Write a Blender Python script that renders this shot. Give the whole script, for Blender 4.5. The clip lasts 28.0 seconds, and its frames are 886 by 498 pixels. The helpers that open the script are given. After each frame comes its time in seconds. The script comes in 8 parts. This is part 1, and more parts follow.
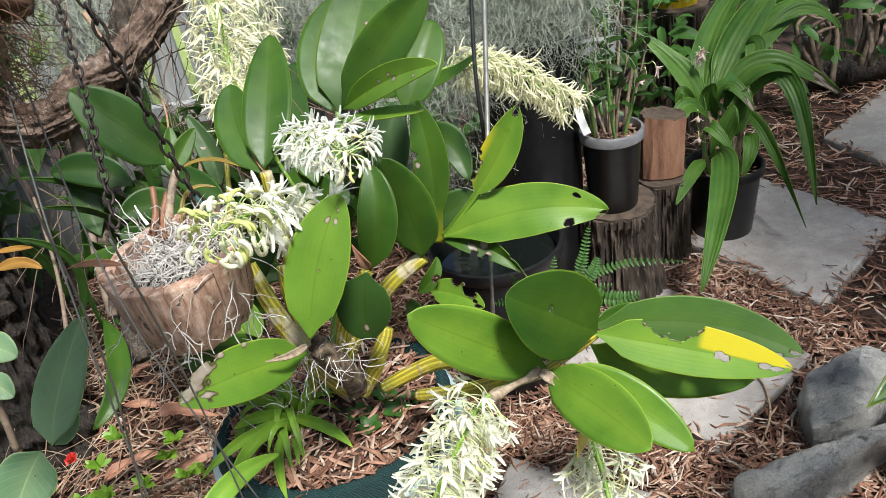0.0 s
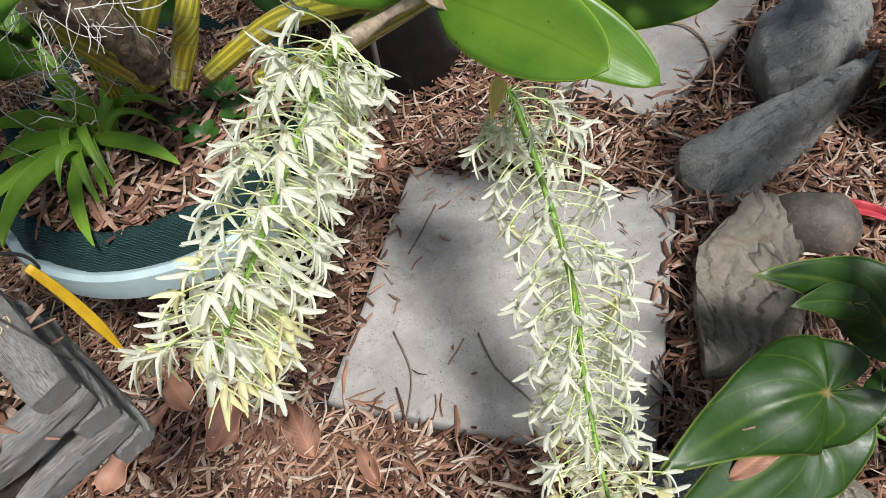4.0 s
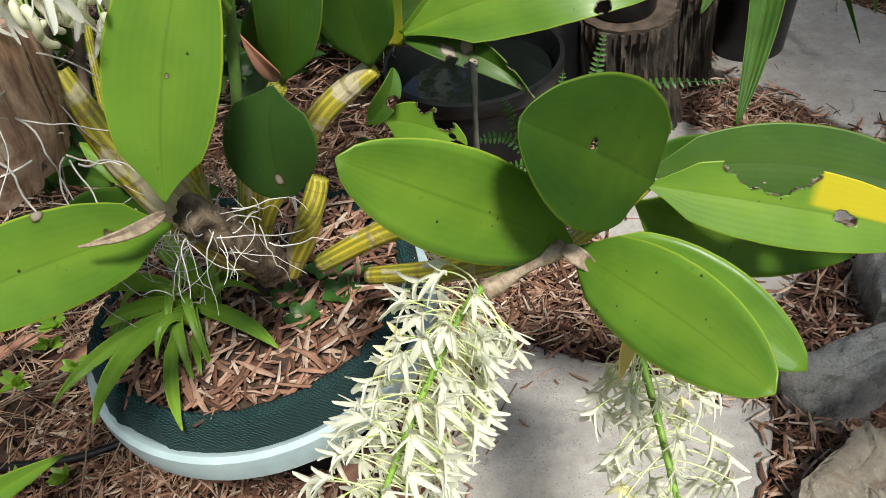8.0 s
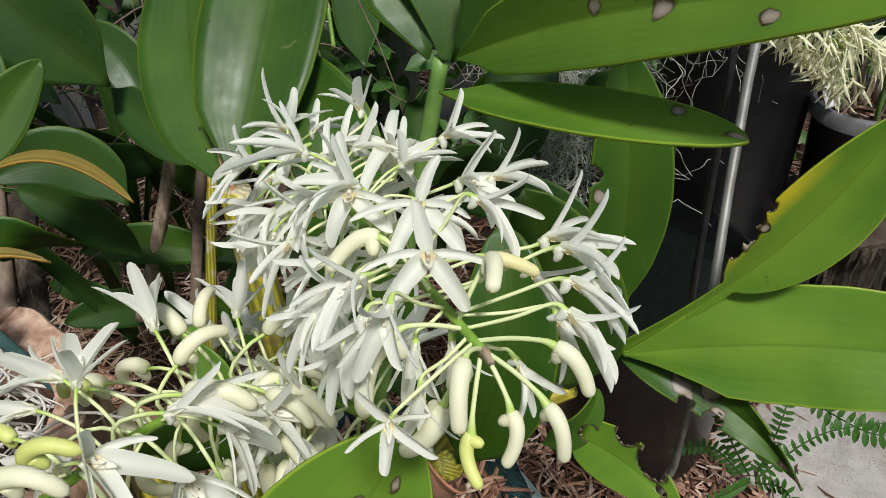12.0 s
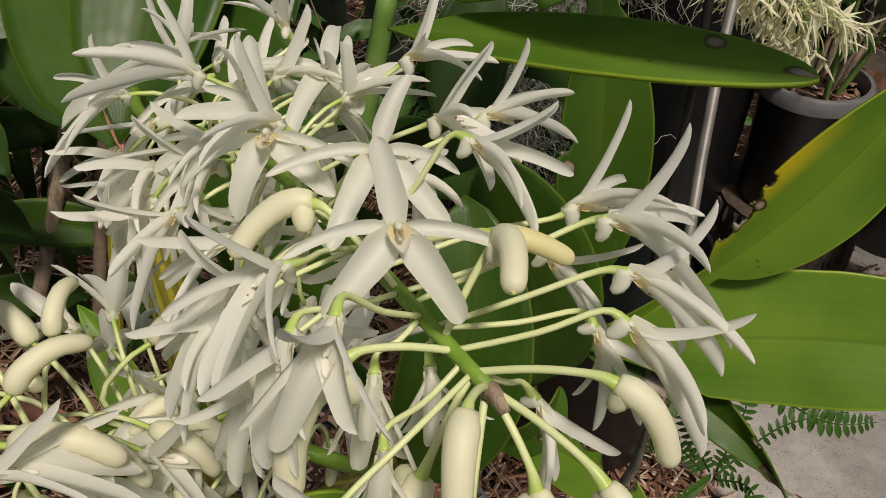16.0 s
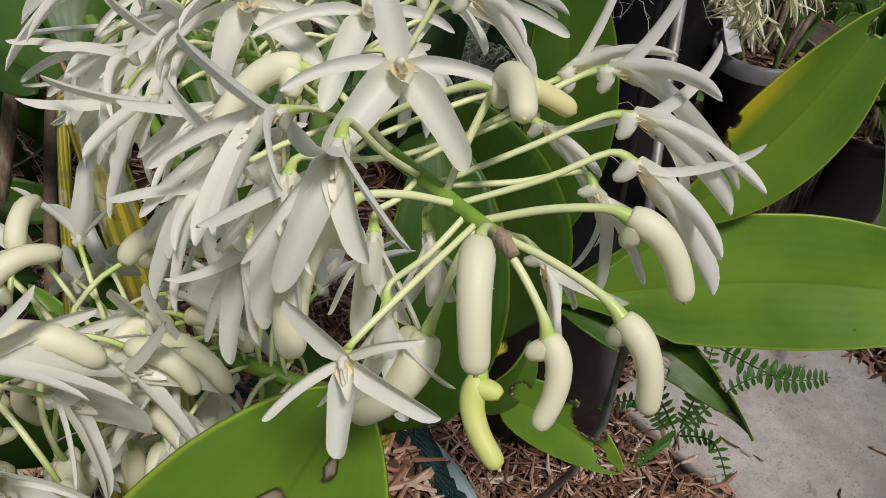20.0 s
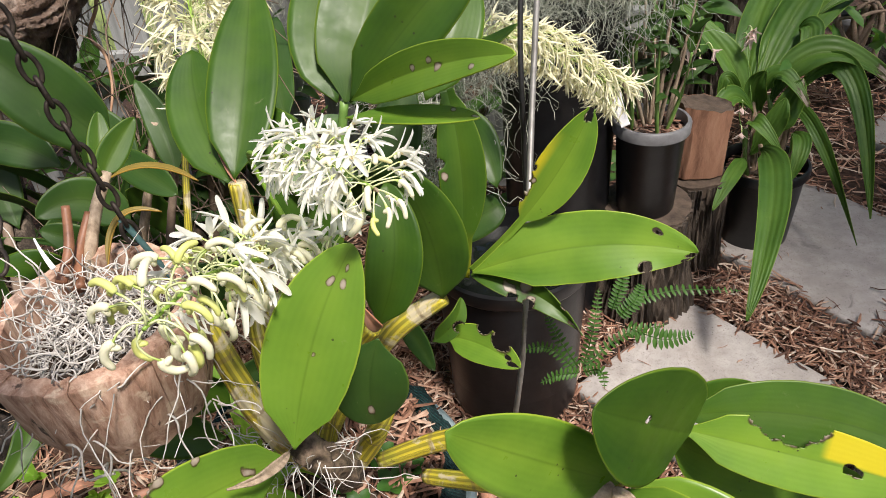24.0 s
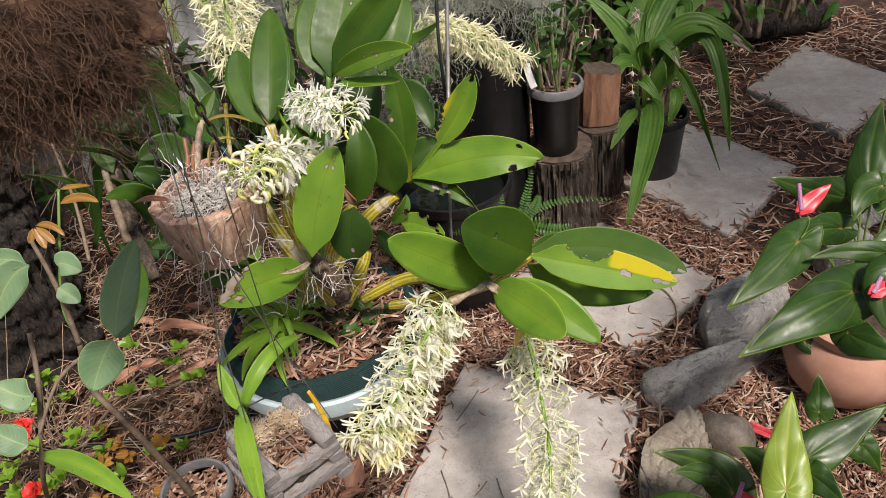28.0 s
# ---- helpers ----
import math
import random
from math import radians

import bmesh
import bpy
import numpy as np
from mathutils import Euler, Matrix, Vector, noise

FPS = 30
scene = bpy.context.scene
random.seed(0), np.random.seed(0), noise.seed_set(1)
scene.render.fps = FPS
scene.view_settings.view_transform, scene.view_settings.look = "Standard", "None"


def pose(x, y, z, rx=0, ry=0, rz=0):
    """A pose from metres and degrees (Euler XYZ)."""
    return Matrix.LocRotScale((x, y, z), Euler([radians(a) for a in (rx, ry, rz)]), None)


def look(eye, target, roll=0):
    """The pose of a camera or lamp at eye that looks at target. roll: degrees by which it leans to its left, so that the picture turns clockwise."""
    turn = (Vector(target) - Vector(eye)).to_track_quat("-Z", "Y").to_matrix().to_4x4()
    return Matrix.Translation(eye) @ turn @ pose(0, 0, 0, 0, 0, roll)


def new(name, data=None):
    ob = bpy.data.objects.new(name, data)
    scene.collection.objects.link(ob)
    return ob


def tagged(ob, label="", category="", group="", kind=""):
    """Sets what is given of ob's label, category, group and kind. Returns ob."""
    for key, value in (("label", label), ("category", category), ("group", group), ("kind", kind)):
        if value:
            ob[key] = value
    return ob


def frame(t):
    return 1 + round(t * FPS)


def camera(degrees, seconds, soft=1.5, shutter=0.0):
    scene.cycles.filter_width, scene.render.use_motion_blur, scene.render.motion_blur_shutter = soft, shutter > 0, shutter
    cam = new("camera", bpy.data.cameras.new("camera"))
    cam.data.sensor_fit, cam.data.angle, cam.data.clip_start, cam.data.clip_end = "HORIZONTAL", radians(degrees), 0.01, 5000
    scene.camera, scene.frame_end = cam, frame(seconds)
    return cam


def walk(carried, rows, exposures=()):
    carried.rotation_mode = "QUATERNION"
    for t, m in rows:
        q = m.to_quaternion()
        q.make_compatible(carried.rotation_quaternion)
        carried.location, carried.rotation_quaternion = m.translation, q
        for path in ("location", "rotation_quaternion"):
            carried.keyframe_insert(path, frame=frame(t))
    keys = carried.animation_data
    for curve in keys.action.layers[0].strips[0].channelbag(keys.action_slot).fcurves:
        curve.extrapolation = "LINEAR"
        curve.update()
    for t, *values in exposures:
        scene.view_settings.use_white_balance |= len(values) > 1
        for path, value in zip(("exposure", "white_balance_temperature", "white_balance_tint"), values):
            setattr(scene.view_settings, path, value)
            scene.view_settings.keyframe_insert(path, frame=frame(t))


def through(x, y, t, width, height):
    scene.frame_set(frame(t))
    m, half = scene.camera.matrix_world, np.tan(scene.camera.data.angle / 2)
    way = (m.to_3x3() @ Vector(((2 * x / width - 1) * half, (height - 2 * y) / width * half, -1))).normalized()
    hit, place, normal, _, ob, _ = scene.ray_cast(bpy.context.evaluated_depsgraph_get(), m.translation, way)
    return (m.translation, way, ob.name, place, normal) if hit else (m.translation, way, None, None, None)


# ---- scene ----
cam = camera(61.3, 28.0, soft=0.9)
METRES, EYE, TILT, LEAN, TURN = 2.1, 1.116, -31.2, 8.45, 0.0
ROWS = [
    (0.0, 0.0, 0.0, 0.0, 0.0, 0.0, -0.0),
    (0.5, -0.0112, 0.0239, -0.0168, -2.06, -1.56, 0.96),
    (1.0, -0.0166, 0.0559, -0.0194, -3.5, -5.12, 2.1),
    (1.5, -0.0152, 0.0807, -0.0178, -4.48, -9.3, 2.8),
    (2.0, -0.0007, 0.0941, -0.0345, -5.37, -12.63, 3.65),
    (2.5, 0.0091, 0.1007, -0.0465, -6.07, -15.29, 4.61),
    (3.0, 0.0153, 0.1179, -0.0546, -6.9, -17.32, 5.45),
    (3.5, 0.02, 0.1363, -0.0588, -7.66, -18.77, 5.82),
    (5.5, 0.0287, 0.1464, -0.0797, -9.04, -20.04, 5.44),
    (6.0, 0.0353, 0.1335, -0.0878, -9.82, -19.79, 5.28),
    (6.5, 0.0336, 0.1267, -0.0891, -10.64, -18.77, 5.36),
    (7.0, 0.0224, 0.1254, -0.0769, -10.31, -16.48, 4.98),
    (7.5, 0.0155, 0.1454, -0.0488, -7.25, -14.21, 3.1),
    (8.0, 0.0011, 0.1707, -0.015, -2.8, -12.07, 0.34),
    (8.5, -0.0195, 0.1839, 0.0112, 1.68, -10.35, -2.72),
    (9.0, -0.0358, 0.194, 0.0329, 5.07, -9.69, -5.33),
    (9.5, -0.0424, 0.2126, 0.0422, 6.85, -9.43, -7.02),
    (10.0, -0.0436, 0.2379, 0.0503, 7.28, -9.52, -7.58),
    (10.5, -0.0473, 0.2601, 0.0516, 6.81, -9.69, -8.1),
    (11.0, -0.0479, 0.2728, 0.0522, 6.22, -9.61, -8.57),
    (11.5, -0.0471, 0.2765, 0.061, 5.55, -9.34, -8.73),
    (12.0, -0.0452, 0.2799, 0.0685, 5.12, -9.22, -8.77),
    (12.5, -0.0443, 0.2819, 0.0681, 4.44, -9.11, -8.85),
    (13.0, -0.045, 0.2898, 0.0665, 3.56, -9.19, -8.87),
    (13.5, -0.0435, 0.2978, 0.0673, 2.91, -9.49, -8.92),
    (15.5, -0.048, 0.3111, 0.0634, 0.73, -9.66, -9.67),
    (16.0, -0.0503, 0.3118, 0.0621, -0.16, -9.71, -9.72),
    (16.5, -0.051, 0.3135, 0.0618, -0.95, -9.59, -9.59),
    (17.0, -0.0526, 0.3115, 0.0666, -1.64, -9.64, -9.39),
    (17.5, -0.0519, 0.3123, 0.0634, -2.16, -9.61, -9.22),
    (18.0, -0.0521, 0.3119, 0.0638, -2.25, -9.76, -9.13),
    (18.5, -0.0516, 0.314, 0.0636, -2.72, -10.03, -9.02),
    (19.0, -0.0506, 0.3128, 0.0596, -2.99, -10.05, -8.95),
    (19.5, -0.051, 0.312, 0.0522, -3.51, -9.92, -8.99),
    (20.0, -0.0518, 0.312, 0.0523, -3.74, -9.95, -8.93),
    (20.5, -0.0519, 0.3101, 0.0531, -3.6, -9.89, -8.91),
    (21.0, -0.0493, 0.3009, 0.055, -3.4, -9.46, -8.8),
    (21.5, -0.0439, 0.2867, 0.0582, -2.83, -9.27, -8.09),
    (23.5, -0.0409, 0.1712, 0.0475, -1.69, -4.62, -4.34),
    (24.0, -0.0336, 0.1291, 0.0419, -2.58, -3.38, -3.15),
    (24.5, -0.0272, 0.0906, 0.0299, -3.48, -2.47, -2.16),
    (25.0, -0.022, 0.0596, 0.0342, -3.65, -2.54, -1.92),
    (25.5, -0.0082, 0.017, 0.0292, -3.01, -2.26, -1.87),
    (26.0, -0.0019, -0.0184, 0.0169, -2.03, -1.64, -1.88),
    (26.5, 0.0031, -0.0469, 0.0139, -1.12, -1.7, -1.95),
    (27.0, 0.014, -0.0691, 0.0131, -0.47, -2.81, -1.53),
    (27.5, 0.0037, -0.0949, 0.0075, -1.41, -4.27, -0.72),
    (28.0, -0.0103, -0.1223, 0.0047, -3.33, -5.05, -0.53),
]
EXPOSURES = [(0.0, 0.95, 6050, 9), (1.0, 0.8, 6050, 9), (2.0, 0.58, 5950, 9), (3.5, 0.5, 5950, 9), (6.0, 0.42, 5950, 8), (8.0, 0.66, 6250, 7), (9.0, 0.74, 6300, 6), (9.6, 0.62, 6300, 6), (11.0, 0.3, 6100, 8), (13.5, 0.05, 6150, 8), (16.0, -0.27, 7000, 14), (18.0, -0.35, 6850, 13), (20.0, -0.2, 6300, 14), (21.5, -0.15, 6250, 13), (23.5, 0.82, 6400, 15), (25.0, 0.85, 6650, 16), (28.0, 0.58, 6650, 17)]
walk(cam, [(t, pose(0, 0, EYE, TILT, LEAN, TURN) @ pose(METRES * x, METRES * y, METRES * z, 90 + pitch, roll, yaw)) for t, x, y, z, yaw, pitch, roll in ROWS], EXPOSURES)

# world and sun
SUN_AZIMUTH, SUN_ELEVATION = 152.0, 60.0
world = bpy.data.worlds.new("sky")
scene.world = world
world.use_nodes = True
sky = world.node_tree.nodes.new("ShaderNodeTexSky")
sky.sky_type, sky.sun_disc = "NISHITA", False
sky.sun_elevation, sky.sun_rotation = radians(SUN_ELEVATION), radians(SUN_AZIMUTH)
sky.air_density, sky.dust_density = 1.0, 3.0
world.node_tree.links.new(sky.outputs[0], world.node_tree.nodes["Background"].inputs[0])
world.node_tree.nodes["Background"].inputs[1].default_value = 0.066
sun = new("sun", bpy.data.lights.new("sun", "SUN"))
sun.data.energy, sun.data.angle, sun.data.color = 3.4, radians(9.0), (1.0, 0.95, 0.86)
az, el = radians(SUN_AZIMUTH), radians(SUN_ELEVATION)
sun_way = Vector((math.sin(az) * math.cos(el), math.cos(az) * math.cos(el), math.sin(el)))
sun.matrix_world = look(sun_way * 20, (0, 0, 0))


# materials
class Paint:
    """A node material: the Principled shader and short calls that add nodes to it."""

    def __init__(self, name, rough=0.6, metal=0.0, spec=0.5):
        self.m = bpy.data.materials.new(name)
        self.m.use_nodes = True
        self.t = self.m.node_tree
        self.b = self.t.nodes["Principled BSDF"]
        self.b.inputs["Roughness"].default_value = rough
        self.b.inputs["Metallic"].default_value = metal
        self.b.inputs["Specular IOR Level"].default_value = spec
        self.out = self.t.nodes["Material Output"]

    def put(self, socket, value):
        if isinstance(value, bpy.types.NodeSocket):
            self.t.links.new(value, socket)
        elif isinstance(value, (tuple, list)) and len(value) == 3 and socket.type == "RGBA":
            socket.default_value = (*value, 1)
        else:
            socket.default_value = value

    def node(self, kind, values=(), how="", bands=""):
        n = self.t.nodes.new("ShaderNode" + kind)
        if kind == "Math":
            n.operation = how
        elif kind == "Mix":
            n.data_type, n.blend_type = "RGBA", how
        elif kind == "Attribute":
            n.attribute_name = how
        elif bands:
            n.bands_direction = bands
        for key, value in dict(values).items():
            self.put(n.inputs[key], value)
        return n

    def coord(self, what="Object", scale=(1, 1, 1)):
        n = self.node("TexCoord").outputs[what]
        return self.node("Mapping", {"Vector": n, "Scale": scale}).outputs[0] if scale != (1, 1, 1) else n

    def noise(self, scale, detail=4, rough=0.6, vector=None, distort=0.0):
        v = {"Scale": scale, "Detail": detail, "Roughness": rough, "Distortion": distort}
        v["Vector"] = vector if vector else self.coord()
        return self.node("TexNoise", v).outputs["Fac"]

    def voronoi(self, scale, vector=None, what="Distance"):
        return self.node("TexVoronoi", {"Scale": scale, "Vector": vector if vector else self.coord()}).outputs[what]

    def ramp(self, fac, *stops):
        n = self.node("ValToRGB", {"Fac": fac})
        e = n.color_ramp.elements
        while len(e) < len(stops):
            e.new(0.5)
        for k, (at, colour) in zip(e, stops):
            k.position, k.color = at, (*colour, 1) if isinstance(colour, tuple) else (colour, colour, colour, 1)
        return n.outputs[0]

    def mix(self, fac, a, b, how="MIX"):
        n = self.node("Mix", (), how)
        self.put(n.inputs[0], fac)
        self.put(n.inputs[6], a)
        self.put(n.inputs[7], b)
        return n.outputs[2]

    def math(self, how, a, b=0.0):
        return self.node("Math", {0: a, 1: b}, how).outputs[0]

    def attr(self, name):
        return self.node("Attribute", (), name).outputs["Fac"]

    def rand(self):
        return self.node("ObjectInfo").outputs["Random"]

    def island(self):
        return self.node("NewGeometry").outputs["Random Per Island"]

    def bump(self, height, strength=0.4, distance=0.002):
        n = self.node("Bump", {"Height": height, "Strength": strength, "Distance": distance})
        if self.b.inputs["Normal"].is_linked:
            self.put(n.inputs["Normal"], self.b.inputs["Normal"].links[0].from_socket)
        self.put(self.b.inputs["Normal"], n.outputs[0])
        return self

    def base(self, colour):
        self.put(self.b.inputs["Base Color"], colour)
        return self

    def rough(self, value):
        self.put(self.b.inputs["Roughness"], value)
        return self

    def glow_through(self, share, colour):
        t = self.node("BsdfTranslucent", {"Color": colour})
        if self.b.inputs["Normal"].is_linked:
            self.put(t.inputs["Normal"], self.b.inputs["Normal"].links[0].from_socket)
        s = self.node("MixShader", {0: share, 1: self.b.outputs[0], 2: t.outputs[0]})
        self.t.links.new(s.outputs[0], self.out.inputs[0])
        return self


def leaf_paint(name, dark, light, veins=12.0, vein_depth=0.12, rough=0.34, through=0.26, rib=0.35, side=False):
    p = Paint(name, rough, 0.0, 0.36)
    uv = p.node("SeparateXYZ", {0: p.coord("UV")})
    u, v = uv.outputs[0], uv.outputs[1]
    across = p.math("ABSOLUTE", p.math("SUBTRACT", v, 0.5))
    colour = p.mix(p.ramp(p.noise(14, 5), (0.3, 0.0), (0.72, 1.0)), dark, light)
    colour = p.mix(p.math("MULTIPLY", p.rand(), 0.35), colour, light)
    colour = p.mix(p.ramp(p.noise(5.5, 3, 0.6, None, 0.6), (0.42, 0.0), (0.68, 0.55)), colour, (dark[0] * 0.62, dark[1] * 0.7, dark[2] * 0.8))
    scuff = p.ramp(p.noise(55, 5, 0.75, p.coord("Object", (1, 1, 0.35)), 1.2), (0.64, 0.0), (0.72, 0.3))
    colour = p.mix(scuff, colour, (0.3, 0.32, 0.16))
    if side:
        line = p.math("SINE", p.math("MULTIPLY", p.math("SUBTRACT", u, p.math("MULTIPLY", across, 0.55)), veins))
        line = p.ramp(line, (0.9, 0.0), (1.0, 1.0))
    else:
        line = p.math("MULTIPLY", p.math("ADD", p.math("SINE", p.math("MULTIPLY", v, veins * 6.283)), 1.0), 0.5)
    colour = p.mix(p.math("MULTIPLY", line, vein_depth), colour, light)
    colour = p.mix(p.ramp(p.noise(60, 3), (0.55, 0.0), (0.8, 0.25)), colour, light)
    ribs = p.ramp(across, (0.0, 1.0), (0.022, 0.0))
    flank = p.ramp(across, (0.0, 0.5), (0.3, 0.0))
    colour = p.mix(p.math("MULTIPLY", flank, p.ramp(p.noise(9, 3), (0.35, 0.2), (0.65, 1.0))), colour, (light[0] * 1.25 + 0.012, light[1] * 1.12, light[2]))
    colour = p.mix(p.math("MULTIPLY", ribs, rib), colour, (light[0] * 1.5 + 0.03, light[1] * 1.35 + 0.03, light[2] * 1.2) if side else (dark[0] * 0.6, dark[1] * 0.6, dark[2] * 0.5))
    edge = p.ramp(across, (0.478, 0.0), (0.493, 0.6))
    colour = p.mix(edge, colour, (light[0] * 2.0 + 0.03, light[1] * 1.5 + 0.02, light[2] * 1.3))
    speck = p.ramp(p.voronoi(85, p.coord("Object")), (0.07, 1.0), (0.1, 0.0))
    speck = p.math("MULTIPLY", speck, p.ramp(p.noise(30, 2), (0.54, 0.0), (0.58, 1.0)))
    colour = p.mix(speck, colour, (0.025, 0.02, 0.012))
    colour = p.mix(p.attr("yellow"), colour, (0.62, 0.52, 0.025))
    worn = p.ramp(p.math("ADD", p.attr("wear"), p.math("MULTIPLY", p.math("SUBTRACT", p.noise(160, 3), 0.5), 0.5)), (0.42, 0.0), (0.55, 1.0))
    deep = p.math("ADD", p.attr("wear"), p.math("MULTIPLY", p.math("SUBTRACT", p.noise(90, 3), 0.5), 0.35))
    scar = p.ramp(deep, (0.48, (0.03, 0.02, 0.01)), (0.58, (0.08, 0.05, 0.03)), (0.68, (0.3, 0.24, 0.18)), (0.9, (0.42, 0.36, 0.29)))
    colour = p.mix(worn, colour, scar)
    p.base(colour)
    p.rough(p.ramp(p.noise(45, 4), (0.3, rough - 0.08), (0.75, rough + 0.16)))
    p.bump(line, -0.5 if side else 0.05, 0.0012 if side else 0.0005).bump(p.noise(220, 3), 0.12, 0.0005).bump(ribs, -0.5, 0.001)
    return p.glow_through(through, p.mix(0.7, colour, (light[0] * 2.4, light[1] * 2.2, light[2] * 0.6))).m


# one orchid leaf in three tones: how lit it looks is put into colour
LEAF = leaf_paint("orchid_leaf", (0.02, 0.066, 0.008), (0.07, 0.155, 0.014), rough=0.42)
LEAF_LIT_TONE = leaf_paint("orchid_leaf_lit_tone", (0.062, 0.163, 0.014), (0.19, 0.335, 0.036))
LEAF_SHADE_TONE = leaf_paint("orchid_leaf_shade_tone", (0.015, 0.05, 0.009), (0.046, 0.11, 0.018), rough=0.44)
LEAF_STRAP = leaf_paint("strap_leaf", (0.10, 0.23, 0.022), (0.25, 0.42, 0.05), veins=8, rib=0.08)
LEAF_PLEAT = leaf_paint("pleated_leaf", (0.03, 0.092, 0.012), (0.1, 0.21, 0.03), veins=7, vein_depth=0.08, rough=0.45)
LEAF_YELLOW = leaf_paint("yellowed_bract", (0.5, 0.4, 0.1), (0.72, 0.62, 0.22), rough=0.6)
LEAF_SAP = leaf_paint("sapling_leaf", (0.1, 0.2, 0.095), (0.24, 0.37, 0.2), veins=55, vein_depth=0.7, rough=0.42, rib=0.8, side=True)
LEAF_NEW = leaf_paint("new_leaf", (0.2, 0.09, 0.02), (0.45, 0.27, 0.06), veins=60, side=True)
LEAF_OLIVE = leaf_paint("olive_leaf", (0.12, 0.1, 0.02), (0.3, 0.23, 0.055), veins=60, side=True)
LEAF_SHRUB = leaf_paint("shrub_leaf", (0.02, 0.07, 0.012), (0.075, 0.19, 0.035), rough=0.45)
LEAF_SEDGE = leaf_paint("fern_leaf", (0.02, 0.075, 0.012), (0.06, 0.16, 0.025), veins=3, rough=0.45)


def heart_paint(name, dark, light, rough=0.36):
    """A glossy heart-shaped leaf; its veins run from the stalk, u round the leaf and v outwards."""
    p = Paint(name, rough)
    uv = p.node("SeparateXYZ", {0: p.coord("UV")})
    u, v = uv.outputs[0], uv.outputs[1]
    colour = p.mix(p.ramp(p.noise(16, 5), (0.3, 0.0), (0.7, 1.0)), dark, light)
    colour = p.mix(p.math("MULTIPLY", p.rand(), 0.4), colour, light)
    turn = p.math("ABSOLUTE", p.math("SUBTRACT", u, 0.5))
    veins = None
    for at, wide in ((0.0, 0.006), (0.1, 0.0035), (0.19, 0.003), (0.285, 0.003), (0.385, 0.003)):
        bent = p.math("ADD", p.math("MULTIPLY", p.math("MULTIPLY", v, v), -0.05 if at else 0.0), at)
        off = p.math("MULTIPLY", p.math("ABSOLUTE", p.math("SUBTRACT", turn, bent)), p.math("ADD", v, 0.08))
        line = p.ramp(off, (wide * 0.35, 1.0), (wide, 0.0))
        veins = line if veins is None else p.math("MAXIMUM", veins, line)
    colour = p.mix(p.math("MULTIPLY", veins, 0.42), colour, (light[0] * 2 + 0.05, light[1] * 1.5 + 0.05, light[2] * 1.5))
    colour = p.mix(p.ramp(v, (0.02, 0.75), (0.12, 0.0)), colour, (0.32, 0.2, 0.05))
    colour = p.mix(p.ramp(v, (0.972, 0.0), (0.99, 0.6)), colour, (0.3, 0.36, 0.08))
    colour = p.mix(p.ramp(p.noise(130, 4, 0.8), (0.64, 0.0), (0.7, 0.3)), colour, (0.3, 0.32, 0.2))
    p.base(colour).rough(p.ramp(p.noise(40, 4), (0.3, rough - 0.1), (0.75, rough + 0.14)))
    p.bump(veins, -0.6, 0.0016).bump(p.noise(70, 4), 0.25, 0.0016)
    return p.glow_through(0.2, p.mix(0.7, colour, (light[0] * 2.4, light[1] * 2.2, light[2] * 0.6))).m


LEAF_HEART = heart_paint("anthurium_heart_leaf", (0.007, 0.026, 0.004), (0.034, 0.088, 0.009), 0.42)
LEAF_YOUNG = heart_paint("young_heart_leaf", (0.1, 0.18, 0.018), (0.24, 0.33, 0.04), 0.42)


def petal_paint(name, a, b, through=0.3, specks=False):
    p = Paint(name, 0.5)
    uv = p.node("SeparateXYZ", {0: p.coord("UV")})
    c = p.mix(p.noise(120, 3), a, b)
    c = p.mix(p.ramp(uv.outputs[0], (0.0, 0.3), (0.2, 0.0)), c, (0.76, 0.8, 0.45))
    if specks:
        spot = p.ramp(p.voronoi(700), (0.2, 1.0), (0.27, 0.0))
        c = p.mix(p.math("MULTIPLY", spot, p.ramp(p.noise(300, 1), (0.45, 0.0), (0.5, 1.0))), c, (0.16, 0.03, 0.07))
        c = p.mix(p.ramp(uv.outputs[0], (0.3, 0.5), (0.5, 0.0)), c, (0.78, 0.56, 0.1))
    p.base(c).bump(p.noise(900, 2), 0.06, 0.0002)
    return p.glow_through(through, p.mix(0.6, c, (0.95, 0.93, 0.76))).m


PETAL = petal_paint("petal", (0.88, 0.885, 0.81), (0.93, 0.93, 0.88), 0.46)
PETAL_HANG = petal_paint("petal_ivory", (0.83, 0.83, 0.67), (0.9, 0.9, 0.78), 0.44)
PETAL_CREAM = petal_paint("petal_cream", (0.86, 0.83, 0.56), (0.92, 0.9, 0.68), 0.4)
PETAL_OLD = petal_paint("petal_yellow", (0.82, 0.75, 0.36), (0.89, 0.83, 0.5))
LIP = petal_paint("lip", (0.85, 0.83, 0.72), (0.9, 0.88, 0.8), specks=True)
BUD = petal_paint("bud", (0.84, 0.83, 0.58), (0.9, 0.88, 0.68), 0.25)
BUD_GREEN = petal_paint("bud_green", (0.64, 0.69, 0.17), (0.78, 0.8, 0.3), 0.2)
PINK = petal_paint("petal_pink", (0.78, 0.5, 0.48), (0.86, 0.75, 0.68))
RED_SPATHE = Paint("red_spathe", 0.36)
RED_SPATHE.base(RED_SPATHE.mix(RED_SPATHE.noise(60), (0.62, 0.015, 0.035), (0.75, 0.04, 0.06)))
RED_SPATHE = RED_SPATHE.glow_through(0.15, (0.8, 0.05, 0.06)).m
RED_FLOWER = petal_paint("red_flower", (0.7, 0.02, 0.02), (0.85, 0.06, 0.04))


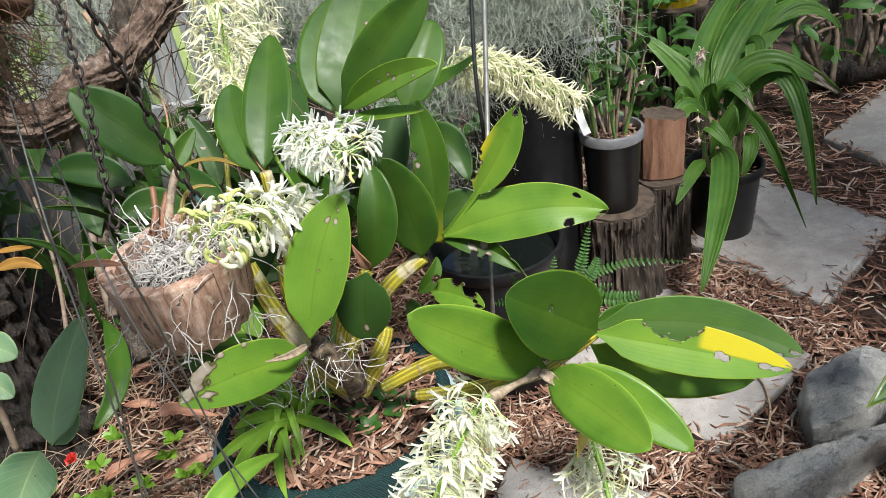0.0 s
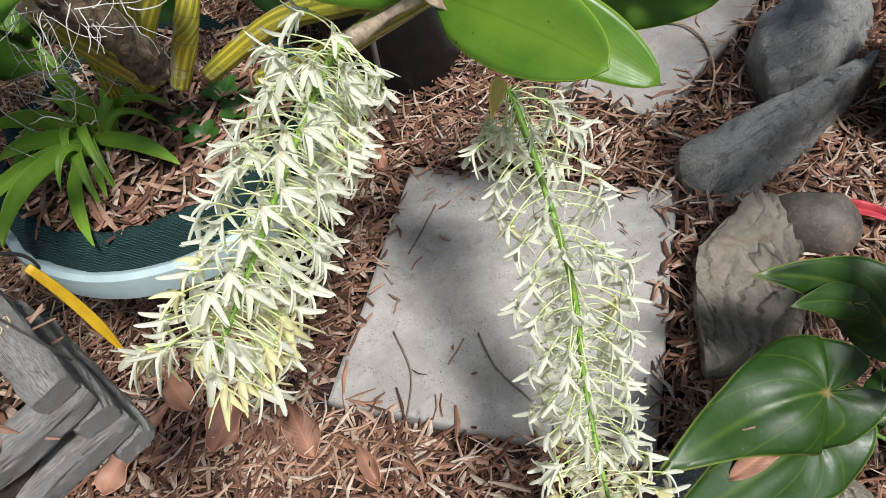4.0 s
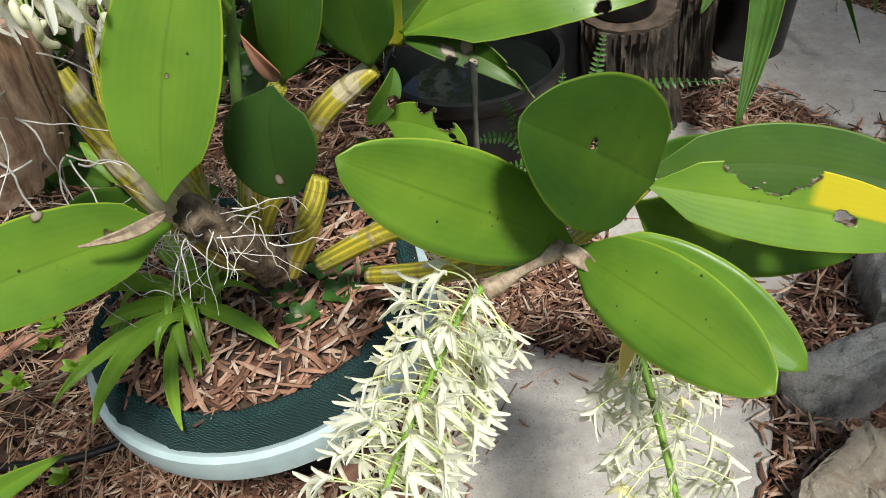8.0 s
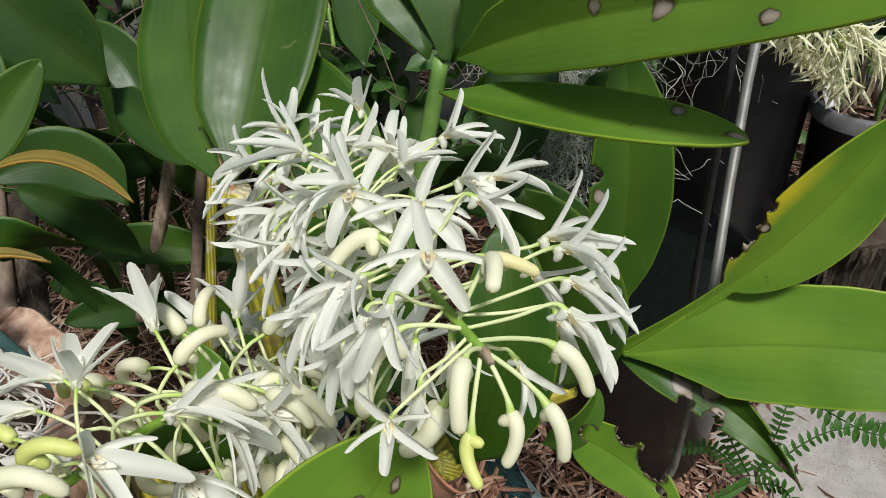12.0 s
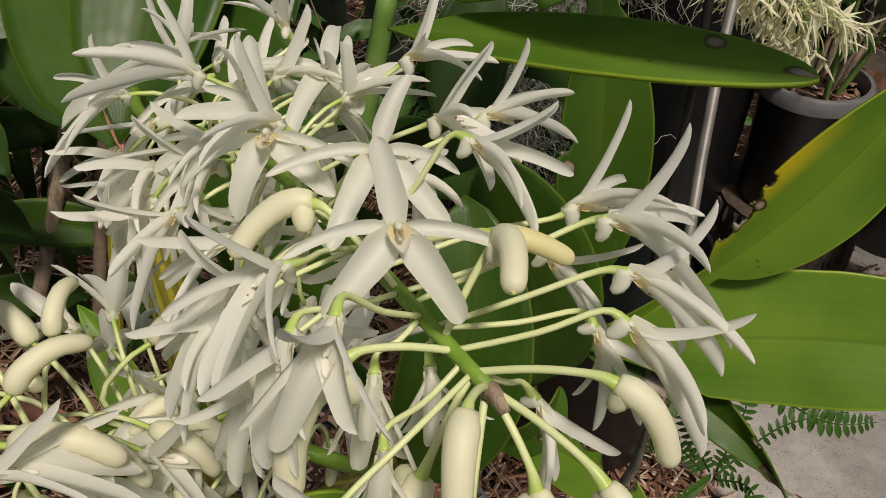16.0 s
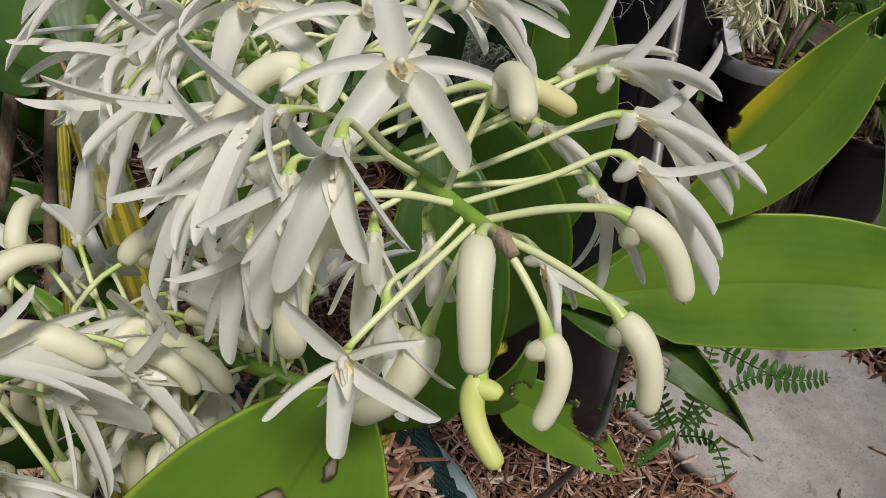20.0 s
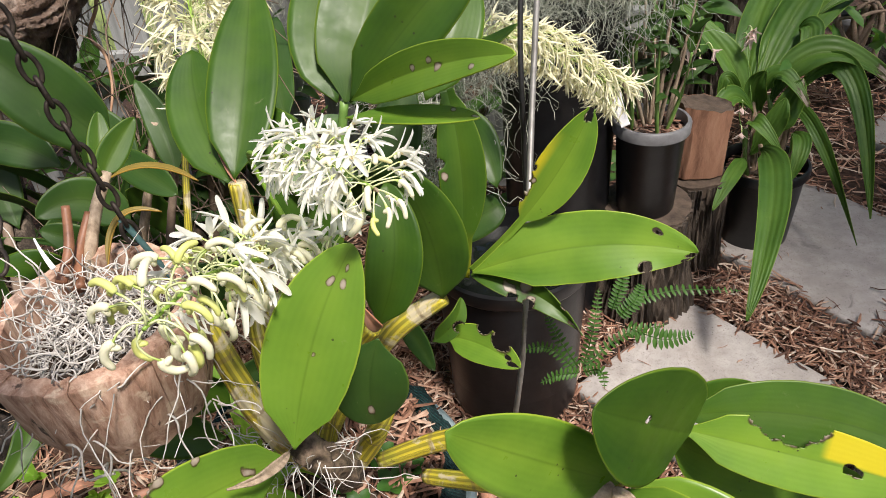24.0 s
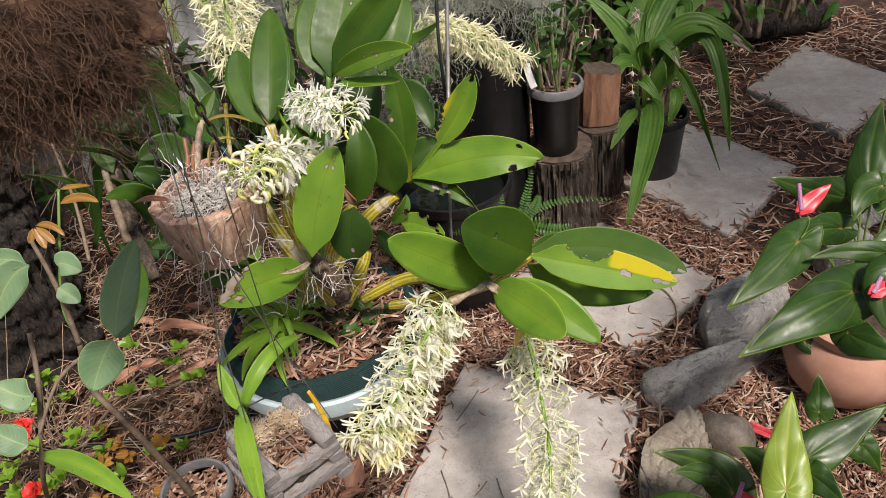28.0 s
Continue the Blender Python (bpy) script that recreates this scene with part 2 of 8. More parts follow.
def plain(name, a, b, scale=30.0, rough=0.6, bump=0.3, distance=0.002, metal=0.0, stretch=(1, 1, 1), low=0.3, high=0.7, detail=6):
    p = Paint(name, rough, metal)
    n = p.noise(scale, detail, 0.65, p.coord("Object", stretch))
    p.base(p.mix(p.ramp(n, (low, 0.0), (high, 1.0)), a, b))
    p.bump(n, bump, distance)
    return p


STALK = plain("flower_stalk", (0.11, 0.24, 0.02), (0.24, 0.38, 0.05), 90, 0.5).m
p = Paint("pedicel", 0.4)
uv = p.node("SeparateXYZ", {0: p.coord("UV")})
c = p.mix(p.noise(90, 4), (0.58, 0.66, 0.3), (0.76, 0.79, 0.47))
p.base(p.mix(p.ramp(uv.outputs[0], (0.55, 0.0), (0.85, 0.8)), c, (0.36, 0.52, 0.07)))
PEDICEL = p.m
PETIOLE = plain("petiole", (0.10, 0.22, 0.04), (0.2, 0.33, 0.08), 60, 0.4).m
TWIG = plain("twig", (0.11, 0.07, 0.045), (0.25, 0.19, 0.14), 70, 0.8).m
STRAW = plain("dry_straw", (0.2, 0.13, 0.08), (0.48, 0.36, 0.24), 40, 0.8).m
RED_CANE = plain("red_brown_cane", (0.11, 0.045, 0.025), (0.3, 0.14, 0.075), 60, 0.5).m
PAPER = plain("dry_sheath", (0.13, 0.085, 0.05), (0.5, 0.40, 0.29), 110, 0.75, 0.9, 0.003, stretch=(1, 1, 0.4)).m
HUSK = plain("dry_husk", (0.045, 0.028, 0.018), (0.34, 0.25, 0.17), 55, 0.85, 1.0, 0.006, low=0.38, high=0.72).m
ROOT = plain("aerial_root", (0.38, 0.355, 0.32), (0.72, 0.69, 0.64), 60, 0.75).m
MOSS = plain("grey_moss", (0.25, 0.275, 0.22), (0.5, 0.53, 0.44), 40, 0.85).m
COIR = plain("coir_fibre", (0.03, 0.016, 0.01), (0.17, 0.09, 0.05), 60, 0.85).m
BLACK_PLASTIC = plain("black_plastic", (0.004, 0.004, 0.005), (0.012, 0.012, 0.013), 40, 0.36, 0.25).m
GREY_PLASTIC = plain("grey_plastic", (0.11, 0.11, 0.115), (0.22, 0.22, 0.225), 30, 0.4, 0.15).m
PALE_PLASTIC = plain("pale_plastic", (0.36, 0.47, 0.49), (0.52, 0.63, 0.63), 16, 0.42, 0.15).m
WHITE_PLASTIC = plain("white_plastic", (0.7, 0.7, 0.7), (0.8, 0.8, 0.8), 20, 0.4, 0.1).m
TEAL_CORD = plain("teal_cord", (0.03, 0.08, 0.08), (0.07, 0.15, 0.15), 200, 0.7).m
VINE = plain("vine_bark", (0.3, 0.16, 0.09), (0.55, 0.36, 0.24), 60, 0.7).m
YELLOW_LABEL = plain("faded_yellow_plastic", (0.42, 0.24, 0.006), (0.6, 0.38, 0.012), 60, 0.5, 0.3).m
YELLOW_PLASTIC = plain("yellow_plastic", (0.66, 0.44, 0.008), (0.76, 0.54, 0.02), 20, 0.4, 0.1).m
TERRACOTTA = plain("terracotta", (0.38, 0.18, 0.12), (0.52, 0.3, 0.22), 14, 0.75, 0.25).m
STEEL = plain("steel_rod", (0.26, 0.25, 0.23), (0.42, 0.41, 0.38), 60, 0.42, 0.15, metal=0.6).m
RUST = plain("rusty_chain", (0.012, 0.01, 0.009), (0.06, 0.045, 0.036), 120, 0.6, 0.4, metal=0.5).m
BLACK_ROD = plain("black_rod", (0.01, 0.01, 0.01), (0.03, 0.03, 0.03), 40, 0.4).m
p = Paint("weathered_timber", 0.88)
grain = p.noise(6, 8, 0.75, p.coord("UV", (2.2, 46, 1)), 0.5)
fine = p.noise(5, 4, 0.6, p.coord("UV", (3, 110, 1)))
c = p.ramp(grain, (0.32, (0.02, 0.016, 0.014)), (0.41, (0.19, 0.172, 0.162)), (0.52, (0.35, 0.325, 0.31)), (0.68, (0.55, 0.52, 0.5)))
c = p.mix(p.ramp(p.noise(60, 5), (0.5, 0.0), (0.65, 0.5)), c, (0.24, 0.2, 0.16))
p.base(c).bump(grain, 0.9, 0.002).bump(fine, 0.6, 0.001)
WEATHERED = p.m
PALING = plain("grey_paling", (0.17, 0.175, 0.175), (0.38, 0.39, 0.385), 8, 0.85, 0.4, 0.003, stretch=(6, 6, 0.5)).m
SOIL = plain("soil", (0.03, 0.02, 0.013), (0.085, 0.055, 0.037), 40, 0.95, 0.8, 0.01).m
PINK_CORAL = plain("red_stem", (0.4, 0.03, 0.05), (0.55, 0.08, 0.09), 40, 0.4).m


def chips_paint(name, *stops):
    p = Paint(name, 0.8)
    c = p.ramp(p.island(), *stops)
    c = p.mix(p.ramp(p.noise(90, 4), (0.35, 0.0), (0.75, 0.6)), c, (0.10, 0.05, 0.03))
    p.base(c).bump(p.noise(260, 3), 0.4, 0.001)
    return p.m


MULCH = chips_paint("mulch", (0.0, (0.035, 0.016, 0.011)), (0.34, (0.19, 0.085, 0.05)), (0.62, (0.39, 0.21, 0.135)), (0.85, (0.54, 0.38, 0.28)), (1.0, (0.66, 0.57, 0.47)))
BARK_CHIP = chips_paint("bark_chip", (0.0, (0.09, 0.04, 0.025)), (0.4, (0.26, 0.13, 0.08)), (0.75, (0.42, 0.28, 0.2)), (1.0, (0.55, 0.43, 0.33)))
DRY_LEAF = leaf_paint("dry_leaf", (0.17, 0.075, 0.045), (0.5, 0.27, 0.185), veins=75, vein_depth=0.6, rough=0.5, through=0.08, side=True)

g = Paint("ground_mulch", 0.95)
gn = g.noise(26, 8, 0.75)
g.base(g.ramp(gn, (0.3, (0.012, 0.007, 0.005)), (0.58, (0.07, 0.036, 0.022)), (0.8, (0.2, 0.11, 0.07))))
g.bump(g.noise(140, 6), 0.9, 0.012)
GROUND = g.m
g = Paint("lawn", 0.9)
g.base(g.mix(g.noise(3, 8), (0.26, 0.38, 0.07), (0.48, 0.54, 0.2))).bump(g.noise(90, 5), 1.0, 0.03)
LAWN = g.m

p = Paint("paver_stone", 0.85)
pn = p.noise(26, 9, 0.75)
c = p.mix(p.ramp(pn, (0.3, 0.0), (0.7, 1.0)), (0.31, 0.285, 0.265), (0.5, 0.47, 0.44))
c = p.mix(p.ramp(p.noise(330, 5, 0.8), (0.36, 0.55), (0.46, 0.0)), c, (0.2, 0.175, 0.155))
c = p.mix(p.ramp(p.noise(6, 6), (0.42, 0.0), (0.66, 0.6)), c, (0.27, 0.235, 0.2))
c = p.mix(p.ramp(p.noise(70, 6, 0.75, p.coord(), 0.6), (0.56, 0.0), (0.66, 0.5)), c, (0.2, 0.18, 0.16))
c = p.mix(p.ramp(p.noise(3.2, 5, 0.6, p.coord(), 1.0), (0.5, 0.0), (0.62, 0.4)), c, (0.26, 0.245, 0.23))
pits = p.ramp(p.voronoi(210, p.coord()), (0.12, 1.0), (0.25, 0.0))
pits = p.math("MULTIPLY", pits, p.ramp(p.noise(30, 4), (0.46, 0.0), (0.56, 1.0)))
c = p.mix(p.math("MULTIPLY", pits, 0.85), c, (0.11, 0.09, 0.075))
c = p.mix(p.ramp(p.noise(16, 6, 0.6, p.coord(), 0.8), (0.63, 0.0), (0.7, 0.55)), c, (0.13, 0.12, 0.11))
p.base(c).bump(pits, -0.6, 0.003).bump(p.noise(160, 4), 0.3, 0.001)
PAVER = p.m

p = Paint("rock_grey", 0.75)
rn = p.noise(44, 10, 0.8)
c = p.ramp(rn, (0.34, (0.26, 0.255, 0.24)), (0.46, (0.5, 0.488, 0.46)), (0.62, (0.68, 0.665, 0.63)))
c = p.mix(p.ramp(p.noise(11, 8, 0.7), (0.44, 0.0), (0.54, 0.7)), c, (0.46, 0.45, 0.42))
vein = p.math("ABSOLUTE", p.math("SUBTRACT", p.noise(9, 6, 0.7, p.coord("Object", (0.6, 1.8, 1)), 0.8), 0.5))
c = p.mix(p.ramp(vein, (0.0, 0.35), (0.012, 0.0)), c, (0.09, 0.085, 0.08))
c = p.mix(p.ramp(p.noise(7, 4, 0.5, p.coord(), 1.5), (0.58, 0.0), (0.66, 0.6)), c, (0.14, 0.14, 0.15))
c = p.mix(p.ramp(p.noise(260, 4, 0.8), (0.41, 0.4), (0.48, 0.0)), c, (0.13, 0.13, 0.135))
c = p.mix(p.ramp(p.noise(170, 5, 0.8), (0.52, 0.0), (0.6, 0.45)), c, (0.52, 0.51, 0.48))
p.base(c).bump(p.noise(120, 10, 0.8), 1.0, 0.008).bump(p.noise(18, 6, 0.7), 0.9, 0.016).bump(p.ramp(vein, (0.0, 0.0), (0.02, 1.0)), 0.8, 0.006)
ROCK = p.m
p = Paint("rock_brown", 0.8)
c = p.ramp(p.noise(20, 10, 0.75), (0.3, (0.23, 0.195, 0.155)), (0.5, (0.39, 0.335, 0.265)), (0.72, (0.54, 0.48, 0.39)))
c = p.mix(p.ramp(p.noise(9, 6), (0.52, 0.0), (0.62, 0.4)), c, (0.32, 0.29, 0.24))
seam = p.noise(22, 6, 0.7, p.coord("Object", (2.6, 0.5, 1)), 1.0)
c = p.mix(p.ramp(seam, (0.34, 0.4), (0.42, 0.0)), c, (0.16, 0.12, 0.085))
c = p.mix(p.ramp(p.noise(150, 5, 0.8), (0.52, 0.0), (0.6, 0.4)), c, (0.48, 0.42, 0.33))
vein = p.math("ABSOLUTE", p.math("SUBTRACT", p.noise(7, 3, 0.5, p.coord("Object", (1.8, 0.7, 1)), 0.5), 0.5))
c = p.mix(p.ramp(p.noise(7, 5, 0.6, p.coord(), 1.0), (0.56, 0.0), (0.62, 0.6)), c, (0.27, 0.17, 0.115))
c = p.mix(p.ramp(vein, (0.0, 0.7), (0.009, 0.0)), c, (0.1, 0.07, 0.045))
p.base(c).bump(seam, 1.0, 0.012).bump(p.noise(110, 10, 0.8), 1.0, 0.007).bump(p.ramp(vein, (0.0, 0.0), (0.025, 1.0)), 0.9, 0.008)
ROCK_BROWN = p.m
p = Paint("cobble_brown", 0.6)
c = p.ramp(p.noise(24, 8, 0.7), (0.3, (0.055, 0.048, 0.042)), (0.55, (0.13, 0.11, 0.09)), (0.75, (0.24, 0.19, 0.14)))
c = p.mix(p.ramp(p.noise(200, 4, 0.7), (0.55, 0.0), (0.65, 0.4)), c, (0.3, 0.26, 0.21))
p.base(c).bump(p.noise(90, 6), 0.5, 0.002)
COBBLE = p.m


def bark_paint(name, a, b, c, scale=16.0, stretch=(1, 1, 0.22), depth=0.012):
    p = Paint(name, 0.9)
    n = p.noise(scale, 8, 0.7, p.coord("Object", stretch), 0.4)
    k = p.voronoi(scale * 1.6, p.coord("Object", stretch))
    p.base(p.mix(p.ramp(p.noise(4, 5), (0.45, 0.0), (0.7, 0.5)), p.ramp(n, (0.3, a), (0.52, b), (0.75, c)), b))
    p.bump(k, 0.8, depth).bump(n, 0.9, depth)
    return p.m


BARK_DARK = bark_paint("bark_dark", (0.005, 0.004, 0.003), (0.024, 0.018, 0.014), (0.1, 0.072, 0.053), 70, (1, 1, 0.35), 0.01)
BARK_STUMP = bark_paint("bark_stump", (0.008, 0.006, 0.004), (0.07, 0.052, 0.037), (0.27, 0.21, 0.155), 44, (1, 1, 0.2), 0.016)
p = Paint("cut_log_wall", 0.88)
streak = p.noise(95, 7, 0.7, p.coord("Object", (1, 1, 0.13)), 0.3)
stain = p.noise(24, 6, 0.7, p.coord("Object", (1, 1, 0.6)), 0.5)
c = p.ramp(streak, (0.3, (0.12, 0.06, 0.04)), (0.44, (0.4, 0.235, 0.16)), (0.64, (0.66, 0.475, 0.36)))
c = p.mix(p.ramp(stain, (0.52, 0.0), (0.66, 0.55)), c, (0.2, 0.11, 0.07))
c = p.mix(p.ramp(p.noise(60, 5, 0.6, p.coord("Object", (1, 1, 0.05)), 0.6), (0.36, 0.85), (0.4, 0.0)), c, (0.035, 0.022, 0.015))
c = p.mix(p.ramp(p.noise(60, 4), (0.6, 0.0), (0.68, 0.6)), c, (0.66, 0.54, 0.4))
p.base(c).bump(streak, 0.9, 0.002).bump(stain, 0.4, 0.003).bump(p.noise(300, 3), 0.4, 0.001)
BARK_LOG = p.m
BARK_LIMB = bark_paint("bark_limb", (0.02, 0.013, 0.009), (0.16, 0.105, 0.075), (0.42, 0.35, 0.29), 40, (1, 1, 0.5), 0.014)
BARK_PLANK = bark_paint("cut_log", (0.08, 0.036, 0.02), (0.28, 0.14, 0.083), (0.4, 0.23, 0.145), 26, (1, 1, 0.3), 0.004)
END_GRAIN = plain("end_grain", (0.03, 0.02, 0.014), (0.12, 0.086, 0.06), 40, 0.9, 0.7, 0.004).m

p = Paint("cane", 0.42)
uv = p.node("SeparateXYZ", {0: p.coord("UV")})
ribs = p.math("SINE", p.math("MULTIPLY", uv.outputs[1], 6.283 * 11))
c = p.mix(p.ramp(p.noise(16, 4), (0.42, 0.0), (0.68, 0.8)), (0.56, 0.46, 0.04), (0.26, 0.31, 0.045))
c = p.mix(p.ramp(ribs, (0.0, 0.65), (0.45, 0.0)), c, (0.13, 0.13, 0.025))
c = p.mix(p.ramp(p.noise(22, 5, 0.7, p.coord("Object", (1, 1, 0.5)), 0.8), (0.54, 0.0), (0.6, 0.8)), c, (0.55, 0.49, 0.36))
c = p.mix(p.ramp(p.noise(60, 5, 0.8, p.coord(), 0.6), (0.6, 0.0), (0.66, 0.7)), c, (0.09, 0.06, 0.03))
node_ring = p.ramp(p.math("SINE", p.math("MULTIPLY", uv.outputs[0], 6.283 * 5)), (0.95, 0.0), (0.99, 0.5))
c = p.mix(node_ring, c, (0.2, 0.14, 0.07))
p.base(c).bump(ribs, 0.3, 0.0015).bump(p.noise(120, 4), 0.3, 0.001)
CANE = p.m

p = Paint("shade_cloth", 0.7)
w1 = p.node("TexWave", {"Scale": 150.0, "Distortion": 1.5, "Vector": p.coord()}, bands="Z").outputs["Fac"]
w2 = p.node("TexWave", {"Scale": 110.0, "Distortion": 1.5, "Vector": p.coord()}, bands="DIAGONAL").outputs["Fac"]
w = p.math("MULTIPLY", w1, w2)
p.base(p.mix(w, (0.003, 0.018, 0.019), (0.014, 0.105, 0.098))).bump(w, 0.9, 0.003)
SHADE_CLOTH = p.m
p = Paint("pond_water", 0.04, 0, 0.6)
p.base((0.006, 0.008, 0.007)).bump(p.noise(18, 2), 0.08, 0.01)
WATER = p.m
p = Paint("wire", 0.45, 0.7)
p.base(p.mix(p.noise(90), (0.12, 0.12, 0.12), (0.3, 0.29, 0.28)))
WIRE = p.m


# mesh helpers
def root(ob):
    """Where the origin of a thing or of its unmoved part lies in the world."""
    at = Vector((0, 0, 0))
    while ob:
        at += ob.location
        ob = ob.parent
    return at


def make(name, verts, faces, material, parent=None, label="", uv=None, smooth=True, attrs=None, slots=None):
    """One mesh object from world-space verts; parent is the thing or part that it moves with."""
    me = bpy.data.meshes.new(name)
    origin = root(parent)
    me.from_pydata([tuple(Vector(v) - origin) for v in verts], [], faces)
    for m in material if isinstance(material, (list, tuple)) else (material,):
        me.materials.append(m)
    if uv:
        layer = me.uv_layers.new(name="UVMap")
        index = np.empty(len(me.loops), np.int32)
        me.loops.foreach_get("vertex_index", index)
        layer.data.foreach_set("uv", np.asarray(uv, np.float32)[index].ravel())
    for key, values in (attrs or {}).items():
        a = me.attributes.new(key, "FLOAT", "POINT")
        a.data.foreach_set("value", np.asarray(values, np.float32))
    if slots:
        me.polygons.foreach_set("material_index", slots)
    if smooth:
        me.polygons.foreach_set("use_smooth", [True] * len(me.polygons))
    me.update()
    ob = new(name, me)
    if parent:
        ob.parent = parent
    if label:
        ob["label"] = label
    return ob


def thing(name, at, label, category, group="", kind=""):
    ob = new(name)
    ob.empty_display_size = 0.02
    ob.location = at
    return tagged(ob, label, category, group, kind)


def bez(a, m, b, s):
    """The point at s of the curve from a through m to b."""
    a, m, b = Vector(a), Vector(m), Vector(b)
    c = 2 * m - (a + b) / 2
    return a * (1 - s) ** 2 + c * (2 * s * (1 - s)) + b * s * s


def spline(pts, s):
    """A smooth point at s in 0..1 along pts."""
    n = len(pts) - 1
    k = min(int(s * n), n - 1)
    f = s * n - k
    p = [Vector(pts[min(max(k + i, 0), n)]) for i in (-1, 0, 1, 2)]
    return 0.5 * (2 * p[1] + (p[2] - p[0]) * f + (2 * p[0] - 5 * p[1] + 4 * p[2] - p[3]) * f * f + (3 * p[1] - p[0] - 3 * p[2] + p[3]) * f ** 3)


def tube_data(path, radius, sides=8, rings=16, caps=True, wobble=0.0):
    """verts, faces, uv of a tube along spline points; radius is a number or a function of 0..1."""
    r = radius if callable(radius) else (lambda s: radius)
    pts = [spline(path, i / rings) for i in range(rings + 1)]
    ref = Vector((0.31, 0.2, 0.93))
    verts, uv, faces = [], [], []
    for i, q in enumerate(pts):
        t = (pts[min(i + 1, rings)] - pts[max(i - 1, 0)]).normalized()
        side = t.cross(ref)
        side = side.normalized() if side.length > 1e-4 else Vector((1, 0, 0))
        up = side.cross(t)
        for k in range(sides):
            a = 2 * math.pi * k / sides
            w = r(i / rings)
            if wobble:
                w *= 1 + wobble * noise.noise(q * 40 + Vector((math.cos(a), math.sin(a), 0)) * 1.5)
            verts.append(q + (side * math.cos(a) + up * math.sin(a)) * w)
            uv.append((i / rings, k / sides))
    for i in range(rings):
        for k in range(sides):
            j = (k + 1) % sides
            faces.append((i * sides + k, i * sides + j, (i + 1) * sides + j, (i + 1) * sides + k))
    if caps:
        faces.append(tuple(range(sides - 1, -1, -1)))
        faces.append(tuple(rings * sides + k for k in range(sides)))
    return verts, faces, uv


def tube(name, path, radius, material, parent=None, label="", sides=8, rings=16, wobble=0.0):
    v, f, uv = tube_data(path, radius, sides, rings, True, wobble)
    return make(name, v, f, material, parent, label, uv)


def join(pieces):
    """Several (verts, faces, uv) in one, with a slot number for each face."""
    verts, faces, uv, slots = [], [], [], []
    for k, (v, f, u) in pieces:
        n = len(verts)
        verts += v
        uv += u
        faces += [tuple(i + n for i in face) for face in f]
        slots += [k] * len(f)
    return verts, faces, uv, slots


def lathe(name, centre, profile, material, parent=None, label="", sides=48, lean=(0, 0), wobble=0.0, seed=0, smooth=True, furrow=0.0):
    """A round body: profile is rows of (radius, height) from one end to the other."""
    c = Vector(centre)
    verts, faces = [], []
    for i, (r, z) in enumerate(profile):
        for k in range(sides):
            a = 2 * math.pi * k / sides
            w = r
            if wobble:
                w = r * (1 + wobble * noise.noise((math.cos(a) * 1.7 + seed, math.sin(a) * 1.7, z * 4)) + 0.4 * wobble * noise.noise((math.cos(a) * 7 + seed, math.sin(a) * 7, z * 14)))
            if furrow:
                k1 = abs(noise.noise((math.cos(a) * 9 + seed, math.sin(a) * 9, z * 5))) + 0.5 * abs(noise.noise((math.cos(a) * 21, math.sin(a) * 21 + seed, z * 11)))
                w *= 1 - furrow * (1 - min(1, k1 * 2.6))
            verts.append(c + Vector((math.cos(a) * w + lean[0] * z, math.sin(a) * w + lean[1] * z, z)))
    n = len(profile)
    for i in range(n - 1):
        for k in range(sides):
            j = (k + 1) % sides
            faces.append((i * sides + k, i * sides + j, (i + 1) * sides + j, (i + 1) * sides + k))
    faces.append(tuple(range(sides - 1, -1, -1)))
    faces.append(tuple((n - 1) * sides + k for k in range(sides)))
    ob = make(name, verts, faces, material, parent, label, smooth=smooth)
    if smooth:
        bevel_sharp(ob)
    return ob


def bevel_sharp(ob):
    """Marks steep edges sharp, so that rims stay crisp."""
    me = ob.data
    bm = bmesh.new()
    bm.from_mesh(me)
    for e in bm.edges:
        if len(e.link_faces) == 2 and e.calc_face_angle(0) > 0.7:
            e.smooth = False
    bm.to_mesh(me)
    bm.free()


def ellipse(s, a=0.9, b=0.62):
    return max(0.0, math.sin(math.pi * min(max(s, 0), 1) ** a)) ** b


def blade(s):
    """The outline of a broad orchid leaf: a narrow foot, a full middle and a blunt tip."""
    return max(0.02, ellipse(s, 0.92, 0.58) * min(1, 0.25 + s * 4.5))


def spear(s):
    return max(0.015, ellipse(s, 0.7, 0.95))


def strap(s):
    return max(0.02, min(1, 0.45 + s * 2.2) * (1 - max(0, (s - 0.45) / 0.56) ** 2.2))


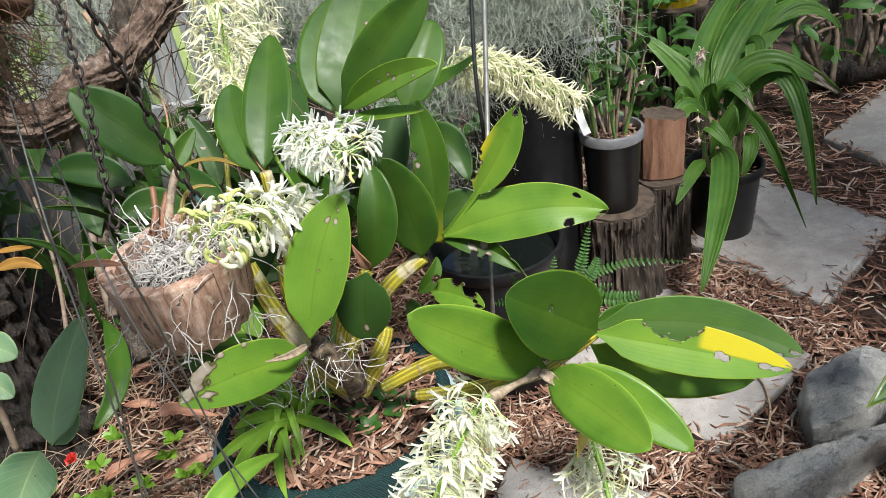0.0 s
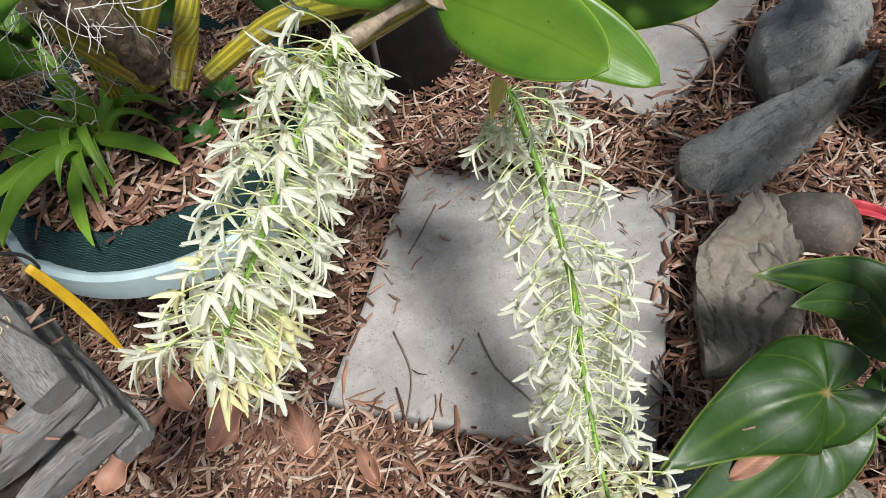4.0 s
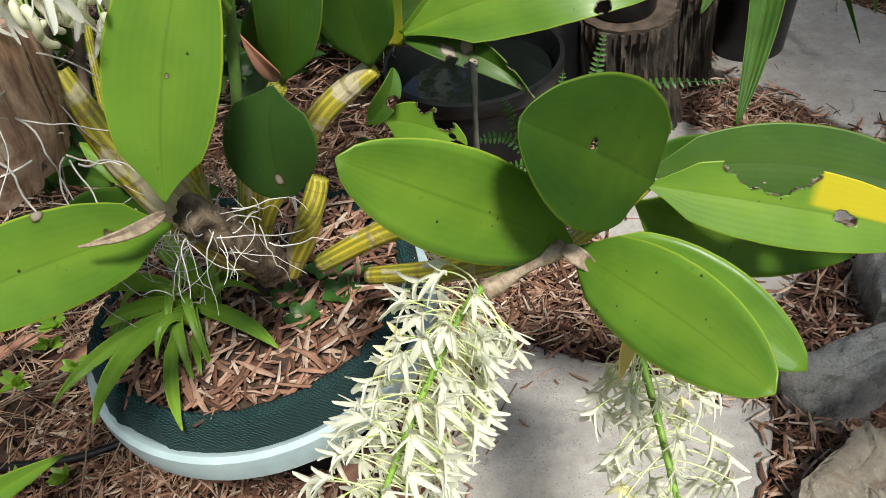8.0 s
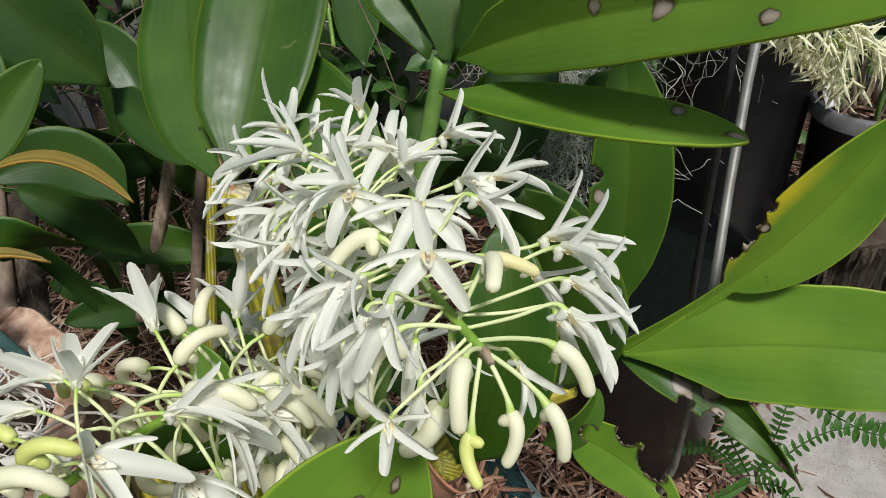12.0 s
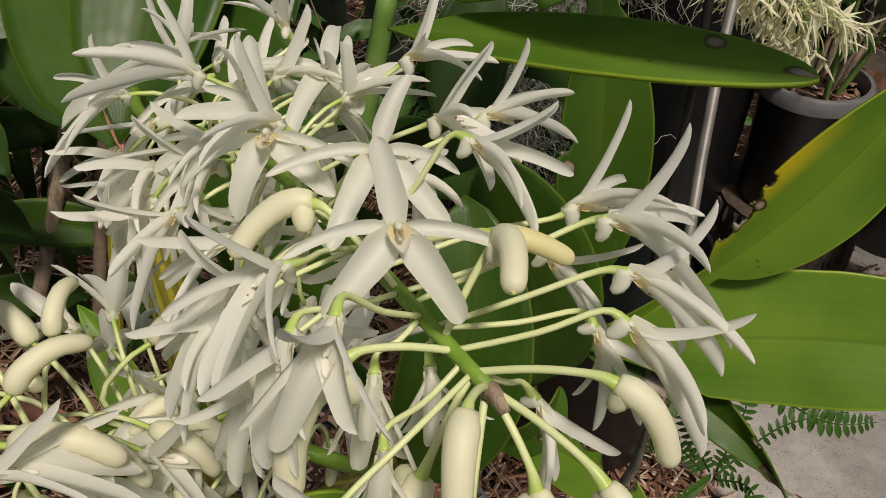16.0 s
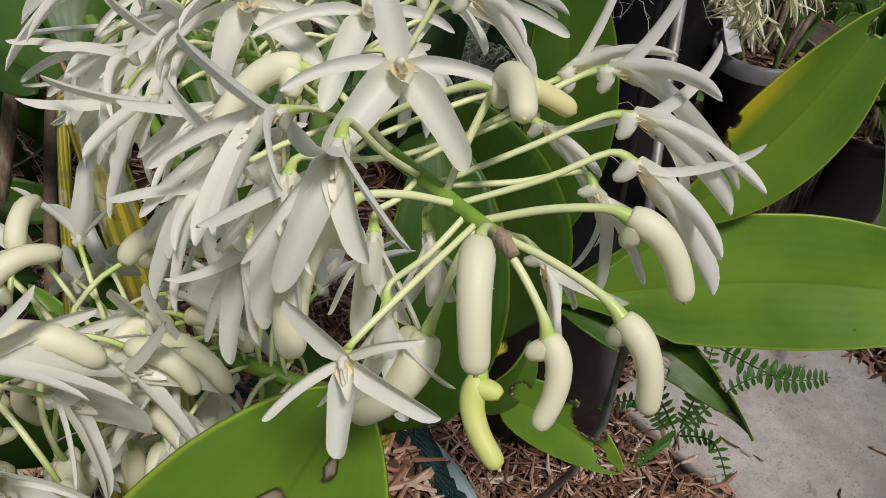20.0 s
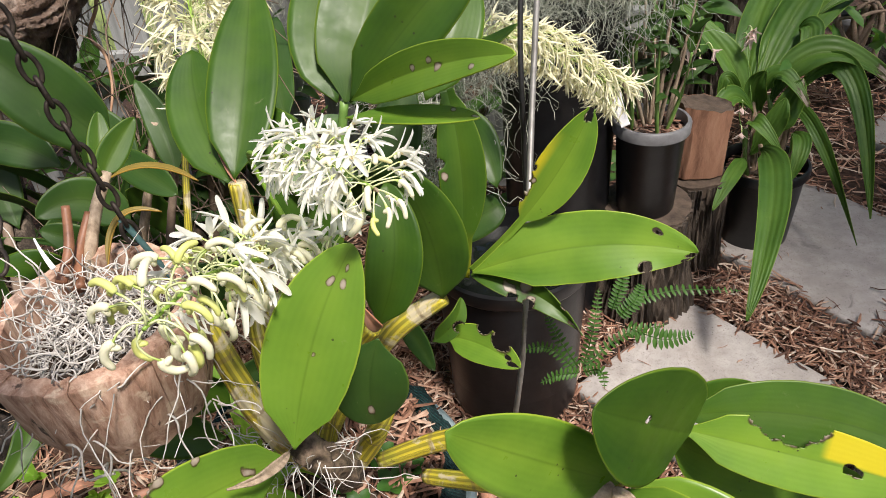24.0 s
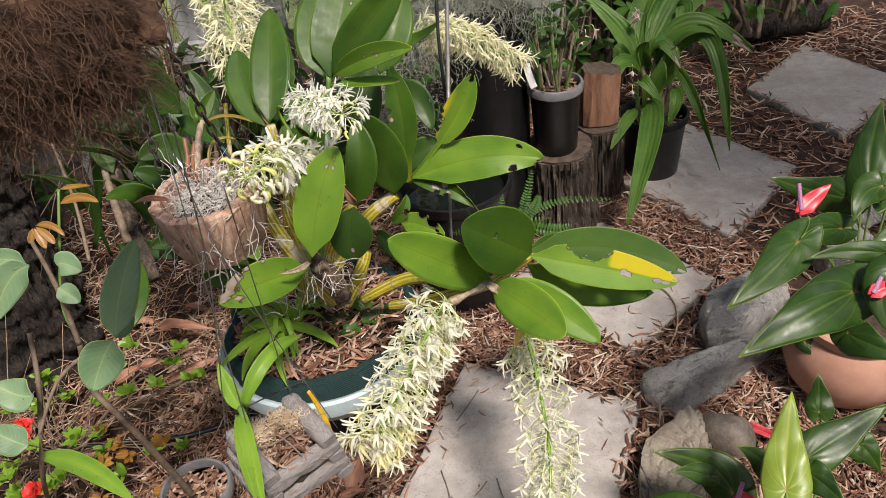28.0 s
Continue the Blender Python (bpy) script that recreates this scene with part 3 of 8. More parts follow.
def leaf_data(base, mid, tip, width, normal, outline=blade, fold=0.18, twist=0.0, wave=0.0, nu=22, nv=10, heart=0.0, pleat=0.0, curl=0.0, bites=(), scars=(), yellow=None, seed=0.0):
    base, mid, tip, normal = Vector(base), Vector(mid), Vector(tip), Vector(normal).normalized()
    length = (mid - base).length + (tip - mid).length
    verts, uv, wear, sick, keep = [], [], [], [], []
    for i in range(nu + 1):
        s = i / nu
        q = bez(base, mid, tip, s)
        t = (bez(base, mid, tip, min(s + 0.02, 1)) - bez(base, mid, tip, max(s - 0.02, 0))).normalized()
        n = Matrix.Rotation(radians(twist * (s - 0.3)), 3, t) @ normal
        side = t.cross(n).normalized()
        n = side.cross(t)
        w = width / 2 * outline(s)
        for k in range(nv + 1):
            v = 2 * k / nv - 1
            rise = abs(v) * w * fold - curl * w * v * v
            rise += wave * width * abs(v) * noise.noise((s * 3.5 + seed, v * 0.8, seed * 1.7))
            rise += pleat * width * (abs((k % 4) - 2) / 2 - 0.5)
            edge = 1 + 0.018 * noise.noise((s * 14, v * 2, seed))
            back = heart * length * math.sin(math.pi * abs(v) ** 0.75) * max(0, 1 - s * 1.6) ** 2
            verts.append(q + side * (v * w * edge) + n * rise - t * back)
            uv.append((s, (v + 1) / 2))
            worn = 0.0
            for (bs, bv, br) in scars:
                d = math.hypot((s - bs) * length / 1.35, (v - bv) * width / 2) / br
                d *= 1 + 0.7 * noise.noise((s * length * 130, v * width * 65, br * 500))
                worn = max(worn, 1.1 - d * 0.6)
            for (bs, bv, br) in bites:
                d = math.hypot((s - bs) * length, (v - bv) * width / 2) / br
                worn = max(worn, 0.58 - (d - 1) * 0.9)
            wear.append(max(0, min(1, worn)))
            sick.append(yellow(s, v) if yellow else 0.0)
    faces = []
    for i in range(nu):
        for k in range(nv):
            s, v = (i + 0.5) / nu, 2 * (k + 0.5) / nv - 1
            if any(math.hypot((s - bs) * length, (v - bv) * width / 2) < br * (1 + 0.3 * noise.noise((s * 25, v * 9, br * 90))) for bs, bv, br in bites):
                continue
            a = i * (nv + 1) + k
            faces.append((a, a + 1, a + nv + 2, a + nv + 1))
    return verts, faces, uv, {"wear": wear, "yellow": sick}


def leaf(parent, base, mid, tip, width, normal, material=None, name="leaf", label="", thick=0.0013, **shape):
    if shape.get("bites") or shape.get("scars"):
        shape.setdefault("nu", 72)
        shape.setdefault("nv", 32)
    v, f, uv, attrs = leaf_data(base, mid, tip, width, normal, **shape)
    ob = make(name, v, f, material or LEAF, parent, label, uv, attrs=attrs)
    if thick:
        s = ob.modifiers.new("thickness", "SOLIDIFY")
        s.thickness, s.offset = thick, 0
    return ob


# flowers
def petal_data(centre, out, face, length, width, bow=0.25, cup=0.3, nu=7, nv=4, point=0.75, sag=(0, 0, 0)):
    """A narrow petal from centre along out; face is the side that it shows, towards which it cups."""
    centre, out, face = Vector(centre), Vector(out).normalized(), Vector(face).normalized()
    side = out.cross(face).normalized()
    face = side.cross(out)
    verts, uv, faces = [], [], []
    for i in range(nu + 1):
        s = 1 - (1 - i / nu) ** 1.6
        w = width / 2 * min(1, 0.5 + 1.9 * s) * (1 - point * max(0, s - 0.3) / 0.7) * max(0.03, 1 - max(0, (s - 0.84) / 0.16) ** 2) ** 0.5
        q = centre + out * (length * (s - 0.12 * bow * s * s)) - face * (bow * length * (s * s - 0.35 * s)) + Vector(sag) * (length * s * s)
        for k in range(nv + 1):
            v = 2 * k / nv - 1
            verts.append(q + side * (v * w) + face * (cup * w * v * v))
            uv.append((s, (v + 1) / 2))
    for i in range(nu):
        for k in range(nv):
            a = i * (nv + 1) + k
            faces.append((a, a + 1, a + nv + 2, a + nv + 1))
    return verts, faces, uv


def stalk_data(length, droop, r=0.0006, kick=0.0):
    return tube_data([(0, 0, 0), (length * 0.4, 0, kick + 0.004), (length * 0.8, 0, kick * 0.5 + 0.002 - droop * 0.4), (length, 0, -droop)], r, 5, 7)


def bloom(c, face, up, size, rng, openness, fine=7, broad=1.0, spread=0.0, fall=0.25, reflex=(-0.1, 0.55), point=0.75):
    """The pieces of one flower: a hooded upper sepal, two broad hanging sepals, two ribbon petals, a speckled lip and a chin."""
    right = face.cross(up)
    pieces = []
    for angle, l, w, sink in ((90, 1.1, 0.29, 0.0), (-58 + spread, 1.08, 0.36, 0.1), (238 - spread, 1.08, 0.36, 0.1), (8 + spread, 1.04, 0.17, 0.3), (172 - spread, 1.04, 0.17, 0.3)):
        a = radians(angle + rng.uniform(-11, 11))
        way = right * math.cos(a) + up * math.sin(a) + face * (1.15 - openness + rng.uniform(-0.15, 0.15))
        sag = up * (-sink + rng.uniform(-0.15, 0.15)) + right * rng.uniform(-0.16, 0.16) + face * rng.uniform(-0.1, 0.15) + Vector((0, 0, -fall * rng.uniform(0.6, 1.3)))
        pieces.append((0, petal_data(c, way, face, size * l * rng.uniform(0.9, 1.08), size * w * broad * rng.uniform(0.9, 1.08), rng.uniform(*reflex), rng.uniform(0.5, 1.0), fine, 4 if fine < 10 else 6, point if w > 0.2 else point * 0.5, sag)))
    for k in (-1, 1):
        pieces.append((2, petal_data(c + face * 0.0006, face * 0.9 - up * 0.4 + right * 0.25 * k, up * 0.5 - right * k, size * 0.3, size * 0.17, -0.3, 0.8, 5, 3)))
    pieces.append((2, petal_data(c + face * 0.0006, face * 0.7 - up * 0.8, up + face * 0.4, size * 0.42, size * 0.25, -0.6, 0.8, 6, 4)))
    pieces.append((0, tube_data([c - face * 0.0008, c + face * size * 0.14 + up * 0.0006, c + face * size * 0.22], lambda u: size * 0.05 * (1 - 0.3 * u), 6, 4)))
    pieces.append((0, tube_data([c + up * size * 0.03, c - up * size * 0.1 - face * size * 0.03, c - up * size * 0.16 - face * size * 0.09], lambda u: size * 0.085 * max(0.3, 1 - 0.7 * u * u), 7, 5)))
    return pieces


def flower_mesh(name, rng, length=0.034, size=0.019, petals=None, openness=0.8, fine=7, nod=0.25, broad=1.0, fall=0.3, reflex=(-0.1, 0.5), point=0.75):
    """An open flower: the stalk runs along x from the origin, the flower looks along x and a little down."""
    petals = petals or PETAL
    droop = rng.uniform(0.0, 0.006)
    c = Vector((length, 0, -droop))
    look_way = Vector((1, rng.uniform(-0.45, 0.45), rng.uniform(-0.35, 0.3) - nod * 1.6)).normalized()
    up = Vector((0, 0, 1)) - look_way * look_way.z
    up.normalize()
    v, f, uv, slots = join([(1, stalk_data(length, droop))] + bloom(c, look_way, up, size, rng, openness, fine, broad, 0.0, fall, reflex, point))
    ob = make(name, v, f, [petals, PEDICEL, LIP], None, "", uv, True, None, slots)
    me = ob.data
    bpy.data.objects.remove(ob)
    return me


def bud_mesh(name, rng, length=0.03, size=0.017, skin=None):
    """A curved bud with a chin, hung from the end of its stalk."""
    droop = rng.uniform(0.003, 0.008)
    c = Vector((length, 0, -droop))
    b = rng.uniform(0.35, 0.75)
    path = [c + Vector((-0.0004, 0, 0.0006)), c + Vector((size * 0.26, 0, -size * 0.1)), c + Vector((size * 0.45, 0, -size * 0.48)), c + Vector((size * (0.5 - 0.3 * b), 0, -size * 0.95))]
    body = tube_data(path, lambda s: size * (0.165 - 0.045 * s) * (min(1, (0.12 + s) / 0.3) ** 0.5) * (max(0.02, 1 - max(0, (s - 0.8) / 0.2) ** 2.2) ** 0.5), 10, 14)
    chin = tube_data([c + Vector((size * 0.12, 0, -size * 0.12)), c + Vector((-size * 0.05, 0, -size * 0.24)), c + Vector((-size * 0.13, 0, -size * 0.3))], lambda s: size * 0.13 * max(0.25, 1 - 0.75 * s * s), 8, 6)
    v, f, uv, slots = join([(1, stalk_data(length, droop, 0.0007)), (0, body), (0, chin)])
    ob = make(name, v, f, [skin or BUD, PEDICEL], None, "", uv, True, None, slots)
    me = ob.data
    bpy.data.objects.remove(ob)
    return me


def set_flower(me, parent, at, way, up=(0, 0, 1), scale=1.0, name="flower"):
    x = Vector(way).normalized()
    z = Vector(up) - x * x.dot(Vector(up))
    z = z.normalized() if z.length > 0.05 else x.orthogonal().normalized()
    y = z.cross(x)
    ob = new(name, me)
    ob.parent = parent
    m = Matrix((x, y, z)).transposed().to_4x4()
    ob.matrix_basis = Matrix.Translation(Vector(at) - root(parent)) @ m @ Matrix.Scale(scale, 4)
    return ob


frng = random.Random(5)
OPEN = [flower_mesh("flower", frng, frng.uniform(0.021, 0.027), frng.uniform(0.0165, 0.019), openness=frng.uniform(-0.7, 0.45), nod=0.35, broad=1.0, point=0.35) for _ in range(18)]
HALF = [flower_mesh("flower", frng, 0.024, 0.016, openness=-1.0, broad=1.0, point=0.35) for _ in range(4)]
HANG = [flower_mesh("flower", frng, frng.uniform(0.03, 0.046), frng.uniform(0.0145, 0.0168), PETAL_HANG, frng.uniform(-0.5, 0.5), nod=0.6, broad=1.0, fall=0.3, reflex=(0.0, 0.7), point=0.45) for _ in range(20)]
HANG_OLD = [flower_mesh("flower", frng, 0.036, 0.018, PETAL_OLD, 0.25, fall=0.5) for _ in range(2)]
CREAM = [flower_mesh("flower", frng, frng.uniform(0.026, 0.038), frng.uniform(0.018, 0.022), PETAL_CREAM, frng.uniform(-0.6, 0.4), 5, 0.3, 0.72) for _ in range(8)]
BUDS = [bud_mesh("bud", frng, frng.uniform(0.019, 0.027), frng.uniform(0.0155, 0.0175)) for _ in range(8)]
GREEN_BUDS = [bud_mesh("bud", frng, frng.uniform(0.016, 0.022), 0.0145, BUD_GREEN) for _ in range(3)]


def own_bud(stem, attach, top, end, skin=None, fat=1.0):
    """A single bud on its own stalk: attach on the spike, top where the stalk meets the bud, end its point."""
    attach, top, end = Vector(attach), Vector(top), Vector(end)
    way = end - top
    size = way.length
    out = (top - attach).normalized()
    side = (out - way * (out.dot(way) / way.length_squared)).normalized()
    path = [top, top + way * 0.28 + side * size * 0.14, top + way * 0.62 + side * size * 0.13, end]
    body = tube_data(path, lambda u: fat * size * (0.15 - 0.035 * u) * (min(1, (0.12 + u) / 0.3) ** 0.5) * (max(0.02, 1 - max(0, (u - 0.84) / 0.16) ** 2.2) ** 0.5), 16, 24)
    chin = tube_data([top + way * 0.12 + side * size * 0.03, top + way * 0.2 - side * size * 0.12, top + way * 0.26 - side * size * 0.19], lambda u: fat * size * 0.125 * max(0.45, 1 - 0.6 * u * u), 14, 8)
    tip = tube_data([end - way * 0.01, end + way * 0.025], lambda u: size * 0.018, 8, 2)
    stalk = tube_data([attach, attach.lerp(top, 0.45) + Vector((0, 0, 0.0015)), attach.lerp(top, 0.85) + Vector((0, 0, 0.0012)), top + way * 0.05], lambda u: 0.0006 + 0.0007 * max(0, u - 0.62) / 0.38, 8, 14)
    v, f, uv, slots = join([(1, stalk), (0, body), (0, chin), (2, tip)])
    return make("bud", v, f, [skin or BUD, PEDICEL, BUD_GREEN], stem, "", uv, True, None, slots)


def own_flower(stem, attach, centre, face, up, size=0.0128, seed=0, openness=0.85, spread=0.0, broad=1.0, skin=None):
    """A single open flower: attach on the spike, centre where the petals meet, face the way it looks."""
    attach, c, face, up = Vector(attach), Vector(centre), Vector(face).normalized(), Vector(up)
    up = (up - face * up.dot(face)).normalized()
    stalk = tube_data([attach, attach.lerp(c, 0.5) + Vector((0, 0, 0.001)), c - face * 0.0035, c], lambda u: 0.0005 + 0.0006 * max(0, u - 0.7) / 0.3, 7, 12)
    v, f, uv, slots = join([(1, stalk)] + bloom(c, face, up, size, random.Random(seed), openness, 12, broad, spread, 0.1, (-0.1, 0.45), 0.32))
    return make("flower", v, f, [skin or PETAL, PEDICEL, LIP], stem, "", uv, True, None, slots)


def spike(parent, path, count, pick, label, thick=0.0028, start=0.12, reach=1.0, seed=1, lean=0.35, up=(0, 0, 1), droop=0.0, crowd=1.0, stop=0.995):
    """A flower spike: a tapered green stalk and count flowers round it. pick(s, rng) gives a mesh for the place s along it."""
    rng = random.Random(seed)
    stem = tube("flower_spike", path, lambda s: thick * (1 - 0.55 * s), STALK, parent, label, 8, 28, 0.06)
    for i in range(count):
        s = min(start + (stop - start) * ((i + rng.uniform(0, 0.6)) / count) ** crowd, stop)
        q = spline(path, s)
        t = (spline(path, min(s + 0.01, 1)) - spline(path, max(s - 0.01, 0))).normalized()
        a = i * 2.39996 + rng.uniform(-0.35, 0.35)
        ref = t.orthogonal().normalized()
        out = ref * math.cos(a) + t.cross(ref) * math.sin(a)
        way = out + t * (lean + rng.uniform(-0.25, 0.25)) + Vector((0, 0, -droop))
        set_flower(pick(s, rng), stem, q, way, up, reach * rng.uniform(0.88, 1.1))
    return stem


def tangle(name, count, spot, reach, radius, material, label, seed, curl=1.0, sides=3, steps=7, fall=0.0, parent=None, category="", drift=(0, 0, 0)):
    """Fine curling strands; spot(rng) gives each one's start. One joined mass."""
    rng = random.Random(seed)
    pieces = []
    for _ in range(count):
        q = Vector(spot(rng))
        way = Vector((rng.gauss(0, 1), rng.gauss(0, 1), rng.gauss(0, 0.6) - fall)).normalized()
        l = rng.uniform(*reach)
        path = [q]
        for k in range(steps):
            way = (way + Vector((rng.gauss(0, 1), rng.gauss(0, 1), rng.gauss(0, 1))) * 0.45 * curl + Vector(drift) + Vector((0, 0, -fall * 0.35))).normalized()
            q = q + way * (l / steps)
            path.append(q)
        r = rng.uniform(*radius)
        pieces.append((0, tube_data(path, lambda s: r * (1 - 0.5 * s), sides, steps + 3, False)))
    v, f, uv, _ = join(pieces)
    ob = make(name, v, f, material, parent, "" if category else label, uv)
    ob["kind"] = "stuff"
    if category:
        tagged(ob, label, category, kind="stuff")
    return ob


# the setting
def slab(name, corners, top, thick, material, label, seed, parent=None):
    """A worn stone slab from its four corners, with a chipped rounded edge."""
    cs = [Vector((x, y, 0)) for x, y in corners]
    mid = sum(cs, Vector()) / 4
    n = 20
    ring = [cs[e].lerp(cs[(e + 1) % 4], k / n) for e in range(4) for k in range(n)]
    verts, faces = [], []
    rows = [(1.0, top - thick), (1.0, top - 0.006), (0.988, top - 0.001), (0.96, top), (0.7, top), (0.35, top)]
    for grow, z in rows:
        for q in ring:
            d = q - mid
            j = 1 + 0.014 * noise.noise((q.x * 9, q.y * 9, seed)) + 0.006 * noise.noise((q.x * 60, q.y * 60, seed))
            w = mid + d * grow * j
            verts.append((w.x, w.y, z + 0.0015 * noise.noise((w.x * 6, w.y * 6, seed))))
    m = len(ring)
    for i in range(len(rows) - 1):
        for k in range(m):
            j = (k + 1) % m
            faces.append((i * m + k, i * m + j, (i + 1) * m + j, (i + 1) * m + k))
    faces.append(tuple((len(rows) - 1) * m + k for k in range(m)))
    faces.append(tuple(range(m - 1, -1, -1)))
    ob = make(name, verts, faces, material, parent)
    if label:
        tagged(ob, label, "paver", "stepping stones of the garden path")
    return ob


def wide_ground():
    """One ground sheet to the horizon, uneven near the path."""
    xs = [-300, -80, -20, -8, -4.5] + [-3 + 0.08 * i for i in range(76)] + [4.5, 8, 20, 80, 300]
    ys = [-300, -80, -20, -6, -2.5] + [-1 + 0.08 * i for i in range(76)] + [6.5, 9, 20, 80, 300]
    verts = [(x, y, -0.022 + (0.012 * noise.noise((x * 3, y * 3, 2)) if -3 <= x <= 3.1 and -1 <= y <= 5.1 else 0)) for y in ys for x in xs]
    n = len(xs)
    faces = [(j * n + i, j * n + i + 1, (j + 1) * n + i + 1, (j + 1) * n + i) for j in range(len(ys) - 1) for i in range(n - 1)]
    return tagged(make("ground", verts, faces, GROUND), "brown leaf mulch over garden soil", "ground", kind="structure")


wide_ground()
lawn_verts = [(x, y, -0.012) for y in (3.4, 300) for x in (-200, 0.2)]
tagged(make("lawn", lawn_verts, [(0, 1, 3, 2)], LAWN), "sunlit green lawn beyond the fence", "lawn", kind="structure")

PAVERS = [
    ((-0.03, 1.045), (0.338, 0.866), (0.17, 0.484), (-0.198, 0.663)),
    ((0.36, 1.012), (0.625, 1.235), (0.385, 1.555), (0.10, 1.31)),
    ((0.722, 1.402), (1.03, 1.715), (0.80, 2.06), (0.50, 1.75)),
    ((1.24, 1.86), (1.62, 2.16), (1.42, 2.58), (1.08, 2.26)),
]
for i, corners in enumerate(PAVERS):
    slab("paver", corners, 0.004 if i == 1 else 0.0, 0.045, PAVER, "square weathered limestone paver set in mulch", i * 3.1)


def rock(at, size, turn, label, material, seed, flat=0.5, tilt=(0, 0), cuts=(), worn=1.0, facets=13):
    """An angular rock: a subdivided block, faceted by clipping planes and roughened."""
    bm = bmesh.new()
    bmesh.ops.create_icosphere(bm, subdivisions=5, radius=1)
    rng = random.Random(seed)
    planes = [(Vector((rng.uniform(-1, 1), rng.uniform(-1, 1), rng.uniform(-0.6, 1))).normalized(), rng.uniform(0.52, 0.82)) for _ in range(5 if cuts else facets)]
    planes += [(Vector(n).normalized(), d) for n, d in cuts]
    planes.append((Vector((0, 0, 1)), flat))
    for v in bm.verts:
        q = v.co.copy()
        for n, d in planes:
            over = q.dot(n) - d
            if over > 0:
                q -= n * over
        crack = max(0.0, 0.09 - abs(noise.noise(Vector((v.co.x * 1.3, v.co.y * 3.4, v.co.z * 2)) + Vector((seed, 5, 0))))) * 0.22
        q += v.co * worn * (0.015 * noise.noise(v.co * 2.3 + Vector((seed, 0, 0))) + 0.022 * abs(noise.noise(v.co * 5 + Vector((seed, 3, 0)))) + 0.014 * noise.noise(v.co * 14 + Vector((seed, 3, 0))) - crack)
        v.co = q
    m = pose(at[0], at[1], at[2], tilt[0], tilt[1], turn)
    verts = [m @ Vector((v.co.x * size[0], v.co.y * size[1], v.co.z * size[2])) for v in bm.verts]
    faces = [tuple(v.index for v in f.verts) for f in bm.faces]
    bm.free()
    ob = make("rock", verts, faces, material)
    return tagged(ob, label, "rock", "rocks along the path")


def hewn_rock(label, material, seed, corners, ledge=(0, 0, 1), steps=0.0, rough=1.0):
    """An angular rock: the hull of its main corners, finely cut, with chipped faces and, if wanted, split layers."""
    bm = bmesh.new()
    for c in corners:
        bm.verts.new(c)
    hull = bmesh.ops.convex_hull(bm, input=bm.verts)
    bmesh.ops.delete(bm, geom=[v for v in hull["geom_interior"] if isinstance(v, bmesh.types.BMVert)], context="VERTS")
    for cut in range(5):
        bmesh.ops.subdivide_edges(bm, edges=[e for e in bm.edges if e.calc_length() > 0.009], cuts=1)
        bmesh.ops.triangulate(bm, faces=bm.faces)
    bm.normal_update()
    ledge = Vector(ledge).normalized()
    moved = []
    for v in bm.verts:
        p3 = v.co
        chip = 0.0045 * noise.noise(p3 * 17 + Vector((seed, 0, 0))) + 0.003 * noise.noise(p3 * 48) + 0.0012 * noise.noise(p3 * 150)
        chip -= 0.012 * max(0, noise.noise(p3 * 26 + Vector((0, seed, 0))) - 0.22)
        if steps:
            layer = p3.dot(ledge) * 48 + 1.3 * noise.noise(p3 * 14 + Vector((seed, 1, 0)))
            chip -= steps * (layer - math.floor(layer)) ** 2 * (0.5 + noise.noise(p3 * 9 + Vector((3, seed, 0))))
        moved.append(p3 + v.normal * chip * rough)
    for v, q in zip(bm.verts, moved):
        v.co = q
    bm.verts.index_update()
    verts = [v.co.copy() for v in bm.verts]
    faces = [tuple(v.index for v in f.verts) for f in bm.faces]
    bm.free()
    ob = make("rock", verts, faces, material)
    bevel_sharp(ob)
    return tagged(ob, label, "rock", "rocks along the path")


hewn_rock("long grey edging rock with a pale worn face", ROCK, 3, (
    (0.342, 0.888, 0.062), (0.448, 0.905, 0.078), (0.567, 0.94, 0.085), (0.662, 0.962, 0.08), (0.425, 0.84, 0.068), (0.479, 0.881, 0.09), (0.563, 0.9, 0.09), (0.637, 0.936, 0.085),
    (0.352, 0.862, -0.02), (0.389, 0.815, -0.02), (0.422, 0.82, -0.02), (0.487, 0.849, -0.02), (0.568, 0.903, -0.02), (0.69, 0.985, -0.02), (0.66, 1.0, -0.02), (0.45, 0.935, -0.02), (0.35, 0.905, -0.02)))
hewn_rock("grey angular rock edging the mulch path", ROCK, 8, (
    (0.524, 1.075, 0.04), (0.549, 1.097, 0.078), (0.629, 1.135, 0.09), (0.671, 1.145, 0.098), (0.608, 1.035, 0.118), (0.567, 0.958, 0.108), (0.506, 0.965, 0.075), (0.706, 1.147, 0.08), (0.752, 1.13, 0.05),
    (0.53, 1.085, -0.02), (0.52, 0.98, -0.02), (0.575, 0.962, -0.02), (0.755, 1.09, -0.02), (0.7, 1.04, -0.02), (0.76, 1.15, -0.02), (0.62, 1.15, -0.02), (0.56, 1.12, -0.02)))
hewn_rock("tan fractured edging rock split in layers", ROCK_BROWN, 12, (
    (0.412, 0.792, 0.062), (0.434, 0.776, 0.056), (0.424, 0.69, 0.056), (0.309, 0.728, 0.048), (0.288, 0.686, 0.048), (0.278, 0.632, 0.04), (0.256, 0.565, 0.028), (0.312, 0.572, 0.05), (0.386, 0.611, 0.06),
    (0.412, 0.612, -0.02), (0.394, 0.582, -0.02), (0.288, 0.69, -0.02), (0.252, 0.56, -0.02), (0.308, 0.735, -0.02), (0.41, 0.8, -0.02), (0.438, 0.78, -0.02), (0.435, 0.69, -0.02)), (0.86, -0.5, 0.12), 0.012)
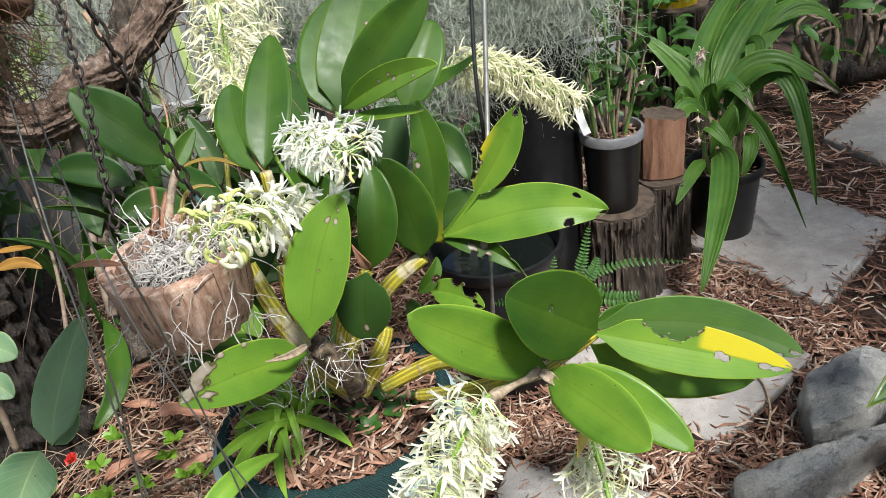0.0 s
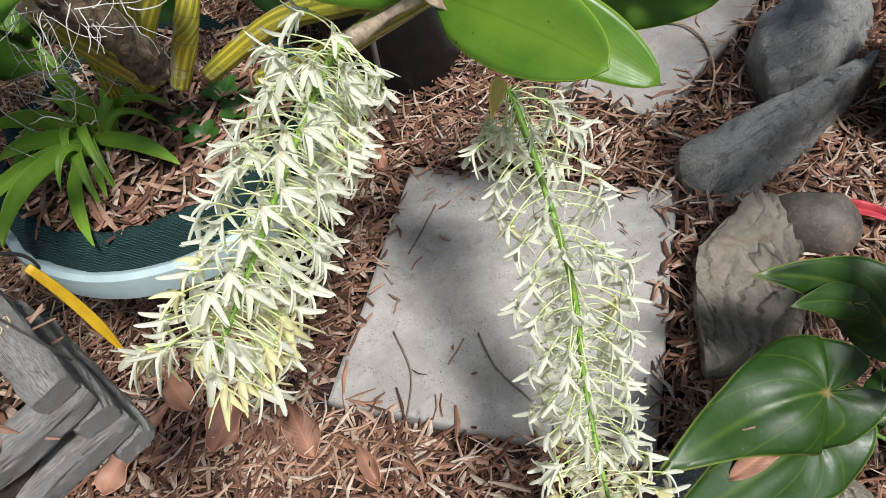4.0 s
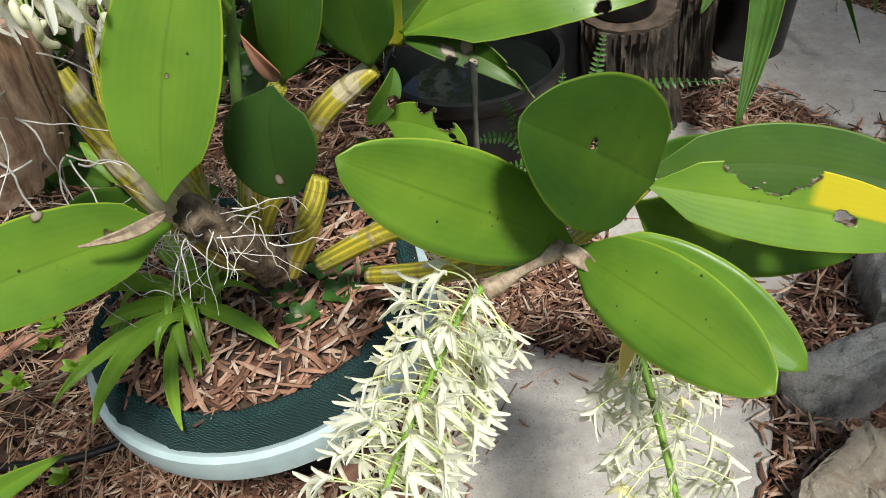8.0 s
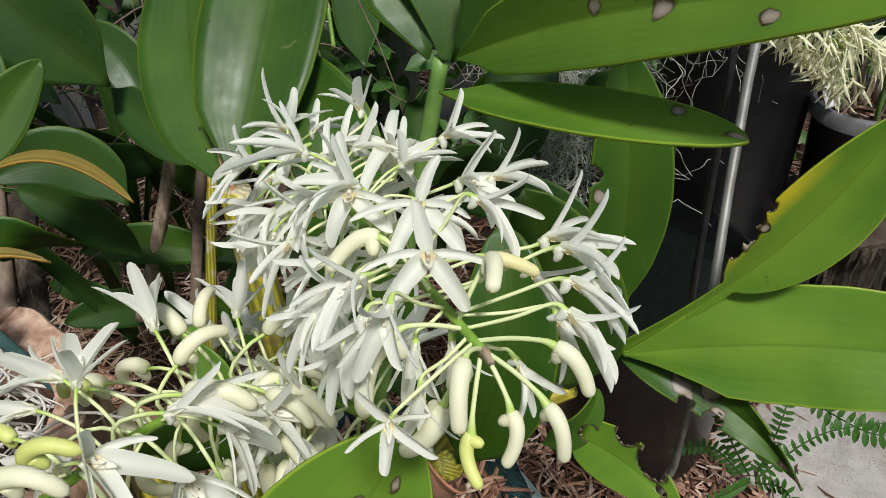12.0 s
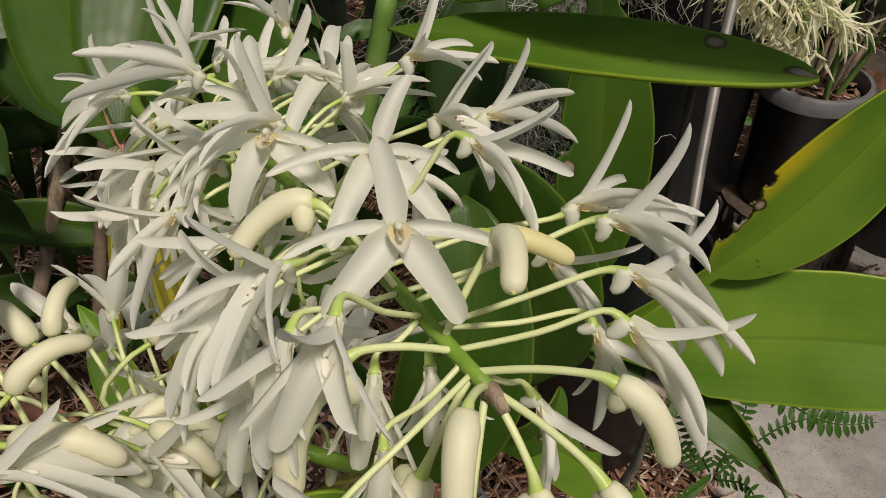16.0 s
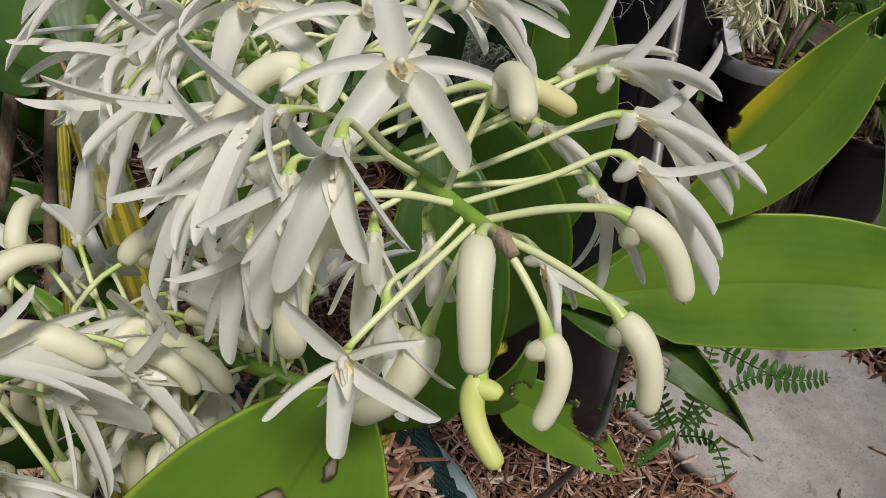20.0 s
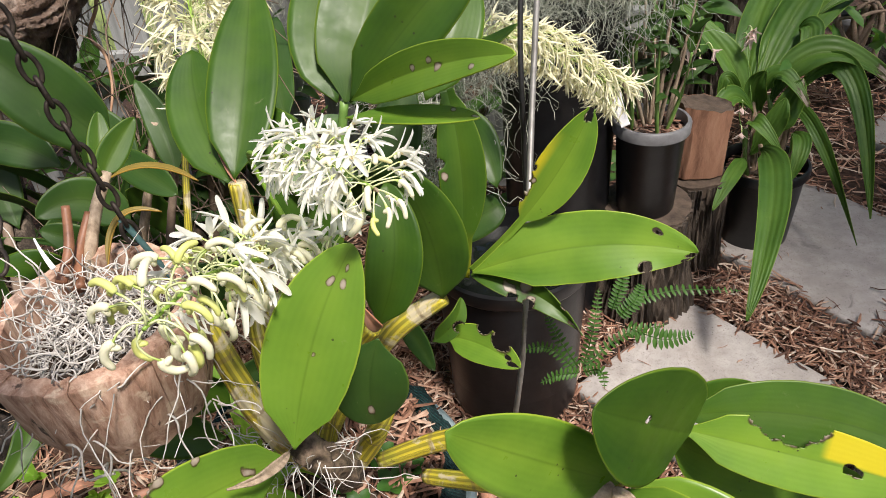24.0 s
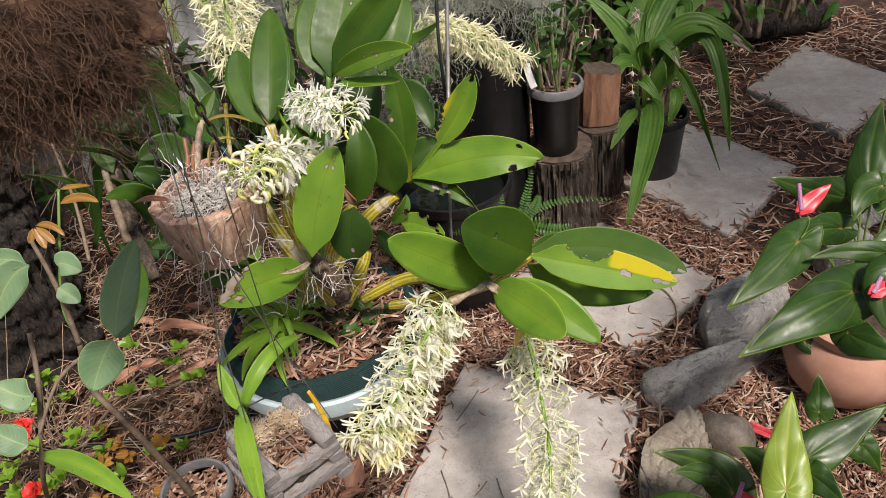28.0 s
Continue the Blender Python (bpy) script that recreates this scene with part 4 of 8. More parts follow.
rock((0.476, 0.752, 0.014), (0.064, 0.047, 0.05), -55, "smooth dark brown cobble", COBBLE, 21, 0.95, worn=0.5, facets=2)
rock((0.325, 0.4, 0.005), (0.066, 0.052, 0.05), 15, "brown rock beneath anthurium leaves", ROCK_BROWN, 33, 0.6)
rock((0.2, 0.415, 0.0), (0.06, 0.075, 0.05), 40, "pale grey rock at the edge of the bed", ROCK, 36, 0.6)
rock((1.18, 1.52, 0.05), (0.22, 0.12, 0.12), 40, "large pale grey rock streaked with white", ROCK, 41, 0.6)
rock((0.95, 1.25, 0.03), (0.10, 0.10, 0.12), 25, "dark grey rock beside the paver", ROCK, 52, 0.6)
rock((1.5, 1.75, 0.04), (0.16, 0.12, 0.12), 35, "grey rock edging the garden bed", ROCK, 55, 0.6)


def strips(name, count, spot, long, wide, material, label, seed, rise=0.012):
    """Thin curved strips of bark and needles strewn over a surface; spot(rng) gives a place or None."""
    rng = np.random.default_rng(seed)
    verts, faces = [], []
    made = 0
    while made < count:
        at = spot(rng)
        if at is None:
            continue
        made += 1
        a = rng.uniform(0, 6.2832)
        l, w = rng.uniform(*long) / 2, rng.uniform(*wide) / 2
        dx, dy = math.cos(a), math.sin(a)
        z0 = at[2] + rng.uniform(0, rise)
        tz = rng.uniform(-0.34, 0.34)
        bow = rng.uniform(-0.25, 0.25) * l
        n = len(verts)
        for s in (-1, 0, 1):
            cx, cy = at[0] + dx * l * s - dy * bow * (1 - s * s), at[1] + dy * l * s + dx * bow * (1 - s * s)
            cz = z0 + tz * l * s + 0.002
            ww = w * (1.0 if s == 0 else 0.45)
            verts.append((cx - dy * ww, cy + dx * ww, cz))
            verts.append((cx + dy * ww, cy - dx * ww, cz))
            verts.append((cx, cy, cz + w * 0.7))
        for k in (0, 3):
            for i, j in ((0, 2), (2, 1), (1, 0)):
                faces.append((n + k + i, n + k + j, n + k + 3 + j, n + k + 3 + i))
    ob = make(name, verts, faces, material, smooth=False)
    return tagged(ob, label, name.replace("_", " "), kind="stuff")


def off_pavers(x, y):
    for c in PAVERS:
        turns = [(bx - ax) * (y - ay) - (by - ay) * (x - ax) for (ax, ay), (bx, by) in zip(c, c[1:] + c[:1])]
        if min(turns) > -0.006 or max(turns) < 0.006:
            return False
    return True


def path_spot(rng):
    x, y = rng.uniform(-1.3, 1.9), rng.uniform(0.3, 2.9)
    if not off_pavers(x, y) or (x - y * 0.9 > 0.7):
        return None
    return x, y, -0.02


def near_spot(rng):
    x, y = rng.uniform(-0.75, 0.75), rng.uniform(0.26, 1.65)
    return (x, y, -0.018) if off_pavers(x, y) else None


def litter_spot(rng):
    c = PAVERS[int(rng.integers(0, 3))]
    e = int(rng.integers(0, 4))
    s, d = rng.uniform(0, 1), rng.uniform(0, 1) ** 2.2 * 0.5
    x = (c[e][0] * (1 - s) + c[(e + 1) % 4][0] * s) * (1 - d) + sum(q[0] for q in c) / 4 * d
    y = (c[e][1] * (1 - s) + c[(e + 1) % 4][1] * s) * (1 - d) + sum(q[1] for q in c) / 4 * d
    return x, y, 0.003


def edge_spot(rng):
    c = PAVERS[int(rng.integers(0, 4))]
    e = int(rng.integers(0, 4))
    s, d = rng.uniform(0, 1), rng.uniform(-0.1, 0.09)
    x = (c[e][0] * (1 - s) + c[(e + 1) % 4][0] * s) * (1 - d) + sum(q[0] for q in c) / 4 * d
    y = (c[e][1] * (1 - s) + c[(e + 1) % 4][1] * s) * (1 - d) + sum(q[1] for q in c) / 4 * d
    return x, y, 0.002


strips("leaf_litter", 620, edge_spot, (0.014, 0.05), (0.003, 0.008), MULCH, "brown mulch spilling over the paver edges", 17, 0.004)
strips("leaf_litter", 130, litter_spot, (0.006, 0.035), (0.0014, 0.005), MULCH, "bits of brown litter blown over the pavers", 14, 0.002)
strips("needle_mulch", 21000, near_spot, (0.016, 0.062), (0.0018, 0.0062), MULCH, "reddish brown needle and bark mulch on the path", 4, 0.028)
strips("bark_flakes", 3200, near_spot, (0.018, 0.05), (0.006, 0.014), MULCH, "flat brown bark flakes scattered on the path", 6, 0.02)
strips("needle_mulch", 17000, path_spot, (0.025, 0.08), (0.003, 0.008), MULCH, "reddish brown needle and bark mulch around the beds", 5, 0.022)


# the large orchid in its tub
POT = Vector((-0.295, 0.888, 0))


def orchid_tub():
    tub = thing("plant_tub", POT, "round pale blue plastic tub lined with green shade cloth", "plant pot")
    lathe("tub_wall", POT, [(0.07, 0.12), (0.09, 0.125), (0.13, 0.165), (0.187, 0.243), (0.202, 0.252), (0.204, 0.268), (0.203, 0.284), (0.198, 0.289), (0.192, 0.287), (0.184, 0.275), (0.17, 0.235), (0.08, 0.14)], PALE_PLASTIC, tub, sides=72)
    v, f = [], []
    n = 120
    for i, (r, z) in enumerate([(0.172, 0.235), (0.186, 0.265), (0.191, 0.284), (0.189, 0.3), (0.184, 0.318), (0.176, 0.326), (0.168, 0.322), (0.162, 0.3)]):
        for k in range(n):
            a = 2 * math.pi * k / n
            j = 0.005 * noise.noise((math.cos(a) * 5, math.sin(a) * 5, 1)) + 0.0045 * noise.noise((math.cos(a) * 16, math.sin(a) * 16, z * 20))
            v.append(POT + Vector((math.cos(a) * (r + j), math.sin(a) * (r + j), z + j * 2)))
    for i in range(7):
        for k in range(n):
            f.append((i * n + k, i * n + (k + 1) % n, (i + 1) * n + (k + 1) % n, (i + 1) * n + k))
    make("cloth_liner", v, f, SHADE_CLOTH, tub, "dark green woven shade cloth")
    lathe("soil", POT, [(0.13, 0.18), (0.17, 0.3), (0.12, 0.31), (0.05, 0.314)], SOIL, tub)
    lathe("stand", POT + Vector((0, 0.03, 0)), [(0.085, -0.02), (0.083, 0.0), (0.068, 0.122)], BLACK_PLASTIC, tub, "upturned black pot")
    return tub


orchid_tub()


def tub_spot(rng):
    a, r = rng.uniform(0, 6.2832), 0.166 * math.sqrt(rng.uniform(0, 1))
    return POT.x + math.cos(a) * r, POT.y + math.sin(a) * r, 0.304


strips("bark_mulch", 1250, tub_spot, (0.014, 0.055), (0.002, 0.0085), MULCH, "coarse bark chips filling the tub", 9, 0.022)

orchid = thing("orchid", (POT.x, POT.y, 0.28), "large rock orchid with glossy broad leaves and cream flower spikes", "orchid")


def cane(path, r, label="", material=None, rough=0.05):
    return tube("cane", path, lambda s: r * 0.87 * (0.75 + 0.45 * math.sin(math.pi * min(1, 0.15 + 0.75 * s))), material or CANE, orchid, label, 18, 30, rough)


cane([(-0.242, 0.803, 0.424), (-0.252, 0.744, 0.523), (-0.271, 0.724, 0.609), (-0.296, 0.743, 0.682)], 0.0115)
cane([(-0.236, 0.821, 0.413), (-0.249, 0.77, 0.506), (-0.269, 0.776, 0.597), (-0.274, 0.793, 0.647)], 0.0095)
cane([(-0.266, 0.849, 0.387), (-0.236, 0.868, 0.454), (-0.177, 0.909, 0.513), (-0.111, 0.918, 0.557)], 0.013)
cane([(-0.223, 0.824, 0.397), (-0.193, 0.824, 0.452), (-0.171, 0.841, 0.496)], 0.0115)
cane([(-0.195, 0.836, 0.393), (-0.107, 0.816, 0.445), (-0.03, 0.762, 0.48), (0.035, 0.699, 0.512)], 0.0115)
cane([(-0.144, 0.814, 0.389), (-0.066, 0.765, 0.432), (-0.007, 0.719, 0.483), (0.035, 0.698, 0.51)], 0.0105)
cane([(0.035, 0.699, 0.512), (0.07, 0.722, 0.516), (0.107, 0.757, 0.51)], 0.008)
cane([(-0.213, 0.758, 0.461), (-0.214, 0.731, 0.514), (-0.216, 0.701, 0.563), (-0.223, 0.678, 0.603)], 0.0145, "dried brown papery cane", HUSK, 0.55)
cane([(-0.266, 0.849, 0.387), (-0.226, 0.841, 0.524), (-0.173, 0.806, 0.614)], 0.010)
cane([(-0.305, 0.864, 0.379), (-0.283, 0.857, 0.598), (-0.283, 0.863, 0.745)], 0.010)
tube("cane", [(-0.279, 0.864, 0.375), (-0.226, 0.9, 0.609), (-0.184, 0.916, 0.792)], lambda s: 0.0062 - 0.002 * s, PETIOLE, orchid, "slim green cane", 12, 24, 0.08)

face0 = (0.076, -0.855, 0.512)
F = face0
leaf(orchid, (-0.219, 0.65, 0.634), (-0.195, 0.677, 0.713), (-0.16, 0.705, 0.776), 0.0677, F, LEAF_LIT_TONE, fold=0.1, scars=[(0.8, -0.12, 0.0036), (0.81, 0.28, 0.0045), (0.89, 0.24, 0.0025), (0.45, 0.08, 0.0014), (0.12, -0.15, 0.0014)])
leaf(orchid, (-0.162, 0.755, 0.645), (-0.174, 0.745, 0.6), (-0.175, 0.749, 0.549), 0.0681, F, LEAF_SHADE_TONE, fold=0.1, scars=[(0.8, 0.05, 0.005)])
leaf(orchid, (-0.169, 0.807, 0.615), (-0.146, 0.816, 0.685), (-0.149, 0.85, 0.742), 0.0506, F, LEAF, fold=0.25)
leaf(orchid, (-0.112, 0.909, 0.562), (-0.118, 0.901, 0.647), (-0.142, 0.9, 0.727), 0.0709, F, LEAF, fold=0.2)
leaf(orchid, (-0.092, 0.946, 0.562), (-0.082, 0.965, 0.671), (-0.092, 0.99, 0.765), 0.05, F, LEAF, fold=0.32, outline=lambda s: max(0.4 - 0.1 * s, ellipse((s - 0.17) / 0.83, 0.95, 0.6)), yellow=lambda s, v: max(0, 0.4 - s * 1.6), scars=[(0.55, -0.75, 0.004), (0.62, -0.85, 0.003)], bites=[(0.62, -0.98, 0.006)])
leaf(orchid, (-0.079, 0.934, 0.578), (-0.005, 0.925, 0.67), (0.045, 0.935, 0.758), 0.049, F, LEAF_LIT_TONE, fold=0.3, nu=130, nv=52, outline=lambda s: max(0.17, ellipse((s - 0.36) / 0.64, 0.9, 0.6)), yellow=lambda s, v: min(1, max(0, (-v - 0.55) * 3)) * min(1, max(0, (s - 0.36) * 8)) * min(1, max(0, (0.85 - s) * 6)), scars=[(0.5, -0.8, 0.004), (0.56, -0.7, 0.003)], bites=[(0.46, -1.0, 0.006), (0.52, -0.92, 0.006), (0.57, -1.05, 0.006), (0.62, -1.0, 0.004), (1.0, 0.05, 0.014)])
leaf(orchid, (-0.078, 0.924, 0.582), (0.041, 0.909, 0.617), (0.152, 0.9, 0.605), 0.0745, F, LEAF_LIT_TONE, fold=0.1, wave=0.05, nu=190, nv=76, outline=lambda s: max(0.05, ellipse(s, 0.86, 0.6) * min(1, 0.25 + s * 3.2)), bites=[(0.76, 0.78, 0.0075), (0.775, 0.9, 0.005), (0.8, -0.62, 0.0045), (0.815, -0.57, 0.003), (0.97, 0.5, 0.006), (0.99, 0.25, 0.006), (0.95, 0.85, 0.005), (1.0, 0.6, 0.01)])
leaf(orchid, (-0.08, 0.931, 0.574), (-0.014, 0.906, 0.562), (0.033, 0.869, 0.532), 0.03, F, LEAF, fold=0.5, twist=50, wave=0.2, outline=spear, nu=90, nv=30, scars=[(0.3, 0.3, 0.006), (0.42, -0.2, 0.007), (0.5, 0.5, 0.005), (0.95, 0, 0.01)], bites=[(0.35, 0.95, 0.006), (0.5, 0.9, 0.007), (0.42, -0.95, 0.005), (0.75, -0.9, 0.004)])
leaf(orchid, (-0.19, 0.912, 0.793), (-0.201, 0.969, 0.851), (-0.178, 1.051, 0.906), 0.0622, F, LEAF, fold=0.2)
leaf(orchid, (-0.183, 0.912, 0.792), (-0.155, 0.971, 0.866), (-0.117, 1.085, 0.953), 0.0865, F, LEAF, fold=0.15, scars=[(0.6, 0.3, 0.0035)])
leaf(orchid, (-0.177, 0.903, 0.796), (-0.109, 0.907, 0.87), (-0.048, 0.912, 0.927), 0.0619, F, LEAF, fold=0.25, twist=20)
# brighter copy on these two, to offset the shade on their undersides
leaf(orchid, (-0.174, 0.895, 0.801), (-0.106, 0.826, 0.851), (-0.04, 0.757, 0.883), 0.0360, F, LEAF_LIT_TONE, fold=0.3, scars=[(0.45, -0.2, 0.003), (0.6, 0.1, 0.0035), (0.55, -0.3, 0.0025), (0.8, 0.5, 0.0025)])
leaf(orchid, (-0.179, 0.878, 0.793), (-0.114, 0.825, 0.812), (-0.065, 0.79, 0.824), 0.0263, (0.1, -0.35, 0.95), LEAF_LIT_TONE, fold=0.25, scars=[(0.96, -0.3, 0.004), (0.75, -0.7, 0.003)])
leaf(orchid, (-0.117, 1.064, 0.723), (-0.085, 1.103, 0.784), (-0.059, 1.156, 0.83), 0.0720, F, LEAF, fold=0.2)
leaf(orchid, (-0.285, 0.865, 0.748), (-0.277, 0.938, 0.811), (-0.277, 1.034, 0.873), 0.0652, F, LEAF, fold=0.2)
leaf(orchid, (-0.292, 0.871, 0.74), (-0.324, 0.931, 0.785), (-0.336, 0.989, 0.826), 0.0593, F, LEAF, fold=0.15)
leaf(orchid, (-0.224, 0.863, 0.716), (-0.238, 0.898, 0.758), (-0.282, 0.944, 0.782), 0.0440, F, LEAF, fold=0.2)
leaf(orchid, (-0.219, 0.864, 0.639), (-0.23, 0.875, 0.698), (-0.249, 0.878, 0.745), 0.0593, F, LEAF, fold=0.2)

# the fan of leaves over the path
leaf(orchid, (0.037, 0.695, 0.515), (-0.04, 0.657, 0.598), (-0.105, 0.631, 0.664), 0.0728, F, LEAF_LIT_TONE, fold=0.08)
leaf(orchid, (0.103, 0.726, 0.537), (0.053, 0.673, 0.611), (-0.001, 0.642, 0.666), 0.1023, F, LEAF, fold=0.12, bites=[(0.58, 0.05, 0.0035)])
leaf(orchid, (0.032, 0.686, 0.519), (0.084, 0.604, 0.531), (0.122, 0.53, 0.538), 0.0686, F, LEAF_LIT_TONE, fold=0.08)
leaf(orchid, (0.049, 0.702, 0.505), (0.125, 0.659, 0.481), (0.189, 0.608, 0.444), 0.0612, F, LEAF_LIT_TONE, fold=0.12)
leaf(orchid, (0.102, 0.749, 0.517), (0.214, 0.723, 0.496), (0.333, 0.703, 0.464), 0.0640, F, LEAF_LIT_TONE, fold=0.12, nu=110, nv=44, bites=[(0.29, -1.0, 0.011), (0.36, -0.85, 0.016), (0.43, -0.8, 0.017), (0.485, -0.95, 0.015), (0.65, 0.02, 0.0055), (0.68, 0.1, 0.005), (0.87, 0.2, 0.007), (0.93, 0.35, 0.007), (0.98, -0.3, 0.004)], yellow=lambda s, v: min(1, max(0, (s - 0.53) * 30)) * min(1, max(0, ((s - 0.5) * 0.5 - 0.1 - v) * 9)))
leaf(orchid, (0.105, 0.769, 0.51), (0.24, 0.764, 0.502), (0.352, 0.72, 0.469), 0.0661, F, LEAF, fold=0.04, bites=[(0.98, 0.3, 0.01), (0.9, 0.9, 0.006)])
# brighter copy, because this leaf lies in the shade of the fan
leaf(orchid, (0.1, 0.766, 0.486), (0.188, 0.772, 0.424), (0.32, 0.78, 0.38), 0.0695, F, LEAF_LIT_TONE, fold=0.15)
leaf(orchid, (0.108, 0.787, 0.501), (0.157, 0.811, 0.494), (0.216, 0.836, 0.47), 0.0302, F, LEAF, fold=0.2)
leaf(orchid, (-0.234, 0.674, 0.597), (-0.286, 0.608, 0.632), (-0.329, 0.546, 0.652), 0.0597, F, LEAF_LIT_TONE, fold=0.1, scars=[(0.22, 0.1, 0.0045), (0.78, 0.75, 0.012), (0.9, 0.45, 0.016), (0.8, -0.3, 0.006), (0.97, 0.0, 0.012), (0.45, 0.95, 0.003), (0.62, 0.9, 0.004)], bites=[(0.9, 0.85, 0.007), (0.68, 0.95, 0.004)])
leaf(orchid, (-0.113, 0.926, 0.492), (-0.075, 0.907, 0.494), (-0.033, 0.872, 0.488), 0.0416, F, LEAF_LIT_TONE, fold=0.2, nu=110, nv=50, bites=[(0.72, -0.7, 0.011), (0.5, -0.95, 0.008), (0.93, 0.3, 0.006), (0.85, -0.1, 0.004)])
leaf(orchid, (-0.128, 0.907, 0.502), (-0.103, 0.903, 0.531), (-0.093, 0.918, 0.554), 0.0233, F, LEAF, fold=0.3, twist=60, bites=[(0.5, 0.6, 0.006)])
leaf(orchid, (-0.33, 0.777, 0.511), (-0.382, 0.777, 0.519), (-0.442, 0.777, 0.528), 0.0454, F, LEAF, fold=0.2)


def pick_upper(s, rng):
    return rng.choice(OPEN + OPEN + HALF + BUDS[:2]) if s < 0.7 else rng.choice(OPEN + HALF)


def pick_left(s, rng):
    if s > 0.8:
        return rng.choice(BUDS + GREEN_BUDS + GREEN_BUDS)
    if s > 0.5:
        return rng.choice(BUDS + BUDS + GREEN_BUDS + OPEN[:4] + HALF)
    return rng.choice(OPEN[:8] + BUDS + HALF)


def pick_hang(s, rng):
    return rng.choice(HANG_OLD) if rng.random() < (0.03 if s < 0.8 else 0.3) else rng.choice(HANG)


UPPER = [(-0.244, 0.848, 0.714), (-0.262, 0.85, 0.775), (-0.235, 0.80, 0.80), (-0.185, 0.752, 0.82), (-0.136, 0.692, 0.825)]
upper = spike(orchid, UPPER, 32, pick_upper, "dense upright spike of white flowers with buds at its tip", 0.0026, 0.6, 0.78, 3, 0.1, stop=0.84, droop=0.05)
LEFT = [(-0.175, 0.76, 0.70), (-0.182, 0.746, 0.725), (-0.223, 0.755, 0.73), (-0.242, 0.718, 0.759), (-0.251, 0.655, 0.79), (-0.262, 0.593, 0.804)]
spike(orchid, LEFT, 106, pick_left, "arching spike of white flowers and pale green buds", 0.0027, 0.22, 1.1, 8, 0.15, droop=-0.3)
spike(orchid, [(0.024, 0.683, 0.516), (-0.035, 0.656, 0.518), (-0.078, 0.593, 0.498), (-0.117, 0.506, 0.483), (-0.151, 0.448, 0.46)], 225, pick_hang, "hanging spike crowded with cream white flowers", 0.0036, 0.25, 1.02, 12, 0.15, droop=0.3)
spike(orchid, [(0.069, 0.654, 0.441), (0.084, 0.651, 0.417), (0.093, 0.531, 0.338), (0.086, 0.466, 0.258), (0.079, 0.373, 0.222)], 195, pick_hang, "long hanging spike of cream white flowers", 0.0038, 0.17, 1.1, 15, 0.2, droop=0.3)

tube("sheath", [(-0.033, 0.654, 0.518), (-0.004, 0.67, 0.518), (0.028, 0.687, 0.521)], lambda s: 0.0058 + 0.0012 * math.sin(9 * s), PAPER, orchid, "dry papery sheath at the foot of the spike", 10, 14, 0.35)
leaf(orchid, (0.028, 0.683, 0.525), (0.041, 0.669, 0.52), (0.054, 0.66, 0.512), 0.0133, F, PAPER, "bract", "withered grey bract", fold=0.6, wave=0.5, outline=spear, nu=14, nv=8)
leaf(orchid, (0.076, 0.657, 0.446), (0.067, 0.64, 0.446), (0.058, 0.618, 0.441), 0.0133, F, LEAF_YELLOW, "bract", "yellowed papery bract", fold=0.4, outline=spear, nu=14, nv=8)
leaf(orchid, (-0.163, 0.783, 0.633), (-0.167, 0.763, 0.658), (-0.175, 0.764, 0.681), 0.0109, F, DRY_LEAF, "bract", "papery tan bract", fold=0.5, outline=spear, nu=14, nv=8)
leaf(orchid, (-0.228, 0.663, 0.617), (-0.239, 0.634, 0.628), (-0.261, 0.614, 0.638), 0.0085, F, PAPER, "bract", "withered grey bract", fold=0.5, wave=0.4, outline=spear, nu=14, nv=8)

# the flowers at the tip of the upper spike


def on_upper(s):
    return spline(UPPER, s)


own_bud(upper, on_upper(0.985), (-0.14, 0.684, 0.832), (-0.14, 0.673, 0.821))
own_bud(upper, on_upper(0.97), (-0.121, 0.691, 0.831), (-0.113, 0.686, 0.821))
own_bud(upper, on_upper(0.985), (-0.122, 0.681, 0.823), (-0.118, 0.675, 0.812))
own_bud(upper, on_upper(0.99), (-0.13, 0.684, 0.816), (-0.131, 0.677, 0.805))
own_bud(upper, on_upper(0.985), (-0.139, 0.681, 0.811), (-0.136, 0.672, 0.803), BUD_GREEN)
own_bud(upper, on_upper(0.94), (-0.137, 0.708, 0.84), (-0.135, 0.695, 0.842), fat=1.1)
own_bud(upper, on_upper(0.95), (-0.157, 0.693, 0.83), (-0.164, 0.682, 0.812), fat=0.85)
own_bud(upper, on_upper(0.97), (-0.146, 0.687, 0.812), (-0.157, 0.685, 0.796))
own_bud(upper, on_upper(0.9), (-0.167, 0.722, 0.834), (-0.18, 0.716, 0.826))
own_bud(upper, on_upper(0.87), (-0.138, 0.712, 0.837), (-0.126, 0.712, 0.833), PETAL_OLD)
SIDE, RISE, NEAR = Vector((0.986, 0.154, -0.061)), Vector((-0.051, 0.63, 0.775)), Vector((0.158, -0.761, 0.629))


def spike_flower(s, at, face, up, size, openness, seed, spread=0, broad=1.0):
    """A flower of the upper spike: at is its centre in millimetres from the spike's tip, along the spike's side, rise and near ways."""
    c = Vector(UPPER[-1]) + (SIDE * at[0] + RISE * at[1] + NEAR * at[2]) * 0.001
    turn = [SIDE * v[0] + RISE * v[1] + NEAR * v[2] for v in (face, up)]
    return own_flower(upper, on_upper(s), c, turn[0], turn[1], size * 0.92, seed, openness, spread, broad * 0.88)


